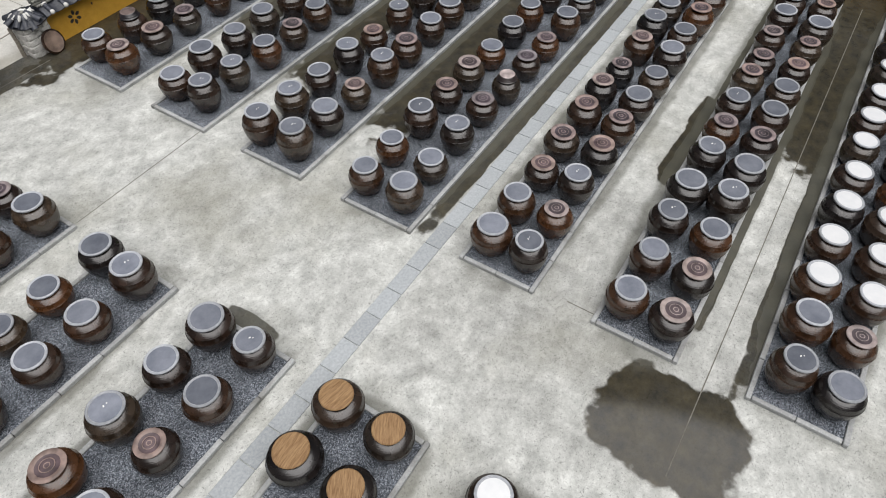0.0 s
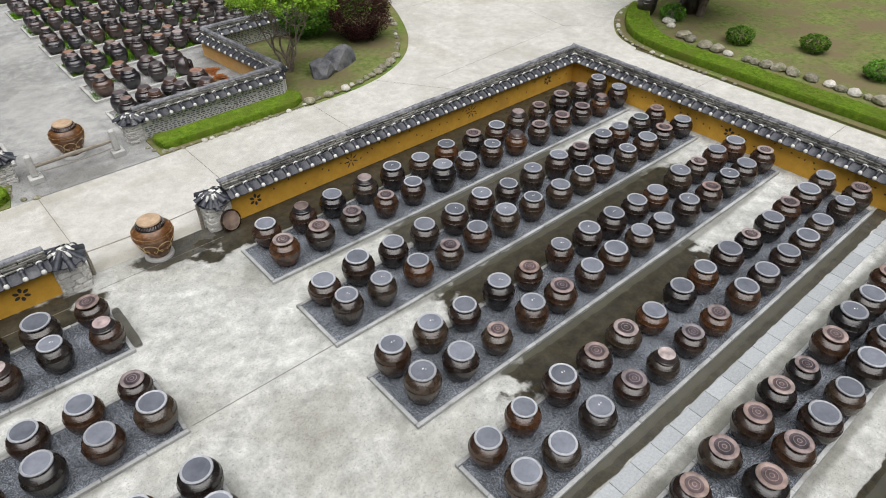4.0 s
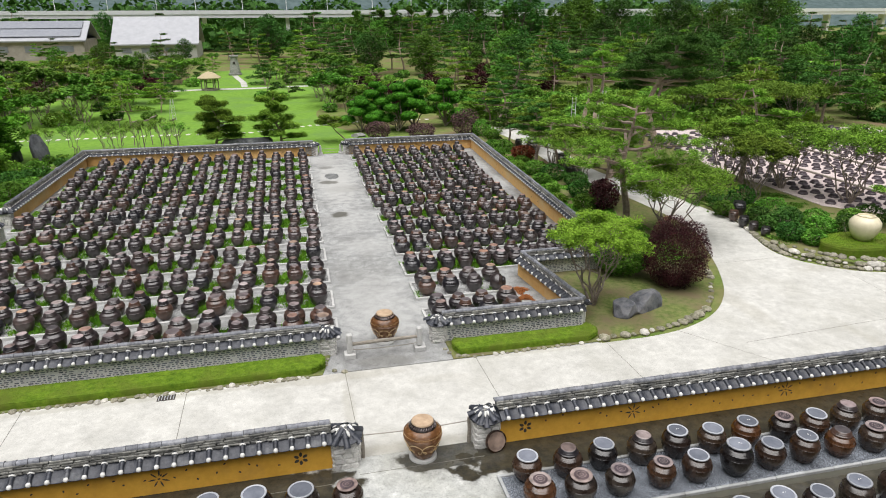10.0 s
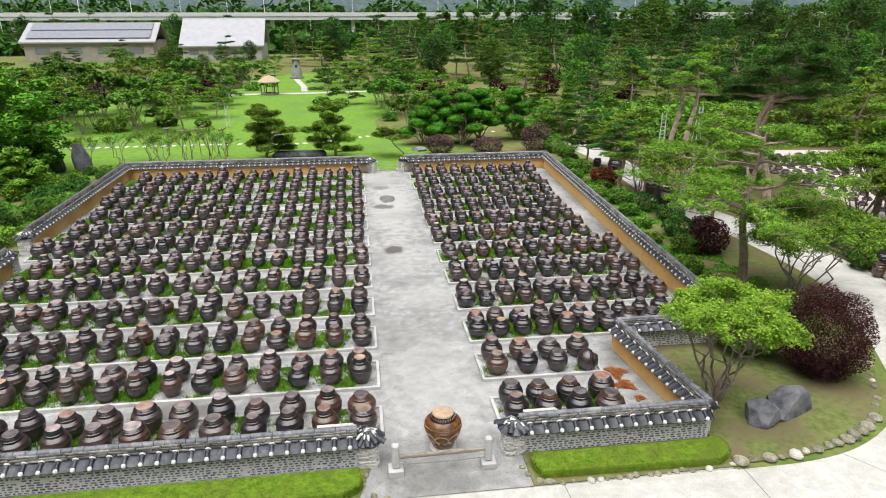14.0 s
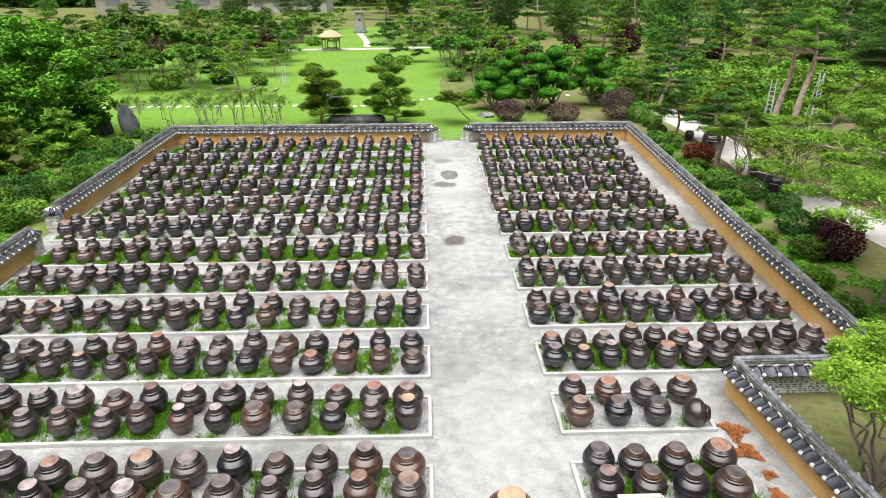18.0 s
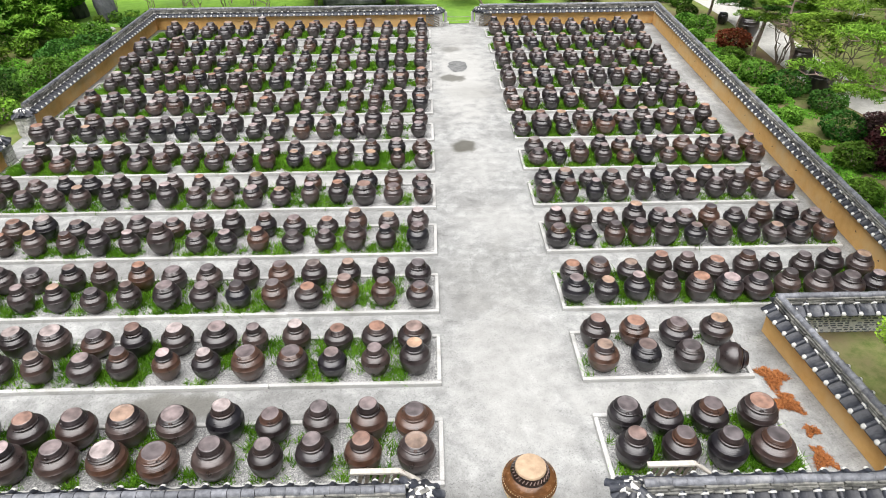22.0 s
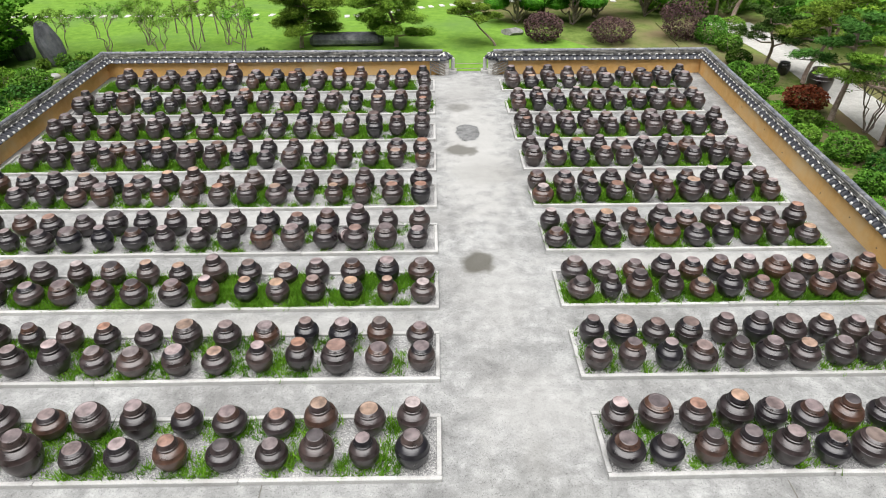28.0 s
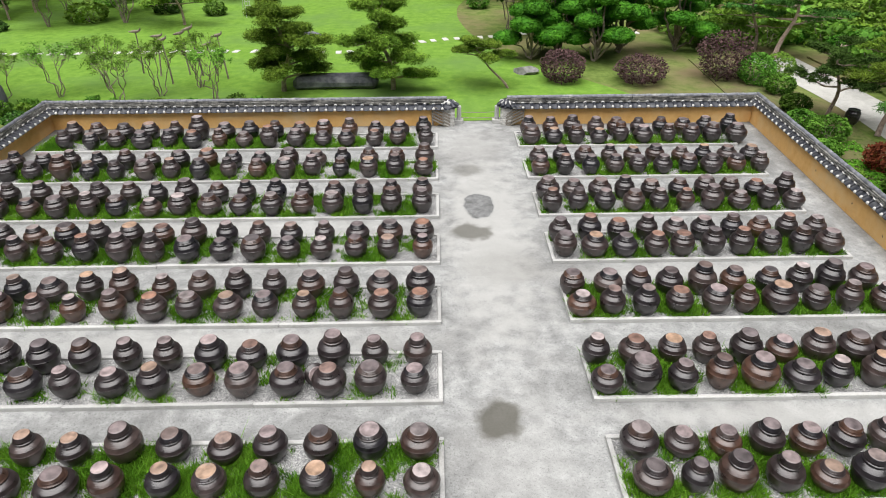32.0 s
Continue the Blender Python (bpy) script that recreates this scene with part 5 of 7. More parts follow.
def put_jar(kinds, x, y, r, size=1.0, z=0.07):
    s = size * r.uniform(0.92, 1.07)
    return copy_thing(r.choice(kinds), pose(x + r.uniform(-0.06, 0.06), y + r.uniform(-0.05, 0.05), z, r.uniform(-1.5, 1.5), r.uniform(-1.5, 1.5), r.uniform(-40, 40)) @ Matrix.Diagonal((s, s, s * r.uniform(0.95, 1.05), 1)))


def blades(name, parent, boxes, seed, h=0.2):
    """Tufts of grass within rectangles (x0, x1, y0, y1, tufts), as one mesh."""
    g = np.random.default_rng(seed)
    out = []
    for x0, x1, y0, y1, n in boxes:
        c = np.c_[g.uniform(x0, x1, n * 2), g.uniform(y0, y1, n * 2)]
        thick = np.array([noise.noise(Vector((a * 0.75, b * 0.75, 3.1))) + 0.5 * noise.noise(Vector((a * 2.2, b * 2.2, 8.0))) for a, b in c])
        c = c[np.argsort(-thick + g.normal(0, 0.12, len(c)))[:n]]
        k = 20
        p = np.repeat(c, k, 0) + g.normal(0, 0.07, (n * k, 2))
        hh = h * g.uniform(0.4, 1.3, n * k) * np.repeat(g.uniform(0.5, 1.3, n), k)
        a = g.uniform(0, 6.28, n * k)
        lean = g.normal(0, 0.5, (n * k, 2)) * hh[:, None]
        w = 0.016
        d = np.c_[np.cos(a), np.sin(a)] * w
        base = np.full(n * k, 0.065)
        v0 = np.c_[p - d, base]
        v1 = np.c_[p + d, base]
        v2 = np.c_[p + lean, base + hh]
        out.append(np.stack([v0, v1, v2], 1))
    return thing(name, quads_of(name, np.concatenate(out), M_BLADE, 3), "tufts of green grass growing through the gravel", "grass", kind="stuff")


rj = random.Random(11)
# north yard, west side and east side: grass, first jar and spacing of each pad
WEST_GRASS = [0.6, 0.55, 0.5, 0.5, 0.45, 1.7, 0.22, 0.5, 0.8, 1.2, 1.3, 1.3]
EAST_GRASS = [0.4, 0.02, 0.8, 0.35, 0.25, 1.6, 1.7, 1.6, 0.7, 0.8, 1.4, 0.6]
WEST_START = [-0.66, -0.72, -0.66, -0.65, -0.56, -0.55, -0.70, -0.68, -0.67, -0.67, -0.65, -0.64]
WEST_PITCH = [1.197, 1.151, 1.140, 1.143, 1.130, 1.139, 1.137, 1.163, 1.168, 1.193, 1.225, 1.250]
EAST_START = [4.50, 4.52, 4.39, 4.42, 4.43, 4.54, 4.28, 4.25, 4.40, 4.43, 4.50, 4.51]
EAST_PITCH = [1.119, 1.198, 0.968, 0.970, 0.975, 0.976, 1.018, 1.030, 1.037, 1.068, 1.084, 1.117]
SIZE = [1.12, 1.06, 1.02, 1.0, 0.98, 0.97, 1.0, 1.02, 1.02, 1.03, 1.03, 1.04]
tufts = []
for k, f in enumerate(far_fronts):
    west = -19.0 if f < 17 else -19.6
    pad(west, 0.0, f, f + 2.05, M_GRAVEL, "long gravel pad edged with granite kerbs", False)
    for yy in (f + 0.55, f + 1.60):
        x = WEST_START[k]
        while x > west + 0.4:
            put_jar(J_DOME, x, yy, rj, SIZE[k] * (1.14 if rj.random() < 0.06 else 1.0))
            x -= WEST_PITCH[k]
    tufts.append((west + 0.15, -0.15 if k in (5, 10) else -1.0, f + 0.15, f + 1.9, int(1600 * WEST_GRASS[k])))
    east, count = (8.7, 4) if k < 2 else ((14.6, 11) if k < 6 else (14.25 + 0.02 * (f - 19), 10))
    pad(3.9, east, f, f + 2.05, M_GRAVEL, "gravel pad edged with granite kerbs", False)
    for row, yy in enumerate((f + 0.50, f + 1.55)):
        for i in range(count):
            if (k, row, i) != (1, 0, 3):
                put_jar(J_DOME, EAST_START[k] + i * EAST_PITCH[k], yy, rj, SIZE[k] * (1.1 if rj.random() < 0.05 else 1.0))
    tufts.append((4.05, east - 0.15, f + 0.15, f + 1.9, int(900 * EAST_GRASS[k])))
blades("pad_grass", None, tufts, 3)

# south yard: a letter for each jar's lid, from the aisle outwards (G glass, F ringed, D domed, W white, T wood)
LIDS = {"G": J_GLASS, "F": J_FLAT, "D": J_NDOME, "W": J_WHITE, "T": J_ORANGE}
EAST_LIDS = [("FFFFGGGGDFFFDG", "GDGDGGGFGDFFDG"), ("GGGFGGGGGGGGFG", "GGGGGGGGGFGGGF"), ("GGFGFGGGGGFGGF", "GGGGFGGGGGGFGG"), ("GGGFDFFGGGGGGF", "GGGFFGGGGFGFGG"),
             ("GFGFFGGGGFGGFG", "GGFFFFFFGGFFGG"), ("FFGGGFGGFFGFGG", "GGGGGFGFFFGGGG"), ("GFWWWWWWWWWWWW", "GGWWWWWWWWWWWW")]
EAST_S = [(4.68, 1.232), (4.66, 1.21), (4.52, 1.221), (4.45, 1.232), (4.42, 1.232), (4.50, 1.229), (4.50, 1.22)]
for k, f in enumerate(near_fronts):
    deep = 2.05 if k < 4 else 1.88
    pad(3.85, 20.9, f, f + deep, M_DGRAVEL, "gravel pad edged with granite kerbs", True)
    for row, yy in enumerate((f + 0.60, f + 1.72) if k < 4 else (f + 0.45, f + 1.42)):
        for i, kind in enumerate(EAST_LIDS[k][row]):
            put_jar(LIDS[kind], EAST_S[k][0] + i * EAST_S[k][1], yy, rj, 1.05)
WEST_LIDS = [("DGDGFGGGFGGGG", "FGGGGGFGGGGFG"), ("GGGGFGGGGGFGG", "FGGGGFGGGGGGG"), ("GGGFGGGGGGGFG", "GGGGGGGFGGGGG"), ("GGFGGGFGGGGGG", "GGGFGGGGGFGGG"), ("TT", "TT"), ("WW", "WW")]
for k, f in enumerate(near_fronts[:6]):
    west = -16.0 if k < 4 else -2.6
    pad(west, -0.14, f, f + 2.06, M_DGRAVEL, "gravel pad edged with granite kerbs", True)
    for row, yy in enumerate((f + 0.60, f + 1.70)):
        for i, kind in enumerate(WEST_LIDS[k][row]):
            put_jar(LIDS[kind], -0.60 - i * 1.19, yy, rj, 1.05)
# a jar lying on its side, and lids leaned against jars
copy_thing(J_DOME[2], pose(7.75, 3.32, 0.46, 0, 90, -12))
for j in PROTO:
    for o in (*j.children_recursive, j):
        bpy.data.objects.remove(o)

# ---- drain covers across the south yard ----
drain = thing("drain_channel", None, "line of granite drain covers across the yard floor", "drain", kind="structure", at=pose(0, -22.93, 0))
COVER = box("drain_cover", 0.74, 0.40, 0.03, M_DRAIN, 0.008)
for i in range(36):
    part("drain_cover", COVER, drain, "", pose(-5.6 + i * 0.755, 0, 0.012))

# ---- the two great jars at the gates ----
M_BIG = glaze("great_jar_glaze", [(0.150, 0.066, 0.022), (0.118, 0.053, 0.020)], 0.2, 10)


GREAT = [(0.31, 0.0), (0.33, 0.02), (0.41, 0.2), (0.50, 0.4), (0.568, 0.58), (0.60, 0.72), (0.602, 0.78), (0.585, 0.88), (0.53, 0.97), (0.45, 1.035), (0.40, 1.06)]


def great_radius(z):
    return float(np.interp(z, [b for a, b in GREAT], [a for a, b in GREAT]))


def great_jar(x, y, seed):
    j = thing("great_jar", lathe("jar_body", GREAT, [M_BIG], 36), "great brown jar with scrolled ochre lines on a stone base", "jar", "great jars at the gates", at=pose(x, y, 0.1, 0, 0, seed))
    part("lid", lathe("lid", [(0.41, 1.04), (0.435, 1.055), (0.425, 1.085), (0.38, 1.12), (0.365, 1.17), (0.345, 1.19), (0.335, 1.235), (0.30, 1.25), (0.02, 1.245)], [M_GLAZE, M_CREAM2], 30, [0, 0, 0, 0, 0, 1, 1, 1]), j, "stepped lid with a pale worn top")
    # dimpled band round the lid
    bits = []
    for i in range(30):
        a = 2 * math.pi * i / 30
        bits.append(tube([(0.40 * math.cos(a), 0.40 * math.sin(a), 1.10), (0.372 * math.cos(a + 0.1), 0.372 * math.sin(a + 0.1), 1.165)], [0.012, 0.010], 5))
    part("lid_band", joined("lid_band", bits, M_TERRA), j, "cross-hatched band of ochre strokes")
    # arches that end in small curls
    for i in range(8):
        a0 = 2 * math.pi * i / 8
        line = []
        for q in range(9):
            t = q / 8 * 4.4
            line.append((-0.13 + 0.055 * math.cos(t + 3.2), 0.36 - 0.05 * math.sin(t + 3.2)))
        for q in range(13):
            t = math.pi * q / 12
            line.append((-0.22 * math.cos(t), 0.46 + 0.2 * math.sin(t)))
        for q in range(9):
            t = q / 8 * 4.4
            line.append((0.13 + 0.055 * math.cos(-t + 0.2), 0.36 + 0.05 * math.sin(-t + 0.2)))
        pts = [((great_radius(z) + 0.004) * math.cos(a0 + u / 0.56), (great_radius(z) + 0.004) * math.sin(a0 + u / 0.56), z) for u, z in line]
        v, f = tube(pts, [0.011] * len(pts), 5)
        part("scroll_line", mesh_of("scroll_line", v, f, M_GOLD, True), j, "ochre slip scroll" if i == 0 else "")
    dots = []
    for i in range(60):
        a, rr = 2 * math.pi * i / 60, great_radius(0.86) + 0.003
        dots.append(tube([(rr * math.cos(a), rr * math.sin(a), 0.853), (rr * math.cos(a), rr * math.sin(a), 0.873)], [0.012, 0.009], 5))
    part("dotted_band", joined("dotted_band", dots, M_GOLD), j, "band of small ochre dots", kind="stuff")
    for zz in (0.76, 0.80, 0.90, 0.93):
        rr = great_radius(zz)
        pts = [(rr * math.cos(a), rr * math.sin(a), zz) for a in np.linspace(0, 2 * math.pi, 33)]
        v, f = tube(pts, [0.011] * 33, 5)
        part("band", mesh_of("band", v, f, M_BIG, True), j)
    thing("jar_stand", lathe("jar_stand", [(0.42, 0), (0.44, 0.02), (0.43, 0.09), (0.38, 0.10), (0.02, 0.10)], [M_KERB], 24), "round grey stone base under the great jar", "stone base", "jar stands", at=pose(x, y, 0.005))


M_CREAM2 = mat("worn_pale_lid", (0.36, 0.25, 0.16), (0.54, 0.40, 0.27), 5, 0.7, 0.2)
great_jar(1.92, -8.85, 10)
great_jar(1.86, -0.9, 33)

# ---- gate posts and ropes ----


def gate_post(x, y, h):
    p = thing("gate_post", None, "pale granite post on a square foot", "post", "gate posts", at=pose(x, y, 0))
    part("foot", box("foot", 0.46, 0.46, 0.22, M_KERB, 0.02), p)
    part("shaft", box("shaft", 0.23, 0.21, h - 0.22, M_KERB, 0.045), p, at=pose(0, 0, 0.22))
    return p


def rope(p0, p1, sag, rad=0.018, name="rope", label="slack grey rope across the gateway"):
    a, b = Vector(p0), Vector(p1)
    pts = [a.lerp(b, t) - Vector((0, 0, sag * 4 * t * (1 - t))) for t in np.linspace(0, 1, 13)]
    v, f = tube(pts, [rad] * 13, 6)
    return thing(name, mesh_of(name, v, f, M_ROPE, True), label, "rope", "ropes")


def limb_beam(p0, p1, rad):
    a, c = Vector(p0), Vector(p1)
    g = random.Random(rad)
    pts = [a.lerp(c, t) + Vector((0, g.uniform(-0.015, 0.015), g.uniform(-0.015, 0.015))) for t in np.linspace(0, 1, 9)]
    v, f = tube(pts, [rad * g.uniform(0.88, 1.1) for _ in pts], 8)
    return thing("barrier_log", mesh_of("barrier_log", v, f, M_WOOD, True), "weathered grey log laid between the gate posts", "log", "barrier logs")


gate_post(0.27, -2.0, 1.05)
gate_post(3.13, -2.0, 1.05)
limb_beam((0.33, -2.0, 0.60), (3.07, -2.0, 0.64), 0.07)
rope((0.33, -2.0, 0.34), (3.07, -2.0, 0.34), 0.05)
gate_post(1.15, 39.9, 0.95)
gate_post(3.15, 39.9, 0.95)
rope((1.2, 39.9, 0.6), (3.1, 39.9, 0.6), 0.03)
rope((1.2, 39.9, 0.3), (3.1, 39.9, 0.3), 0.03)
for x in (0.08, 3.5):
    v, f = tube([(0, 0, 0), (0.01, 0, 0.5), (-0.01, 0.01, 0.95)], [0.06, 0.055, 0.05], 8)
    thing("wooden_post", mesh_of("wooden_post", v, f, M_WOOD, True), "short weathered wooden post beside the wall pier", "post", "wooden posts", at=pose(x, -8.5, 0))
rope((0.1, -8.45, 0.8), (3.48, -8.45, 0.8), 0.05)
thing("leaning_lid", lathe("leaning_lid", [(0.26, 0), (0.29, 0.01), (0.29, 0.05), (0.25, 0.06), (0.23, 0.05), (0.02, 0.05)], [M_GLAZE, M_LIDTOP], 24, [0, 0, 0, 1, 1]), "red-brown jar lid leaning against the stone pier", "jar lid", at=pose(4.22, -9.06, 0.33, 72, 0, 12) @ Matrix.Diagonal((1.25, 1.25, 1.25, 1)))

# ---- loose things in the north yard ----


def needle_heap(x, y, rx, ry, n, seed):
    g = np.random.default_rng(seed)
    a, r = g.uniform(0, 6.28, n), g.random(n) ** 0.6
    r = r * (0.7 + 0.35 * np.sin(3 * a + seed) + 0.2 * np.sin(7 * a + 2 * seed))
    c = np.c_[x + rx * r * np.cos(a), y + ry * r * np.sin(a), 0.03 + 0.12 * (1 - r) * g.random(n)]
    global rng
    rng = g
    return thing("pine_needle_heap", leaf_quads("pine_needle_heap", c, 0.09, M_NEEDLE, 0.8, 0.15), "heap of rusty fallen pine needles on the concrete", "needle heap", "needle heaps", kind="stuff")


needle_heap(9.2, 2.85, 0.42, 0.5, 1500, 1)
needle_heap(9.15, 1.9, 0.45, 0.4, 1300, 4)
needle_heap(9.35, 0.95, 0.25, 0.2, 160, 2)
needle_heap(9.2, 0.1, 0.3, 0.4, 600, 3)
for x, y, w in ((-1.58, -0.62, 1.08), (5.09, -0.62, 1.06)):
    fr = thing("trestle", None, "bleached timber trestle standing behind the wall", "trestle", "trestles", at=pose(x, y, 0.02))
    part("top_rail", box("top_rail", w, 0.14, 0.07, M_WOOD2, 0.01), fr, "pale plank", pose(0, 0, 0.86))
    part("end_rail", box("end_rail", 0.6, 0.12, 0.06, M_WOOD2, 0.01), fr, "pale plank", pose(w / 2 + 0.21, 0, 0.70, 0, 40, 0))
    part("foot_rail", box("foot_rail", w + 0.5, 0.1, 0.06, M_WOOD2, 0.01), fr, "pale plank", pose(0.2, 0.05, 0))
    for i in range(7):
        part("slat", box("slat", 0.09, 0.03, 0.88, M_WOOD, 0.006), fr, "", pose(-w / 2 + 0.08 + i * (w - 0.16) / 6, 0.03, 0.02, 0, 12, 0))
for x, y, z, tilt in ((-3.42, 19.9, 0.30, 64), (-8.95, 23.15, 0.30, 70)):
    thing("leaning_lid", lathe("leaning_lid", [(0.24, 0), (0.30, 0.01), (0.30, 0.04), (0.22, 0.13), (0.19, 0.14), (0.17, 0.12), (0.02, 0.12)], [M_GLAZE2, M_LIDTOP], 24, [0, 0, 0, 1, 1, 1]), "dark earthenware lid leaning against a jar", "jar lid", "leaning lids", at=pose(x, y, z, tilt, 0, 35))
for i, (x, y) in enumerate(((0.85, 39.35), (3.4, 39.35))):
    cr = thing("timber_crate", None, "slatted grey timber hurdle leaning at the wall end", "hurdle", "hurdles", at=pose(x - 0.65 if i == 0 else x + 0.65, y, 0.02, 0, 0, 0))
    for k in range(5):
        part("slat", box("slat", 1.0, 0.05, 0.1, M_WOOD, 0.008), cr, "", pose(0, 0.0, 0.1 + k * 0.17, 0, 28 if i == 0 else -28, 0))
    part("upright", box("upright", 0.09, 0.07, 1.0, M_WOOD, 0.01), cr, "", pose(-0.45, 0.06, 0))
    part("upright", box("upright", 0.09, 0.07, 1.0, M_WOOD, 0.01), cr, "", pose(0.45, 0.06, 0))
grate = thing("drain_grate", None, "small dark iron drain grate at the road edge", "drain grate", at=pose(-6.5, -3.5, 0.02))
part("rim", box("rim", 0.62, 0.36, 0.02, M_DARK, 0.004), grate)
for i in range(6):
    part("bar", box("bar", 0.03, 0.3, 0.02, M_RIM, 0.004), grate, "", pose(-0.25 + i * 0.1, 0, 0.012))

# ---- plants ----


def ball_points(n, c, rad, shell=0.55):
    d = rng.normal(size=(n, 3))
    d /= np.linalg.norm(d, axis=1)[:, None]
    r = shell + (1 - shell) * rng.random(n)[:, None] ** 0.5
    return np.asarray(c) + d * r * np.asarray(rad)


def tree(name, label, at, trunk_parts, bark, crown, group="", category="tree"):
    """A tree from tubes and lists of leaf quads (mesh data)."""
    t = thing(name, None, label, category, group, at=at)
    part("trunk", joined("trunk", trunk_parts, bark), t)
    for c in crown:
        part("crown", c, t)
    return t


def limb(p0, p1, r0, r1, wob, n=6, seg=6):
    a, b = Vector(p0), Vector(p1)
    pts, rad = [], []
    for i in range(n + 1):
        t = i / n
        j = Vector(rng.normal(0, wob, 3)) * (math.sin(math.pi * t))
        pts.append(a.lerp(b, t) + j)
        rad.append(r0 + (r1 - r0) * t)
    return tube(pts, rad, seg), pts


def pine(at, h=7.0, spread=4.0, leaf=None, seed=0, n_limbs=16, needles=230, size=0.17, name="pine_tree", label="Korean red pine with flat needle pads on twisting limbs", base=0.42, group="pines", far=False, aspect=0.2, airy=0.88):
    """A twisting trunk, long limbs and flat pads of needles."""
    global rng
    rng = np.random.default_rng(seed)
    tp = []
    pts = [Vector((0, 0, 0))]
    for i in range(1, 8):
        pts.append(Vector((math.sin(i * 1.1 + seed) * 0.07 * h * min(1, i / 3), math.cos(i * 0.9 + seed * 2) * 0.06 * h * min(1, i / 3), h * 0.92 * i / 7)))
    rad = [h * (0.028 if far else 0.022) * (1 - 0.11 * i) for i in range(8)]
    tp.append(tube(pts, rad, 5 if far else 8))
    pads = []
    for i in range(n_limbs):
        t = base + (0.98 - base) * i / (n_limbs - 1)
        k = t * 7
        o = pts[int(k)].lerp(pts[min(7, int(k) + 1)], k % 1)
        a = i * 2.4 + rng.uniform(-0.4, 0.4)
        ln = spread * (1.05 - 0.75 * (t - base) / (1 - base)) * rng.uniform(0.6, 1.05)
        e = o + Vector((math.cos(a) * ln, math.sin(a) * ln, rng.uniform(-0.02, 0.10) * h))
        tb, lp = limb(o, e, h * 0.0125, h * 0.0035, 0.05 * ln, 6, 3 if far else 6)
        tp.append(tb)
        for q in (2, 3, 4, 5, 6):
            if rng.random() < airy:
                c = lp[q] + Vector((rng.uniform(-0.22, 0.22) * ln, rng.uniform(-0.22, 0.22) * ln, rng.uniform(0.05, 0.28)))
                if not far:
                    tp.append(limb(lp[q - 1], c, h * 0.004, h * 0.0015, 0.03, 2, 3)[0])
                pads.append((c, ln * rng.uniform(0.16, 0.30) + 0.15))
    allp = []
    for c, r in pads:
        allp.append(ball_points(int(needles * min(1.8, r * r * 2 + 0.35)), c, (r, r, 0.20 + 0.14 * r), 0.1))
    crown = leaf_quads("crown", np.concatenate(allp), size, leaf or M_PINE, 0.7, aspect, tri=far)
    return tree(name, label, at, tp, M_BARK, [crown], group)


def red_pine(at, h, spread, leaf, seed, limbs=10, needles=70, size=0.12, low=0.42, lean=0.0, tuft=0.36, label="airy red pine with bare twisting limbs and open needle tufts", flat=0.4, far=False, name="pine_tree", group="pines"):
    """A bending trunk, crooked limbs that fork to either side, and a tuft of needles on every twig."""
    global rng
    rng = np.random.default_rng(seed)
    bend = rng.uniform(0, 6.28, 2)
    trunk = []
    for i in range(10):
        t = i / 9
        k = 0.07 * h * min(1.0, t * 2)
        trunk.append(Vector((math.sin(5.2 * t + bend[0]) * k - math.sin(bend[0]) * k + lean * h * t ** 1.3, math.sin(4.1 * t + bend[1]) * k - math.sin(bend[1]) * k, h * 0.93 * t)))
    wood = [tube(trunk, [h * (0.024 if far else 0.03) * (1 - 0.8 * i / 9) for i in range(10)], 5 if far else 8)]
    tips = []
    for i in range(limbs):
        u = i / (limbs - 1)
        if far:
            u = min(1.0, (int(u * 4.2) + rng.uniform(0.0, 0.22)) / 4.2)
        k = min(8.99, (low + (0.97 - low) * u) * 9)
        o = trunk[int(k)].lerp(trunk[min(9, int(k) + 1)], k % 1)
        a = i * 2.4 + rng.uniform(-0.5, 0.5)
        ln = spread * (1.0 - 0.62 * u ** 1.4) * rng.uniform(0.72, 1.08)
        pts, d, p = [o], a, o.copy()
        for q in range(7):
            d += rng.normal(0, 0.28)
            d += (a - d) * 0.3
            p = p + Vector((math.cos(d), math.sin(d), rng.normal(0.10 if q < 3 else 0.02, 0.13))) * (ln / 7)
            pts.append(p.copy())
        wood.append(tube(pts, [h * 0.0135 * (1 - 0.11 * q) * (1.1 - 0.4 * u) for q in range(8)], 3 if far else 5))
        for q in range(2, 8):
            for side in (-1, 1):
                b = d + side * rng.uniform(0.5, 1.15)
                sl = ln * rng.uniform(0.16, 0.32) * (1.15 - 0.07 * q)
                e = pts[q] + Vector((math.cos(b) * sl, math.sin(b) * sl, rng.uniform(0.02, 0.4) * sl))
                if not far:
                    wood.append(tube([pts[q], pts[q].lerp(e, 0.5) + Vector(rng.normal(0, 0.07 * sl, 3)), e], [h * 0.0036, h * 0.0026, h * 0.0014], 3))
                tips += [e, pts[q].lerp(e, 0.55) + Vector((rng.normal(0, 0.1), rng.normal(0, 0.1), 0.12))]
    cloud = []
    for c in tips:
        r = tuft * rng.uniform(0.7, 1.25)
        cloud.append(ball_points(int(needles * rng.uniform(0.6, 1.3)), c + Vector((0, 0, 0.12)), (r, r, r * flat), 0.2))
    return tree(name, label, at, wood, M_BARK, [leaf_quads("crown", np.concatenate(cloud), size, leaf, 0.5, 0.32 if far else 0.16, tri=far)], group)


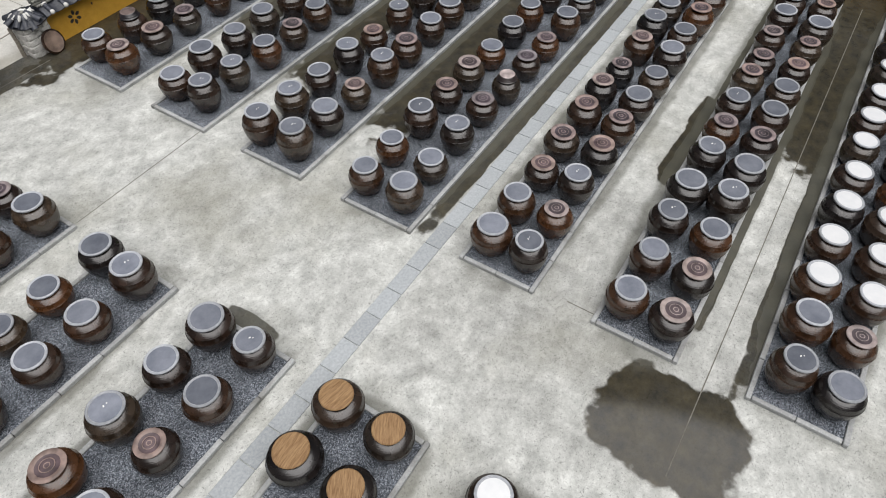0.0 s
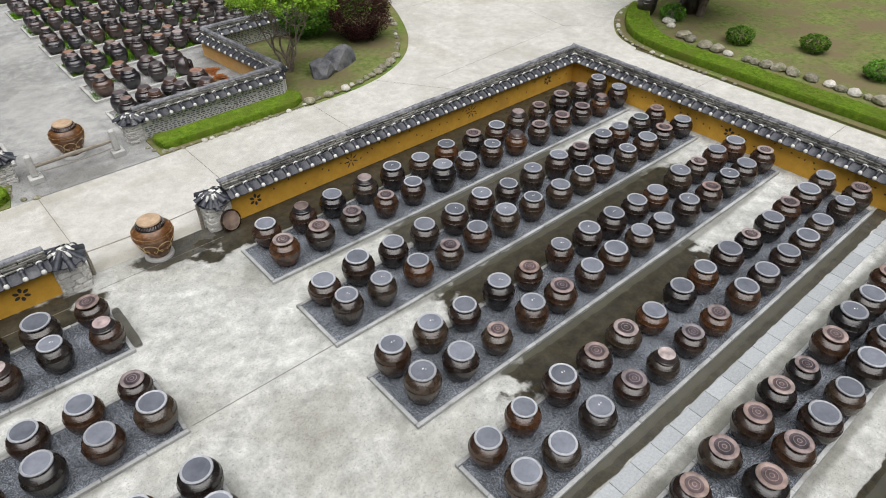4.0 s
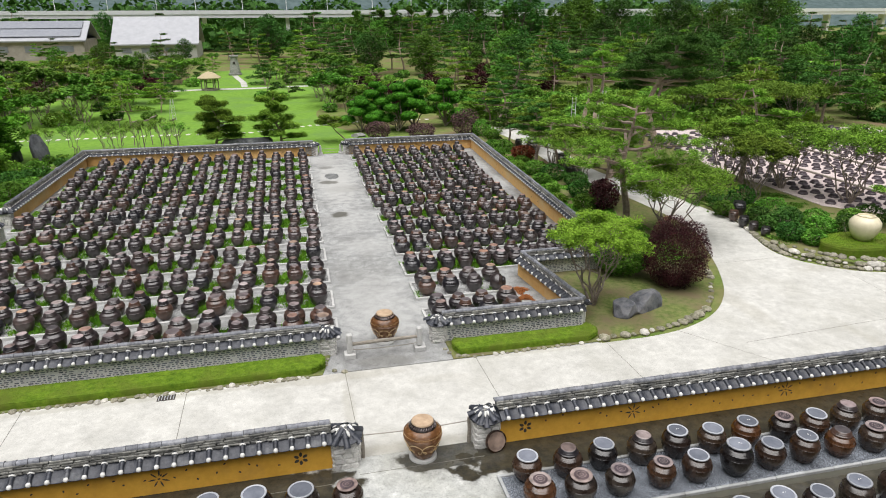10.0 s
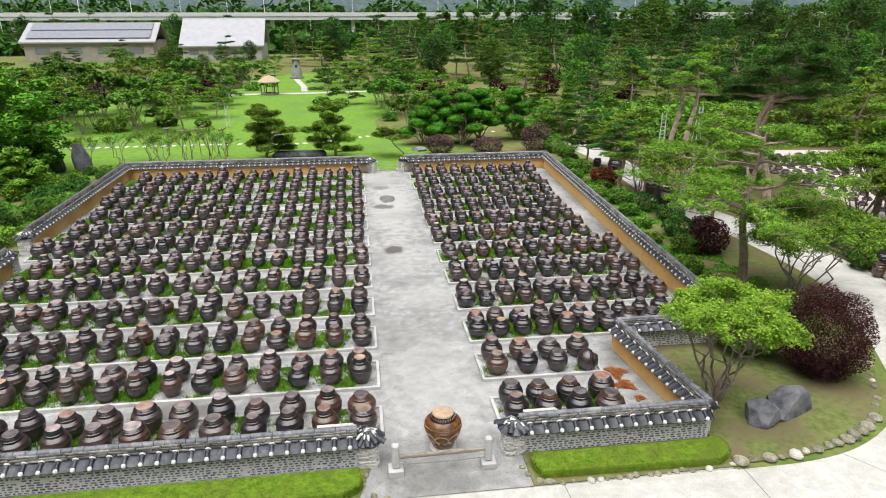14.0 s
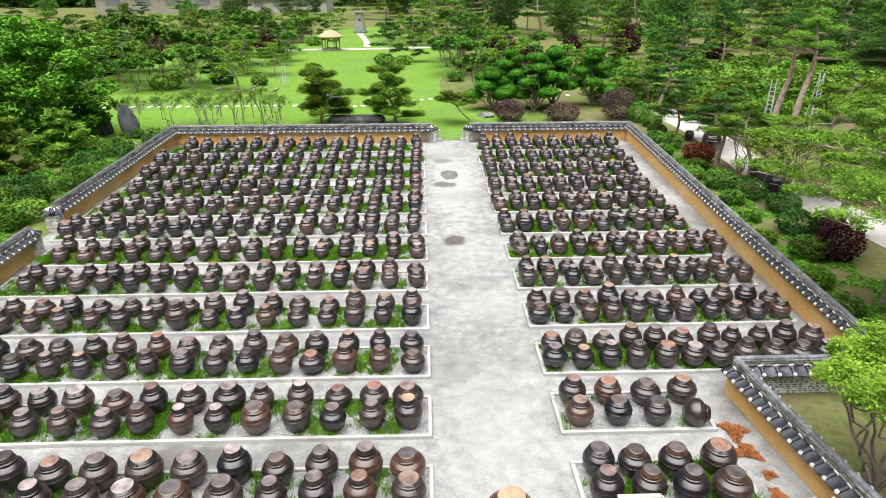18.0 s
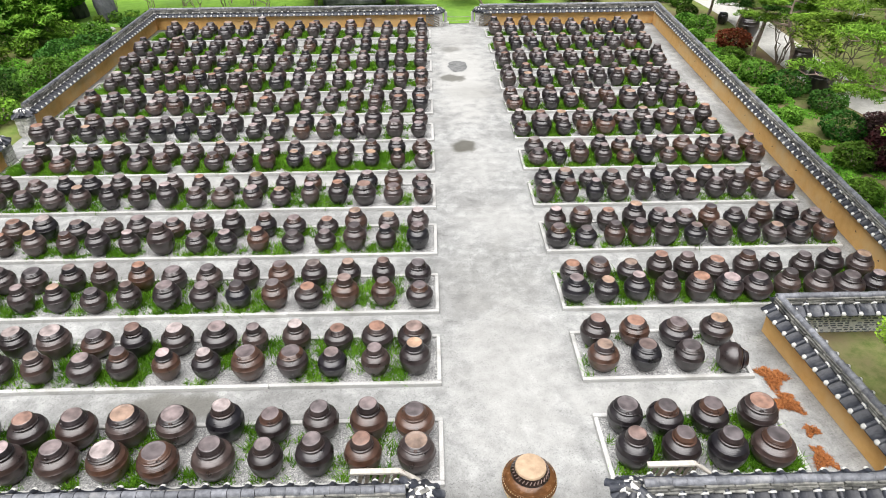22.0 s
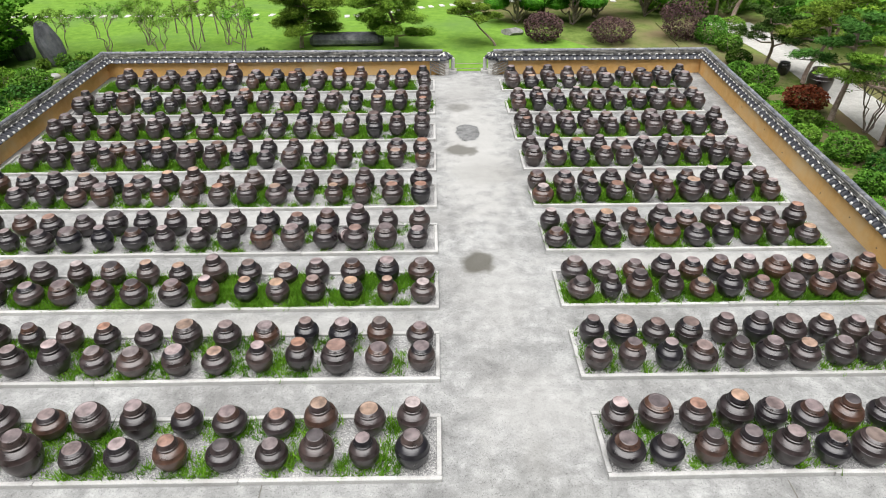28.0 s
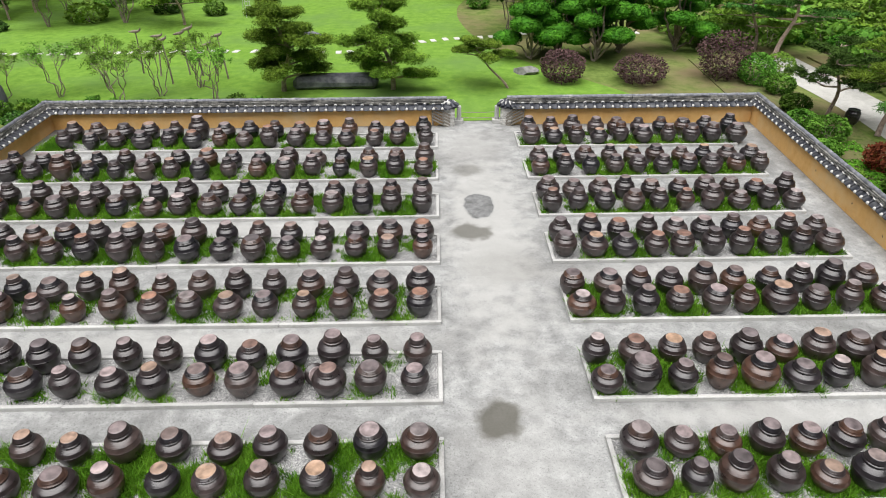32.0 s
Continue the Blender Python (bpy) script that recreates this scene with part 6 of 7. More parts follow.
def broadleaf(at, h=7.0, spread=3.2, leaf=None, seed=0, clumps=26, per=260, size=0.16, name="broadleaf_tree", label="leafy broadleaf tree with a dense rounded crown", base=0.3, bark=None, shape=0.7, group="broadleaf trees", lump=1.0):
    global rng
    rng = np.random.default_rng(seed)
    tp = []
    top = Vector((rng.normal(0, 0.05 * h), rng.normal(0, 0.05 * h), h * 0.8))
    tb, tpts = limb((0, 0, 0), top, h * 0.028, h * 0.008, 0.03 * h, 7, 7)
    tp.append(tb)
    allp = []
    for i in range(clumps):
        a, u = i * 2.4, (i + 0.5) / clumps
        zz = h * (base + (0.95 - base) * u)
        rr = spread * math.sin(math.pi * min(0.97, 0.12 + 0.86 * u)) ** shape * rng.uniform(0.45, 0.95)
        c = Vector((math.cos(a) * rr, math.sin(a) * rr, zz + rng.normal(0, 0.05 * h)))
        o = tpts[min(7, max(1, int(u * 6)))]
        tb, _ = limb(o, c, h * 0.007, h * 0.002, 0.03 * h, 4, 5)
        tp.append(tb)
        r = spread * rng.uniform(0.24, 0.42) * lump
        allp.append(ball_points(per, c, (r, r, r * (0.72 if lump == 1.0 else 0.5)), 0.45))
    crown = leaf_quads("crown", np.concatenate(allp), size, leaf or M_LEAF, 0.6, 0.6, tri=group in ("woodland trees", "poplars"))
    return tree(name, label, at, tp, bark or M_BARK2, [crown], group)


def vase_tree(at, h=4.5, spread=2.6, leaf=None, seed=0, stems=8, per=150, size=0.09, name="multi_stem_tree", label="multi-stemmed small tree with a flat airy crown", group="multi-stem trees", fill=1.0):
    """Several bare stems that fork outwards to a thin umbrella of leaves."""
    global rng
    rng = np.random.default_rng(seed)
    tp, allp = [], []
    for i in range(stems):
        a = 2 * math.pi * i / stems + rng.uniform(-0.3, 0.3)
        r1 = spread * rng.uniform(0.25, 0.6)
        m = Vector((math.cos(a) * r1, math.sin(a) * r1, h * rng.uniform(0.5, 0.62)))
        tb, pts = limb((math.cos(a) * 0.1, math.sin(a) * 0.1, 0), m, h * 0.012, h * 0.007, 0.04 * h, 5, 6)
        tp.append(tb)
        for j in range(5):
            b = a + rng.uniform(-0.9, 0.9)
            r2 = spread * rng.uniform(0.4, 0.9)
            e = Vector((math.cos(b) * r2, math.sin(b) * r2, h * (1.0 - 0.22 * (r2 / spread) ** 2) * rng.uniform(0.84, 0.97)))
            tb, q = limb(m, e, h * 0.005, h * 0.0025, 0.03 * h, 4, 5)
            tp.append(tb)
            for g in range(4):
                u = e + Vector((rng.normal(0, 0.13 * spread), rng.normal(0, 0.13 * spread), rng.uniform(-0.02, 0.09) * h))
                tb, w = limb(q[2 + g % 3], u, h * 0.003, h * 0.0012, 0.015 * h, 1 if group == "garden trees" else 3, 3)
                tp.append(tb)
                r = spread * rng.uniform(0.11, 0.19)
                allp.append(ball_points(int(per * fill * 0.55), u, (r, r, r * 0.7), 0.05))
    crown = leaf_quads("crown", np.concatenate(allp), size, leaf or M_LEAF2, 0.7, 0.5)
    return tree(name, label, at, tp, M_BARK2, [crown], group)


def cloud_tree(at, h=5.5, spread=2.6, seed=0, n=9):
    """A pruned tree of rounded leaf cushions on bent stems."""
    global rng
    rng = np.random.default_rng(seed)
    tp = []
    t = thing("cloud_pruned_tree", None, "cloud-pruned evergreen with rounded bright green cushions", "tree", "cloud-pruned trees", at=at)
    for i in range(n):
        a = i * 2.4 + seed
        u = (i + 0.5) / n
        rr = spread * (1 - 0.8 * u) * rng.uniform(0.7, 1.0) if u < 0.9 else 0.1
        c = Vector((math.cos(a) * rr, math.sin(a) * rr, h * (0.24 + 0.72 * u)))
        tb, _ = limb((0, 0, h * 0.1 * u), c, h * 0.016, h * 0.008, 0.03 * h, 6, 6)
        tp.append(tb)
        r = spread * rng.uniform(0.40, 0.56) * (1.1 - 0.2 * u)
        p = ball_points(1100, c, (r, r, r * 0.52), 0.9)
        p = p[p[:, 2] > c.z - r * 0.3]
        part("cushion", leaf_quads("cushion", p, 0.075, M_CLOUD, 0.5, 0.6), t)
        bm = bmesh.new()
        bmesh.ops.create_icosphere(bm, subdivisions=2, radius=1)
        bmesh.ops.scale(bm, vec=(r * 0.93, r * 0.93, r * 0.47), verts=bm.verts)
        bmesh.ops.translate(bm, vec=c, verts=bm.verts)
        me = bpy.data.meshes.new("cushion_core")
        bm.to_mesh(me)
        bm.free()
        me.materials.append(M_CLOUD)
        part("cushion_core", me, t)
    part("trunk", joined("trunk", tp, M_BARK2), t)
    return t


def shrub(at, r=0.6, hgt=0.9, leaf=None, seed=0, n=1100, size=0.06, label="rounded leafy green garden shrub", shell=0.75, name="shrub", group="shrubs"):
    global rng
    rng = np.random.default_rng(seed)
    s = thing(name, None, label, "shrub", group, at=at)
    tp = [limb((0, 0, 0), (math.cos(a) * r * 0.5, math.sin(a) * r * 0.5, hgt * 0.7), 0.025, 0.008, 0.03, 4, 5)[0] for a in (0.3, 1.6, 2.9, 4.2, 5.5)]
    part("stem", joined("stem", tp, M_BARK2), s)
    p = ball_points(n, (0, 0, hgt * 0.5), (r, r, hgt * 0.55), shell)
    bump = np.array([1 + 0.16 * noise.noise(Vector(q) * 2.2 / r + Vector((seed, 0, 0))) for q in p])[:, None]
    p = (p - (0, 0, hgt * 0.5)) * bump + (0, 0, hgt * 0.5)
    p = p[p[:, 2] > 0.02]
    part("foliage", leaf_quads("foliage", p, size, leaf or M_LEAF, 0.3, 0.6), s)
    return s


# named trees round the yards
red_pine(pose(18.9, 10.4, 0.05), 8.7, 6.2, M_PINE2, 24, 16, 110, 0.11, 0.52, tuft=0.37, label="tall red pine with a bent trunk and airy needle tufts", flat=0.6)
vase_tree(pose(11.95, 0.35, 0.05), 4.4, 2.15, M_FRESH, 4, 10, 290, 0.05, label="small umbrella tree with fresh yellow-green leaves", fill=0.9)
shrub(pose(16.95, 1.7, 0.05), 1.62, 3.4, M_RED, 5, 30000, 0.036, "dark red weeping maple shaped like a dome", 0.5, "weeping_maple", "maples")
shrub(pose(15.2, 3.9, 0.05), 1.5, 2.0, M_LEAF, 6, 3500, 0.09, "broad leafy green shrub below the pine", 0.5)
vase_tree(pose(20.6, 8.4, 0.05), 4.6, 3.3, M_PINE2, 14, 10, 230, 0.065, label="multi-stemmed spreading pine with a dense flat crown")
thing("garden_rock", boulder_mesh("garden_rock", 3, M_ROCK, (2.6, 1.5, 1.5)), "long dark grey boulder lying on the turf", "boulder", "boulders", at=pose(14.1, -0.45, 0.02, 0, 0, 24))
thing("garden_rock", boulder_mesh("garden_rock", 5, M_ROCK, (1.5, 1.2, 1.4)), "dark grey boulder with a pale split face", "boulder", "boulders", at=pose(12.95, -0.95, 0.02, 0, 0, -15))
for x, y, s, k in ((-24.6, 42.3, 1.0, 1), (-27.3, 43.6, 0.8, 2)):
    thing("standing_stone", stone_mesh("standing_stone", k, M_ROCK, 1.7, 3), "tall dark rounded standing stone on the grass", "standing stone", "standing stones", at=pose(x, y, 0, 0, -8, 30 * k) @ Matrix.Diagonal((1.5 * s, 1.15 * s, 2.3 * s, 1)))

# north side: pines, cloud trees, shrubs
red_pine(pose(-9.3, 45.8, 0), 5.5, 2.7, M_PINE2, 31, 20, 150, 0.12, 0.16, tuft=0.46, flat=0.6, label="layered garden pine on the lawn behind the wall")
red_pine(pose(-2.65, 45.9, 0), 5.6, 2.7, M_PINE2, 32, 20, 150, 0.12, 0.16, tuft=0.46, flat=0.6, label="layered garden pine on the lawn behind the wall")
red_pine(pose(4.35, 45.9, 0), 3.0, 2.1, M_PINE2, 33, 8, 80, 0.12, 0.6, -0.85, 0.34, "small pine leaning far over the lawn")
for x, y, h, s in ((8.6, 53.4, 5.8, 2), (11.0, 51.8, 5.6, 3), (13.2, 54.0, 5.8, 4), (17.2, 54.2, 5.8, 6), (6.6, 52.4, 4.2, 7)):
    cloud_tree(pose(x, y, 0), h, 2.05, s, 9)
shrub(pose(7.9, 47.2, 0), 1.4, 1.9, M_RED3, 41, 2600, 0.08, "rounded dark red shrub", 0.6, group="red shrubs")
shrub(pose(12.7, 46.9, 0), 1.65, 1.6, M_RED3, 42, 2600, 0.08, "rounded dark red shrub", 0.6, group="red shrubs")
shrub(pose(18.0, 47.4, 0), 1.7, 2.9, M_RED3, 43, 3200, 0.08, "dark red maple shrub with a loose crown", 0.4, group="red shrubs")
shrub(pose(19.6, 46.2, 0), 1.1, 1.8, M_LEAF, 44, 2200, 0.08)
for i, (x, y, r, l) in enumerate(((19.2, 36.8, 1.0, 0), (18.0, 34.6, 0.7, 1), (18.6, 38.4, 0.8, 0), (18.8, 26.6, 1.0, 0), (17.9, 28.6, 0.7, 1), (19.6, 24.4, 1.1, 2), (18.2, 23.4, 0.7, 0), (20.5, 21.9, 0.95, 2), (19.5, 18.6, 1.05, 2), (18.0, 20.6, 0.6, 1), (18.4, 15.5, 0.9, 0), (17.2, 17.4, 0.6, 1), (17.0, 12.4, 0.8, 1), (16.6, 9.6, 0.8, 0), (18.0, 7.4, 0.8, 1), (18.9, 30.4, 0.7, 0), (17.6, 31.8, 0.55, 1), (21.5, 47.6, 1.2, 1), (20.2, 44.2, 0.9, 0), (19.6, 41.0, 0.8, 0), (26.6, 56.2, 0.9, 3), (24.2, 58.6, 0.8, 3), (28.8, 53.4, 1.0, 3))):
    shrub(pose(x, y, 0.05), r, r * 1.15, (M_LEAF, M_LEAF2, M_DLEAF, M_CLOUD)[l], 60 + i, 1500, 0.08, ("rounded leafy green garden shrub", "bright yellow-green leafy shrub", "dark green clipped shrub", "clipped green ball shrub")[l])
for i, (x, y, h, s, nl, bs) in enumerate(((20.62, 31.3, 5.6, 2.6, 12, 0.5), (21.4, 28.1, 5.2, 2.6, 11, 0.5), (24.5, 23.8, 7.4, 3.9, 14, 0.42), (20.7, 39.7, 4.2, 2.5, 12, 0.4), (22.0, 37.2, 4.8, 2.8, 12, 0.5), (21.0, 17.0, 5.4, 2.9, 12, 0.4), (30.0, 42.0, 10.0, 3.4, 12, 0.68), (29.5, 38.0, 10.4, 3.3, 12, 0.66), (27.2, 44.0, 4.6, 2.6, 12, 0.4), (23.5, 52.0, 6.0, 3.4, 13, 0.4))):
    red_pine(pose(x, y, 0.05), h, s, M_PINE2 if i % 3 else M_PINE, 440 + i, nl - 3, 70, 0.13, bs, tuft=0.055 * h + 0.05)
red_pine(pose(30.4, 26.3, 0.05), 12.0, 4.6, M_PINE, 471, 14, 120, 0.13, 0.66, tuft=0.62, flat=0.55, label="tall pine with a dense dark flat-topped crown")
red_pine(pose(30.8, 30.5, 0.05), 9.4, 3.6, M_PINE, 472, 9, 110, 0.13, 0.72, lean=0.12, tuft=0.58, flat=0.55, label="leaning pine with a dense dark crown")
shrub(pose(19.9, 32.9, 0.05), 1.15, 1.25, M_RED2, 45, 2200, 0.08, "low shrub with rusty red leaves", 0.5, group="red shrubs")
shrub(pose(20.9, 18.2, 0.05), 0.9, 1.3, M_RED3, 452, 2000, 0.09, "dark red shrub beside the path", 0.4, group="red shrubs")
shrub(pose(19.7, 15.2, 0.05), 1.1, 2.1, M_RED, 453, 1800, 0.09, "dark red maple under the tall pine", 0.4, group="red shrubs")
vase_tree(pose(21.8, 23.9, 0.05), 4.2, 2.6, M_PINE2, 450, 8, 90, 0.10, fill=0.6)
vase_tree(pose(21.56, 29.7, 0.05), 3.4, 1.5, M_LEAF, 451, 7, 40, 0.08, label="bare-stemmed shrub tree with few leaves", fill=0.3)
# thin young trees behind the west part of the back wall
for i, x in enumerate((-25, -22.5, -20.3, -18.2, -16.5, -14.6, -12.8)):
    vase_tree(pose(x, 43.5 + (i % 3) * 1.6, 0), 3.2, 1.5, M_LEAF2, 100 + i, 4, 60, 0.06, label="young thin-stemmed tree with sparse fresh leaves", group="young trees", fill=0.9)
# low green clumps along the foot of the back wall
for i in range(22):
    shrub(pose(-25 + i * 0.78 + (i % 3) * 0.2, 41.2 + (i * 7 % 5) * 0.35, 0), 0.45 + 0.12 * (i % 3), 0.7 + 0.15 * (i % 2), M_LEAF2 if i % 3 == 0 else M_LEAF, 330 + i, 420, 0.09, "low bright green clump behind the back wall", 0.3, group="low clumps")
# west side wood
for i, (x, y, h, s) in enumerate(((-30.5, 41.5, 9.2, 5.4), (-36, 36, 8.6, 5.0), (-29, 31, 4.5, 2.6), (-27, 36, 3.6, 2.2), (-34, 26, 7.5, 4.2), (-28, 23, 5.0, 3.0), (-27, 12, 5.5, 3.0), (-33, 8, 7.0, 4.0))):
    if i in (2, 3, 5):
        pine(pose(x, y, 0), h, s, M_PINE2, 120 + i, 15, 130, 0.22, base=0.15)
    else:
        broadleaf(pose(x, y, 0), h, s, M_DLEAF if i > 1 else M_VIVID, 120 + i, 80, 300 if i < 2 else 110, 0.17 if i < 2 else 0.22, base=0.06, lump=0.62)
for i in range(26):
    shrub(pose(-22.3 - (i * 5 % 7) * 1.1, 40 - i * 1.25, 0), 0.7 + 0.18 * (i % 4), 0.8 + 0.2 * (i % 3), (M_DLEAF, M_LEAF, M_PINE2)[i % 3], 360 + i, 800, 0.09, "dense green shrub along the outer wall", 0.4, group="wall shrubs")
for i, (x, y, s) in enumerate(((-22.6, 40.6, 0.9), (-23.6, 39.4, 0.7), (-22.2, 38.6, 0.8), (-25.6, 40.8, 0.6), (-23.2, 41.6, 0.6))):
    thing("garden_rock", stone_mesh("garden_rock", 20 + i, M_STONE, 0.6, 3), "low grey rock on the turf outside the wall", "boulder", "boulders", at=pose(x, y, 0, 0, 0, 40 * i) @ Matrix.Diagonal((1.4 * s, s, s, 1)))
for i, (x, y) in enumerate(((-23.5, 37), (-24, 33), (-23, 29), (-23.8, 25), (-23, 21), (-26, 27), (-25, 19), (-22.5, 14), (-23, 9))):
    shrub(pose(x, y, 0), 1.1, 1.2, M_DLEAF if i % 2 else M_LEAF, 140 + i, 1600, 0.09)

# east garden round the white pot
thing("white_pot", lathe("white_pot", [(0.42, 0), (0.5, 0.05), (0.78, 0.5), (0.92, 0.95), (0.9, 1.25), (0.7, 1.52), (0.5, 1.6), (0.52, 1.66), (0.44, 1.66), (0.40, 1.55)], [M_CREAM], 32), "large cream glazed pot on a grassy mound", "pot", at=pose(30.4, 3.9, 0.66) @ Matrix.Diagonal((0.9, 0.9, 0.88, 1)))
mound = blob(30.2, 3.8, 2.5, 1.5, 4, 0.05)
hedge("mound_hedge", mound, 0.55, "low oval trimmed hedge under the cream pot", 0.12)
for i, (x, y, r, l) in enumerate(((32.9, 3.1, 0.95, 0), (35.6, 3.1, 1.05, 2), (28.3, 5.2, 0.7, 0), (27.6, 6.3, 0.8, 2), (27.4, 8.2, 0.7, 2), (28.5, 8.0, 0.9, 2), (36.8, 5.0, 0.6, 0), (31.5, 6.0, 1.0, 2), (38.4, 6.2, 0.9, 2), (29.6, 10.6, 1.0, 0), (27.8, 13.2, 1.1, 2), (33, 7.4, 0.9, 0), (28.0, 9.6, 0.8, 2), (26.9, 11.8, 0.7, 0), (33.8, 3.6, 0.6, 0), (36.0, 3.9, 0.8, 2), (38.0, 4.6, 0.8, 0), (39.6, 4.7, 0.7, 2), (30.0, 6.6, 0.9, 0), (34.6, 7.6, 1.0, 2), (36.4, 6.2, 0.9, 0), (40.6, 5.4, 0.8, 0), (29.4, 8.8, 0.9, 2), (31.2, 8.4, 0.8, 0), (28.2, 15.4, 1.0, 0), (29.8, 14.0, 1.0, 2))):
    shrub(pose(x, y, 0.1), r, r * 1.3, (M_LEAF, M_LEAF2, M_DLEAF)[l], 160 + i, 1300, 0.075, "clipped round shrub in the stone-edged bed")
for i, (x, y, h, s) in enumerate(((32.2, 18.8, 5.2, 2.9), (35.6, 17.0, 5.3, 3.3), (37.4, 12.2, 5.4, 3.2), (30.8, 14.0, 4.8, 2.4), (56.0, 50.0, 4.6, 4.4), (60.5, 45.5, 4.6, 4.4), (49.5, 52.0, 4.4, 3.8))):
    vase_tree(pose(x, y, 0.1), h, s, M_LEAF2 if i > 3 else M_PINE2, 180 + i, 9, 190, 0.075 if i < 4 else 0.1)
for i, (x, y, h, s) in enumerate(((36.9, 5.8, 4.6, 2.8), (42.0, 3.2, 5.4, 3.6), (33.6, 19.2, 8.0, 3.6), (44, 8, 6.5, 4.0))):
    red_pine(pose(x, y, 0.1), h, s, M_PINE2, 190 + i, 10, 90, 0.13, 0.42, tuft=0.42)
broadleaf(pose(33.2, -8.0, 0.1), 9.0, 3.4, M_VIVID, 200, 70, 900, 0.11, label="dense bright green broadleaf tree in the turf bed", base=0.3)
for i, (x, y) in enumerate(((34.5, -4.3), (34.9, -4.8), (35.6, -5.2))):
    p = thing("stone_lantern_post", None, "slim grey stone pillar with a capital", "pillar", "stone pillars", at=pose(x, y, 0.1))
    part("shaft", lathe("shaft", [(0.2, 0), (0.2, 0.1), (0.14, 0.14), (0.12, 1.5), (0.14, 1.55)], [M_KERB], 14), p)
    part("capital", lathe("capital", [(0.14, 1.55), (0.26, 1.66), (0.28, 1.74), (0.1, 1.8), (0.12, 1.9), (0.02, 2.0)], [M_KERB], 14), p)
for i, (x, y, s) in enumerate(((31.1, -5.85, 1.35), (33.2, -7.3, 1.25), (34.0, -6.9, 1.1), (21.8, 35.2, 1.7), (21.95, 28.0, 1.55), (21.3, 24.4, 1.75), (21.5, 38.8, 0.9), (26.6, 9.3, 0.8), (26.5, 8.2, 0.75), (26.6, 7.2, 0.7), (26.8, 10.6, 0.8), (27.9, 11.6, 1.1), (38.2, 2.9, 1.35))):
    thing("planter_jar", jar_body("jar_body", 0.85, 0.4, 0.27, 0.30, M_GLAZE2), "open dark earthenware jar used as a planter", "jar", "planter jars", at=pose(x, y, 0.1) @ Matrix.Diagonal((s, s, s, 1)))
for i, (x, y) in enumerate(((31.5, -7.3), (34.6, -6.8), (31.2, -11.5), (33.0, -14.5), (32.0, -18.0), (34.5, -20.5))):
    shrub(pose(x, y, 0.1), 0.7, 0.8, M_LEAF, 210 + i, 1400, 0.06)

# east field of sunken jars: only the lids show above the crushed stone
field = thing("jar_field", sheet("jar_field", [(35, 12), (41, 5.5), (62, 8), (66, 40), (40, 44), (35, 26)], 0.16, M_BED, 0.1), "bed of pinkish crushed stone around sunken jars", "stone bed", kind="structure")
lid = lathe("sunken_lid", [(0.40, 0), (0.42, 0.04), (0.37, 0.09), (0.29, 0.12), (0.28, 0.17), (0.02, 0.18)], [M_LIDMID], 12)
lv, lf = [], []
for i in range(26):
    for j in range(26):
        x, y = 36 + i * 1.15 + (j % 2) * 0.3, 7 + j * 1.35
        if y < 12 - (x - 35) * 1.05 or y < 5.6 + (x - 41) * 0.12 or x > 64 or i % 6 == 5:
            continue
        m = pose(x + rj.uniform(-0.1, 0.1), y + rj.uniform(-0.1, 0.1), 0.15) @ Matrix.Diagonal((0.9, 0.9, 1.5, 1))
        o = len(lv)
        lv += [m @ v.co for v in lid.vertices]
        lf += [tuple(q + o for q in p.vertices) for p in lid.polygons]
thing("sunken_jar_lids", mesh_of("sunken_jar_lids", lv, lf, M_LIDMID, True), "rows of dull brown lids of jars sunk in crushed stone", "jar lids", kind="stuff")
for i in range(4):
    thing("field_kerb", box("field_kerb", 0.2, 30, 0.2, M_WOOD, 0.02), "timber edging between the rows of sunken jars", "edging", "field edgings", at=pose(41.7 + i * 6.9, 24, 0.1))

# lawn things
stones_way = smooth_line([(-42, 56.4), (-33.6, 55.4), (-25.2, 55.4), (-14.7, 55.5), (-8.3, 54.8), (-5.2, 55.4), (-0.2, 58.2), (4.4, 59.2), (9, 60.5), (16, 60)], 0.92)
STEP = [box("stepping_stone", 0.42, 0.78, 0.06, M_STEP, 0.03, jitter=0.03, seed=i) for i in range(3)]
step_path = thing("stepping_stones", None, "curved line of pale stepping stones across the lawn", "stepping stones", kind="structure")
for i, p in enumerate(stones_way):
    q = stones_way[min(i + 1, len(stones_way) - 1)]
    part("stepping_stone", STEP[i % 3], step_path, "", pose(p[0], p[1], 0.01, 0, 0, math.degrees(math.atan2(q[1] - p[1], q[0] - p[0])) + rj.uniform(-8, 8)))
thing("stone_bench", box("stone_bench", 5.2, 1.3, 0.85, M_ROCK, 0.28, jitter=0.1, seed=9), "long low dark stone slab on the lawn", "stone slab", at=pose(-6.2, 46.5, -0.03, 0, 0, -1))
for i, (x, y, a, b) in enumerate(((-10.4, 60.0, 2.8, 1.2), (5.8, 49.0, 1.9, 1.3))):
    thing("garden_rock", boulder_mesh("garden_rock", 40 + i, M_ROCK if i == 0 else M_STONE, (a, b, 0.8)), "flat grey rock lying on the lawn", "boulder", "boulders", at=pose(x, y, 0, 0, 0, -12))

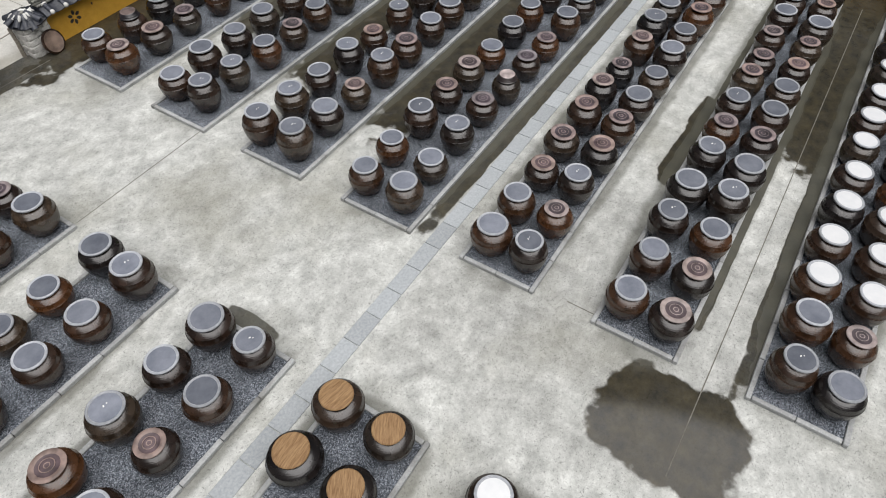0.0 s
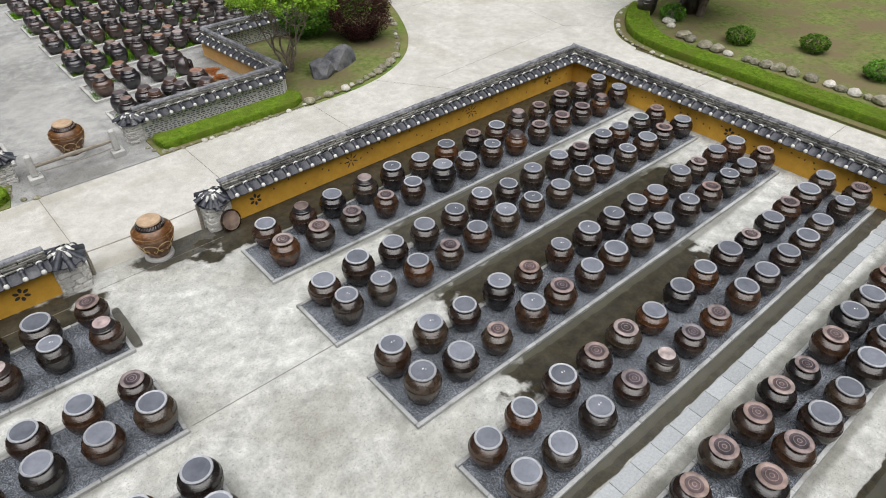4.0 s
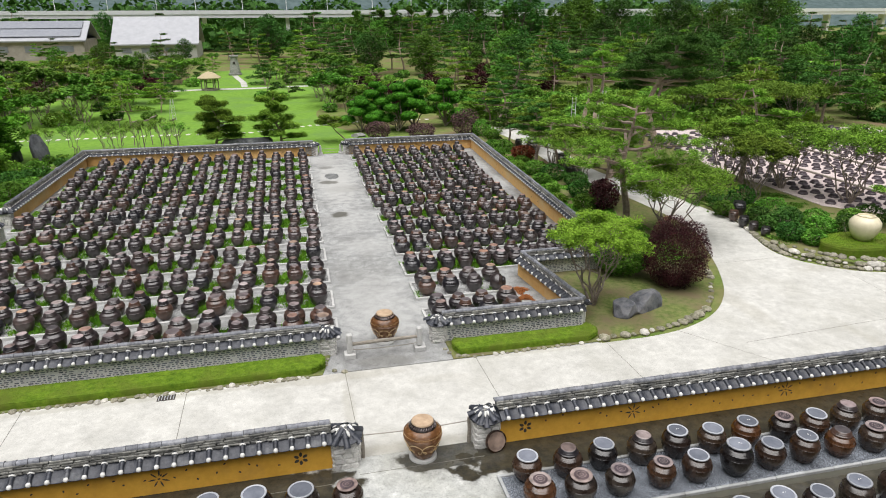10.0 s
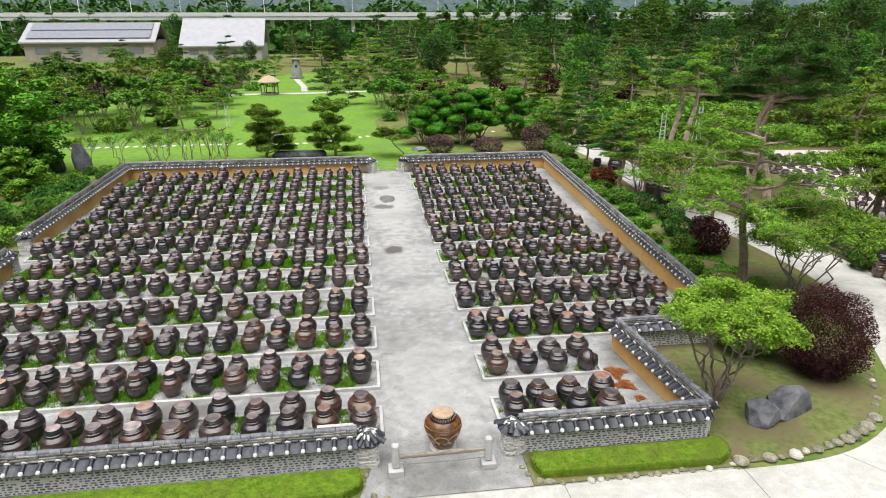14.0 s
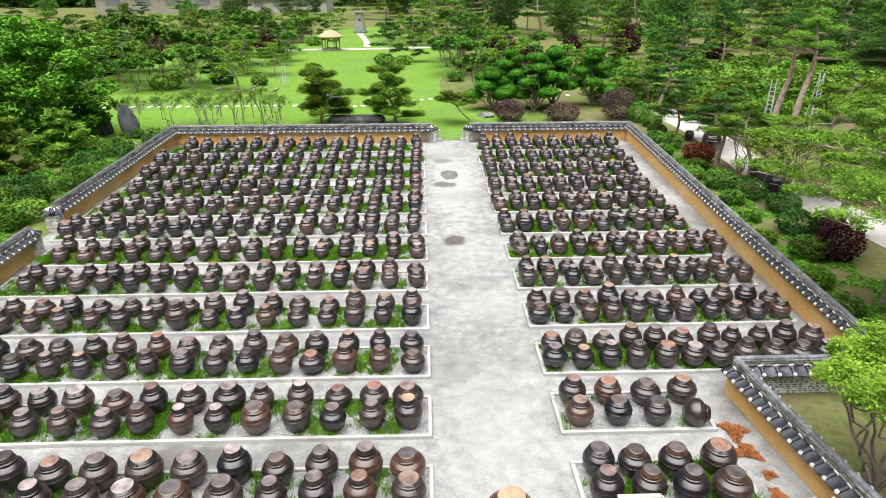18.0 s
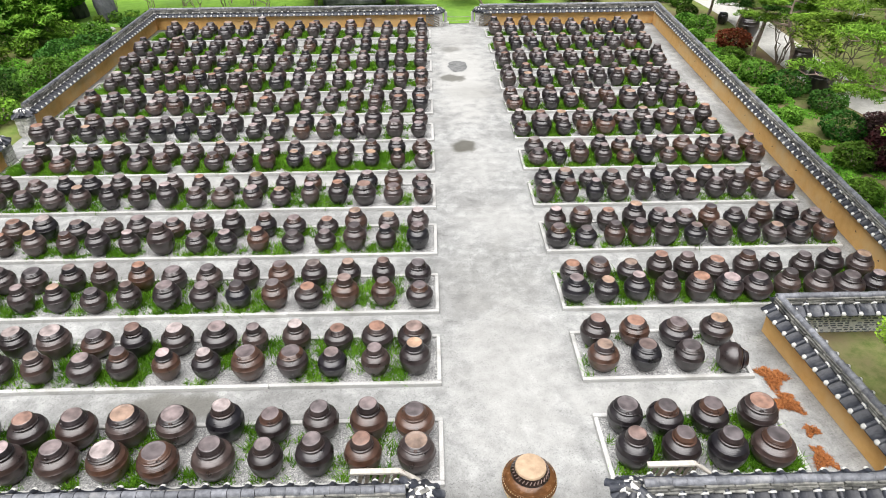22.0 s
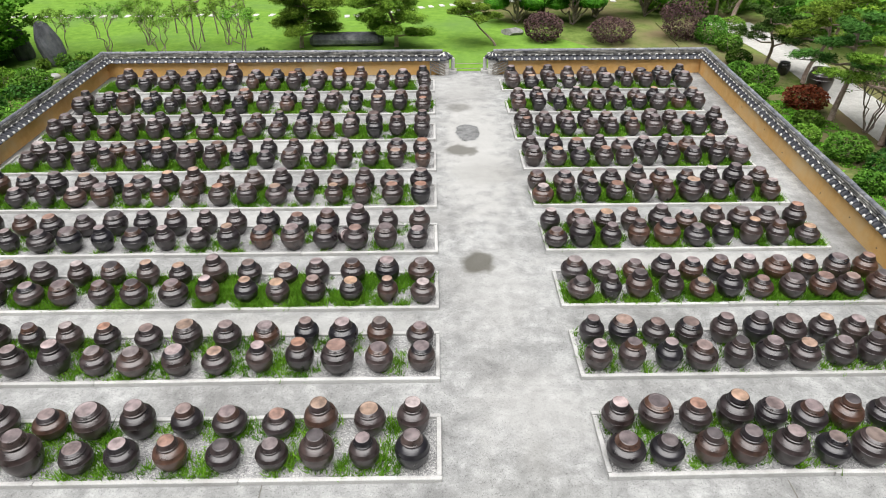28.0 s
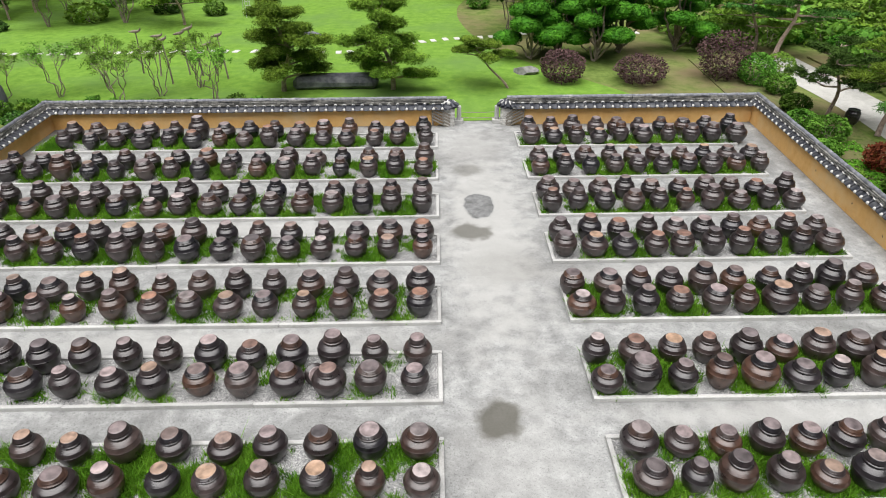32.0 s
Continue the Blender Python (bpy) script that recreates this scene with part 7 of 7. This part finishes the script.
for x, y, h, a in ((28.1, 33.2, 6.1, 12), (26.4, 36.4, 5.2, -20), (-16.6, 67.5, 2.8, 30)):
    ld = thing("stepladder", None, "tall white folding stepladder standing under the pines", "ladder", "stepladders", at=pose(x, y, 0.05, 0, 0, a))
    for side in (-0.24, 0.24):
        for back in (0, 1.1):
            v, f = tube([(side, back, 0), (side * 0.7, 0.1 if not back else 0.14, h)], [0.03, 0.026], 5)
            part("rail", mesh_of("rail", v, f, M_WLID), ld)
    for k in range(int(h / 0.33) - 1):
        u = (k + 1) * 0.33 / h
        part("rung", box("rung", 0.48 * (1 - 0.3 * u), 0.06, 0.03, M_WLID), ld, "", pose(0, 0.1 * u, u * h))

for i, (x, y, h) in enumerate(((-18.0, 49.3, 2.5), (-16.6, 47.5, 2.7), (-16.2, 49.6, 2.6), (-15.2, 49.2, 3.0), (-13.4, 48.5, 2.7), (-14.3, 49.3, 2.0), (-19.4, 50.0, 2.7))):
    sp = thing("spirit_pole", None, "weathered pole with a carved wooden crosspiece on top", "wooden pole", "carved poles", at=pose(x, y, 0, rj.uniform(-3, 3), rj.uniform(-12, 6), 0))
    v, f = tube([(0, 0, 0), (0.03, 0.01, h * 0.5), (0, 0, h)], [0.06, 0.05, 0.04], 6)
    part("pole", mesh_of("pole", v, f, M_BARK2, True), sp)
    v, f = tube([(-0.42, 0, h + 0.02), (-0.15, 0, h + 0.05), (0.12, 0, h + 0.08), (0.30, 0, h + 0.16), (0.34, 0, h + 0.30)], [0.03, 0.09, 0.10, 0.06, 0.03], 6)
    part("crosspiece", mesh_of("crosspiece", v, f, M_BARK2, True), sp, "carved wooden crosspiece")
tower_path = thing("tower_path", sheet("tower_path", [(-14.4, 138.2), (-13.1, 138.2), (-10.2, 120), (-9.4, 110.6), (-10.6, 110.6), (-11.4, 120)], 0.04, M_ROAD), "narrow pale path to the stone tower", "path", kind="structure")
# gazebo, stone pagoda, far buildings
gz = thing("gazebo", None, "small thatched garden pavilion on timber posts", "pavilion", at=pose(-15.9, 106, 0))
part("roof", lathe("roof", [(2.1, 2.2), (2.15, 2.35), (0.9, 3.2), (0.1, 3.45)], [M_THATCH], 20), gz, "straw thatch roof")
part("deck", lathe("deck", [(1.6, -0.02), (1.6, 0.35), (0.1, 0.35)], [M_WOOD], 6, smooth=False), gz)
for i in range(6):
    v, f = tube([(1.5 * math.cos(i * 1.047), 1.5 * math.sin(i * 1.047), 0.2), (1.5 * math.cos(i * 1.047), 1.5 * math.sin(i * 1.047), 2.5)], [0.1, 0.1], 8)
    part("pillar", mesh_of("pillar", v, f, M_WOOD, True), gz)
pg = thing("stone_tower", None, "grey stone tower monument on the far lawn", "monument", at=pose(-13.7, 140, 0))
part("base", box("base", 2.9, 2.9, 0.45, M_STONE, 0.08), pg)
part("shaft", lathe("shaft", [(1.25, 0.45), (1.24, 0.9), (1.12, 1.8), (0.95, 2.7), (0.84, 3.4), (0.84, 4.1)], [M_STONE], 20), pg, "round tapering stone courses")
part("window", box("window", 0.5, 0.12, 0.5, M_DARK), pg, "", pose(0, -0.95, 2.5))
part("cap", box("cap", 2.0, 2.0, 0.4, M_STONE, 0.08), pg, at=pose(0, 0, 4.1))


def shed(x, y, w, d, h, rise, roof_m, wall_m, label, turn=0.0, panels=False):
    b = thing("farm_building", None, label, "building", "far buildings", at=pose(x, y, 0, 0, 0, turn))
    part("wall", box("wall", w, d, h, wall_m), b)
    v = [(-w / 2 - 1, -d / 2 - 1, h - 0.2), (w / 2 + 1, -d / 2 - 1, h - 0.2), (w / 2 + 1, 0, h + rise), (-w / 2 - 1, 0, h + rise), (-w / 2 - 1, d / 2 + 1, h - 0.2), (w / 2 + 1, d / 2 + 1, h - 0.2)]
    v += [(a, c, e - 0.4) for a, c, e in v]
    part("roof", mesh_of("roof", v, [(0, 1, 2, 3), (3, 2, 5, 4), (7, 6, 9, 8), (9, 10, 11, 8), (0, 6, 7, 1), (4, 5, 11, 10), (0, 3, 9, 6), (3, 4, 10, 9), (1, 7, 8, 2), (2, 8, 11, 5)], roof_m), b, "sheet metal roof")
    if panels:
        sl = math.atan2(rise + 0.2, d / 2 + 1)
        for i in range(8):
            for j in range(2):
                part("solar_panel", box("solar_panel", w / 8.3, (d / 2) * 0.46, 0.1, M_PANEL), b, "", pose(-w / 2 + w * (i + 0.7) / 8.4, -d / 2 + (j + 0.55) * d * 0.23, h + (j + 0.75) * (d * 0.23) * math.tan(sl) + 0.2, math.degrees(sl)))
    for i in range(4):
        part("window", box("window", w * 0.12, 0.2, h * 0.3, M_PANEL), b, "", pose(-w * 0.36 + i * w * 0.24, -d / 2 - 0.05, h * 0.4))


shed(-43.6, 225, 25, 24, 4.9, 8.2, M_SHEET, M_WALLB, "long white hall with a pale sheet metal roof", 2)
shed(-85, 224, 39, 20, 6.3, 5.6, M_SHEET, M_BWALL, "pale hall with solar panels over its metal roof", 2, True)

# elevated road far behind
via = thing("viaduct", None, "grey concrete viaduct far behind the trees", "viaduct", kind="structure", at=pose(0, 405, 0))
part("deck", box("deck", 900, 12, 2.4, M_BRIDGE), via, at=pose(0, 0, 12.2))
part("parapet", box("parapet", 900, 0.4, 2.2, M_BRIDGE), via, at=pose(0, -6.2, 14.2))
for i in range(19):
    part("pylon", box("pylon", 2.2, 5, 12.2, M_BRIDGE), via, at=pose(-432 + i * 48, 0, 0))
for i in range(22):
    v, f = tube([(0, 0, 0), (0, 0, 24)], [0.3, 0.15], 6)
    p = thing("utility_pole", mesh_of("utility_pole", v, f, M_BRIDGE, True), "slim grey pole beside the far road", "pole", "utility poles", at=pose(-260 + i * 26, 405 + (i % 4) * 9, 0))
# wooded hills on the skyline, distance haze painted into their colour
hv, hf = [], []
nx = 120
for j, (yy, zz) in enumerate(((560, 0), (700, 45), (950, 80), (1300, 110))):
    for i in range(nx):
        x = -1500 + 3000 * i / (nx - 1)
        hv.append((x, yy + 40 * math.sin(x * 0.006), 0 if j == 0 else zz * (0.85 + 0.2 * math.sin(x * 0.0043 + j) + 0.12 * math.sin(x * 0.021 + 2 * j)) + 3 * noise.noise(Vector((x * 0.03, yy, 0)))))
for j in range(3):
    hf += [(j * nx + i, j * nx + i + 1, (j + 1) * nx + i + 1, (j + 1) * nx + i) for i in range(nx - 1)]
thing("backdrop", mesh_of("backdrop", hv, hf, M_HAZY_HILL, True), "wooded hills along the horizon in a hazy blue-grey tone", "hills", kind="structure")

# leafy cover between the shrubs of the beds
def ground_cover(label, x0, x1, y0, y1, n, leaf, seed, bare=0.0, h=0.3, size=0.07, skip=None):
    global rng
    rng = np.random.default_rng(seed)
    c = np.c_[rng.uniform(x0, x1, n), rng.uniform(y0, y1, n)]
    thick = np.array([noise.noise(Vector((a * 0.5, b * 0.5, seed))) + 0.5 * noise.noise(Vector((a * 1.7, b * 1.7, seed + 5.0))) for a, b in c])
    keep = thick > bare
    if skip:
        keep &= np.array([not skip(a, b) for a, b in c])
    z = 0.06 + h * np.clip(thick - bare, 0.1, 1.0) * 1.6 * rng.random(n) ** 0.5
    thing("ground_cover", leaf_quads("ground_cover", np.c_[c, z][keep], size, leaf, 0.3, 0.5, tri=True), label, "ground cover", kind="stuff")


ground_cover("low bright green cover plants along the east wall", 16.7, 20.4, 4.5, 40.0, 42000, M_VIVID, 31, -0.06, skip=lambda a, b: a < 14.9 + 0.052 * b + 0.5)
ground_cover("leafy green cover between the shrubs and pots", 26.4, 34.5, 5.4, 16.0, 26000, M_LEAF, 32, -0.02, 0.28, 0.08)
ground_cover("low green plants outside the west wall", -27.5, -21.3, 5.0, 41.0, 42000, M_VIVID, 33, 0.02, 0.34, 0.085)

# ---- woodland: models copied over the plan ----
FW = "woodland trees"
W_BROAD = [broadleaf(pose(0, 0, -60), 8.5, 4.0, M_LEAF, 301, 34, 160, 0.22, base=0.12, group=FW), broadleaf(pose(0, 0, -60), 10.0, 4.4, M_DLEAF, 302, 36, 160, 0.23, base=0.12, group=FW, label="dark green broadleaf tree of the wood"),
           broadleaf(pose(0, 0, -60), 7.0, 3.6, M_LEAF, 303, 32, 150, 0.21, base=0.12, group=FW, label="light green broadleaf tree of the wood")]
WP, GP = dict(far=True, name="woodland_pine", group=FW), dict(far=True, name="garden_pine", group="garden pines")
W_PINE = [red_pine(pose(0, 0, -60), 9.5, 5.0, M_PINE, 304, 11, 20, 0.24, 0.28, tuft=0.8, flat=0.24, label="broad dark pine of the wood", **WP), red_pine(pose(0, 0, -60), 8.0, 4.6, M_PINE2, 305, 10, 20, 0.23, 0.3, tuft=0.75, flat=0.24, label="spreading green pine of the wood", **WP),
          red_pine(pose(0, 0, -60), 11.0, 4.4, M_PINE, 306, 12, 20, 0.24, 0.3, tuft=0.8, flat=0.24, label="tall dark pine of the wood", **WP)]
W_SMALL = [red_pine(pose(0, 0, -60), 4.4, 2.6, M_PINE, 307, 8, 13, 0.19, 0.25, tuft=0.45, flat=0.4, label="small layered garden pine on the lawn", **GP), red_pine(pose(0, 0, -60), 4.8, 2.8, M_PINE2, 308, 8, 13, 0.19, 0.32, tuft=0.45, flat=0.4, label="small spreading garden pine on the lawn", **GP),
           vase_tree(pose(0, 0, -60), 4.6, 2.6, M_LEAF, 309, 5, 34, 0.24, group="garden trees", label="small garden tree with a rounded airy crown"), vase_tree(pose(0, 0, -60), 4.0, 2.4, M_LEAF2, 312, 5, 28, 0.24, group="garden trees", label="small garden tree with pale fresh leaves")]
W_SHRUB = [shrub(pose(0, 0, -60), 1.2, 1.3, M_LEAF, 313, 420, 0.19, "rounded green shrub of the garden"), shrub(pose(0, 0, -60), 1.5, 1.4, M_LEAF2, 314, 460, 0.19, "broad light green shrub of the garden"), shrub(pose(0, 0, -60), 1.2, 1.2, M_DLEAF, 315, 420, 0.19, "rounded dark green shrub of the garden")]
MAPLE = shrub(pose(0, 0, -60), 2.4, 3.6, M_RED, 310, 1200, 0.24, "dark red maple among the green trees", 0.5, "red_maple", "red maples")
POPLAR = broadleaf(pose(0, 0, -60), 15, 2.2, M_LEAF, 311, 28, 60, 0.52, "poplar_tree", "tall slim poplar on the skyline", 0.1, shape=0.4, group="poplars")
rw = random.Random(5)


def open_ground(x, y):
    """Whether the plan keeps this place free of trees."""
    if -22 < x < 17.6 and y < 42 or y < 43 and x < 26:
        return True
    if 33.5 < x < 67 and y < 43 or 20 < x < 27 and y < 54:
        return True
    if -36 < x < 5 and 42 < y < 62 or 5 <= x < 21 and y < 57:
        return True
    if -13 < x < 3 and 62 <= y < 86 or -22 < x < 4 and 94 < y < 112 or -19.5 < x < -9 and 64 < y < 106:
        return True
    return -17 < x < -7 and 112 <= y < 148


placed = []
MEADOW = (33, 62, 45, 80)


def scatter(models, n, box4, gap, lo, hi, tries=6000):
    x0, x1, y0, y1 = box4
    made = 0
    for _ in range(tries):
        if made >= n:
            break
        x, y = rw.uniform(x0, x1), rw.uniform(y0, y1)
        if x - 3 > 1.9 * (y + 34) or 3 - x > 0.78 * (y + 38) or open_ground(x, y) or (204 < y < 244 and -105 < x < -24):
            continue
        if gap > 4 and MEADOW[0] < x < MEADOW[1] and MEADOW[2] < y < MEADOW[3]:
            continue
        if any((x - a) ** 2 + (y - b) ** 2 < (gap * max(1.0, q)) ** 2 for a, b, q in placed):
            continue
        placed.append((x, y, 1.0))
        made += 1
        s = rw.uniform(lo, hi)
        copy_thing(rw.choice(models), pose(x, y, 0.0, 0, 0, rw.uniform(0, 360)) @ Matrix.Diagonal((s, s, s * rw.uniform(0.9, 1.1), 1)))


# garden on the west side of the lawn, the wood to the east, then the tall belt behind
scatter(W_SHRUB[:2], 36, (28, 52, 46, 66), 2.4, 0.9, 1.5)
scatter([MAPLE], 14, (-60, 60, 60, 125), 7, 0.7, 1.1)
scatter(W_SMALL + W_SMALL[:2], 150, (-75, 12, 58, 130), 3.2, 0.8, 1.3)
scatter(W_SHRUB, 80, (-60, 30, 58, 125), 2.3, 0.6, 1.3)
scatter(W_PINE + W_BROAD[:2] + W_PINE[:2], 30, (16, 75, 44, 95), 5.4, 0.62, 0.95)
scatter(W_SHRUB + W_SMALL, 60, (40, 120, 43.5, 78), 2.6, 0.8, 1.5)
scatter(W_SHRUB[:2], 70, (18, 66, 44, 85), 2.2, 0.8, 1.5)
scatter(W_PINE + W_BROAD[:2], 78, (2, 130, 85, 150), 5.2, 0.8, 1.1)
scatter(W_BROAD + W_PINE + W_SMALL, 45, (-130, -15, 125, 203), 6.5, 0.55, 0.85)
scatter(W_PINE + W_BROAD[1:2] + W_PINE, 66, (-18, 190, 150, 225), 6.0, 0.95, 1.3)
scatter(W_PINE + W_BROAD, 40, (66, 150, -8, 90), 5.6, 0.65, 1.05)
scatter(W_SHRUB, 40, (62, 110, -8, 60), 2.6, 0.8, 1.5)
scatter(W_BROAD[:2] + W_PINE, 34, (-170, 20, 246, 285), 7.0, 1.0, 1.4)
scatter(W_BROAD[:2] + W_PINE, 22, (10, 70, 228, 300), 7.5, 1.2, 1.6)
scatter(W_BROAD[:2], 20, (70, 260, 228, 300), 9, 1.8, 2.4)
for i in range(16):
    copy_thing(POPLAR, pose(28 + i * 7.0 + rw.uniform(-2, 2), 252 + rw.uniform(-10, 10), 0, 0, 0, rw.uniform(0, 360)) @ Matrix.Diagonal((1, 1, rw.uniform(0.9, 1.3), 1)))
for src in W_BROAD + W_PINE + W_SMALL + W_SHRUB + [MAPLE, POPLAR]:
    for o in (*src.children_recursive, src):
        bpy.data.objects.remove(o)
thing("garden_path", sheet("garden_path", smooth_line([(-40, 100), (-20, 105.5), (-8, 106.2), (3, 108.2), (12, 108)], 2) + smooth_line([(12, 110), (3, 110.4), (-8, 108.6), (-20, 108), (-40, 102.5)], 2), 0.045, M_ROAD), "pale garden path across the far lawn", "path", kind="structure")
# tall weeds and seedlings on the clearing under the pines
g = np.random.default_rng(21)
wx, wy = g.uniform(27, 66, 60000), g.uniform(44, 84, 60000)
lush = np.array([noise.noise(Vector((a * 0.16, b * 0.16, 1.0))) + 0.5 * noise.noise(Vector((a * 0.6, b * 0.6, 4.0))) for a, b in zip(wx, wy)])
wz = (0.45 + 0.9 * np.clip(lush + 0.3, 0, 1.2)) * g.random(60000) ** 0.6
rng = g
thing("tall_weeds", leaf_quads("tall_weeds", np.c_[wx, wy, wz][lush > -0.35], 0.16, M_FRESH, 0.3, 0.4, tri=True), "tall bright green weeds on the clearing under the pines", "weeds", kind="stuff")
# far woods as one canopy
g = np.random.default_rng(9)
n = 60000
yy = 250 + g.random(n) * 330
xx = g.uniform(-0.75, 0.75, n) * (yy + 60)
keep = ~((np.abs(yy - 405) < 16))
xx, yy = xx[keep], yy[keep]
zz = (8 + 18 * (yy >= 400)) * g.random(len(xx)) ** 0.6 * (0.6 + 0.5 * np.sin(xx * 0.05) * np.sin(yy * 0.04))
rng = g
thing("far_woods", leaf_quads("far_woods", np.c_[xx, yy, zz], 2.2, M_DLEAF, 0.2, 0.7), "distant dark green woods", "woods", kind="stuff")
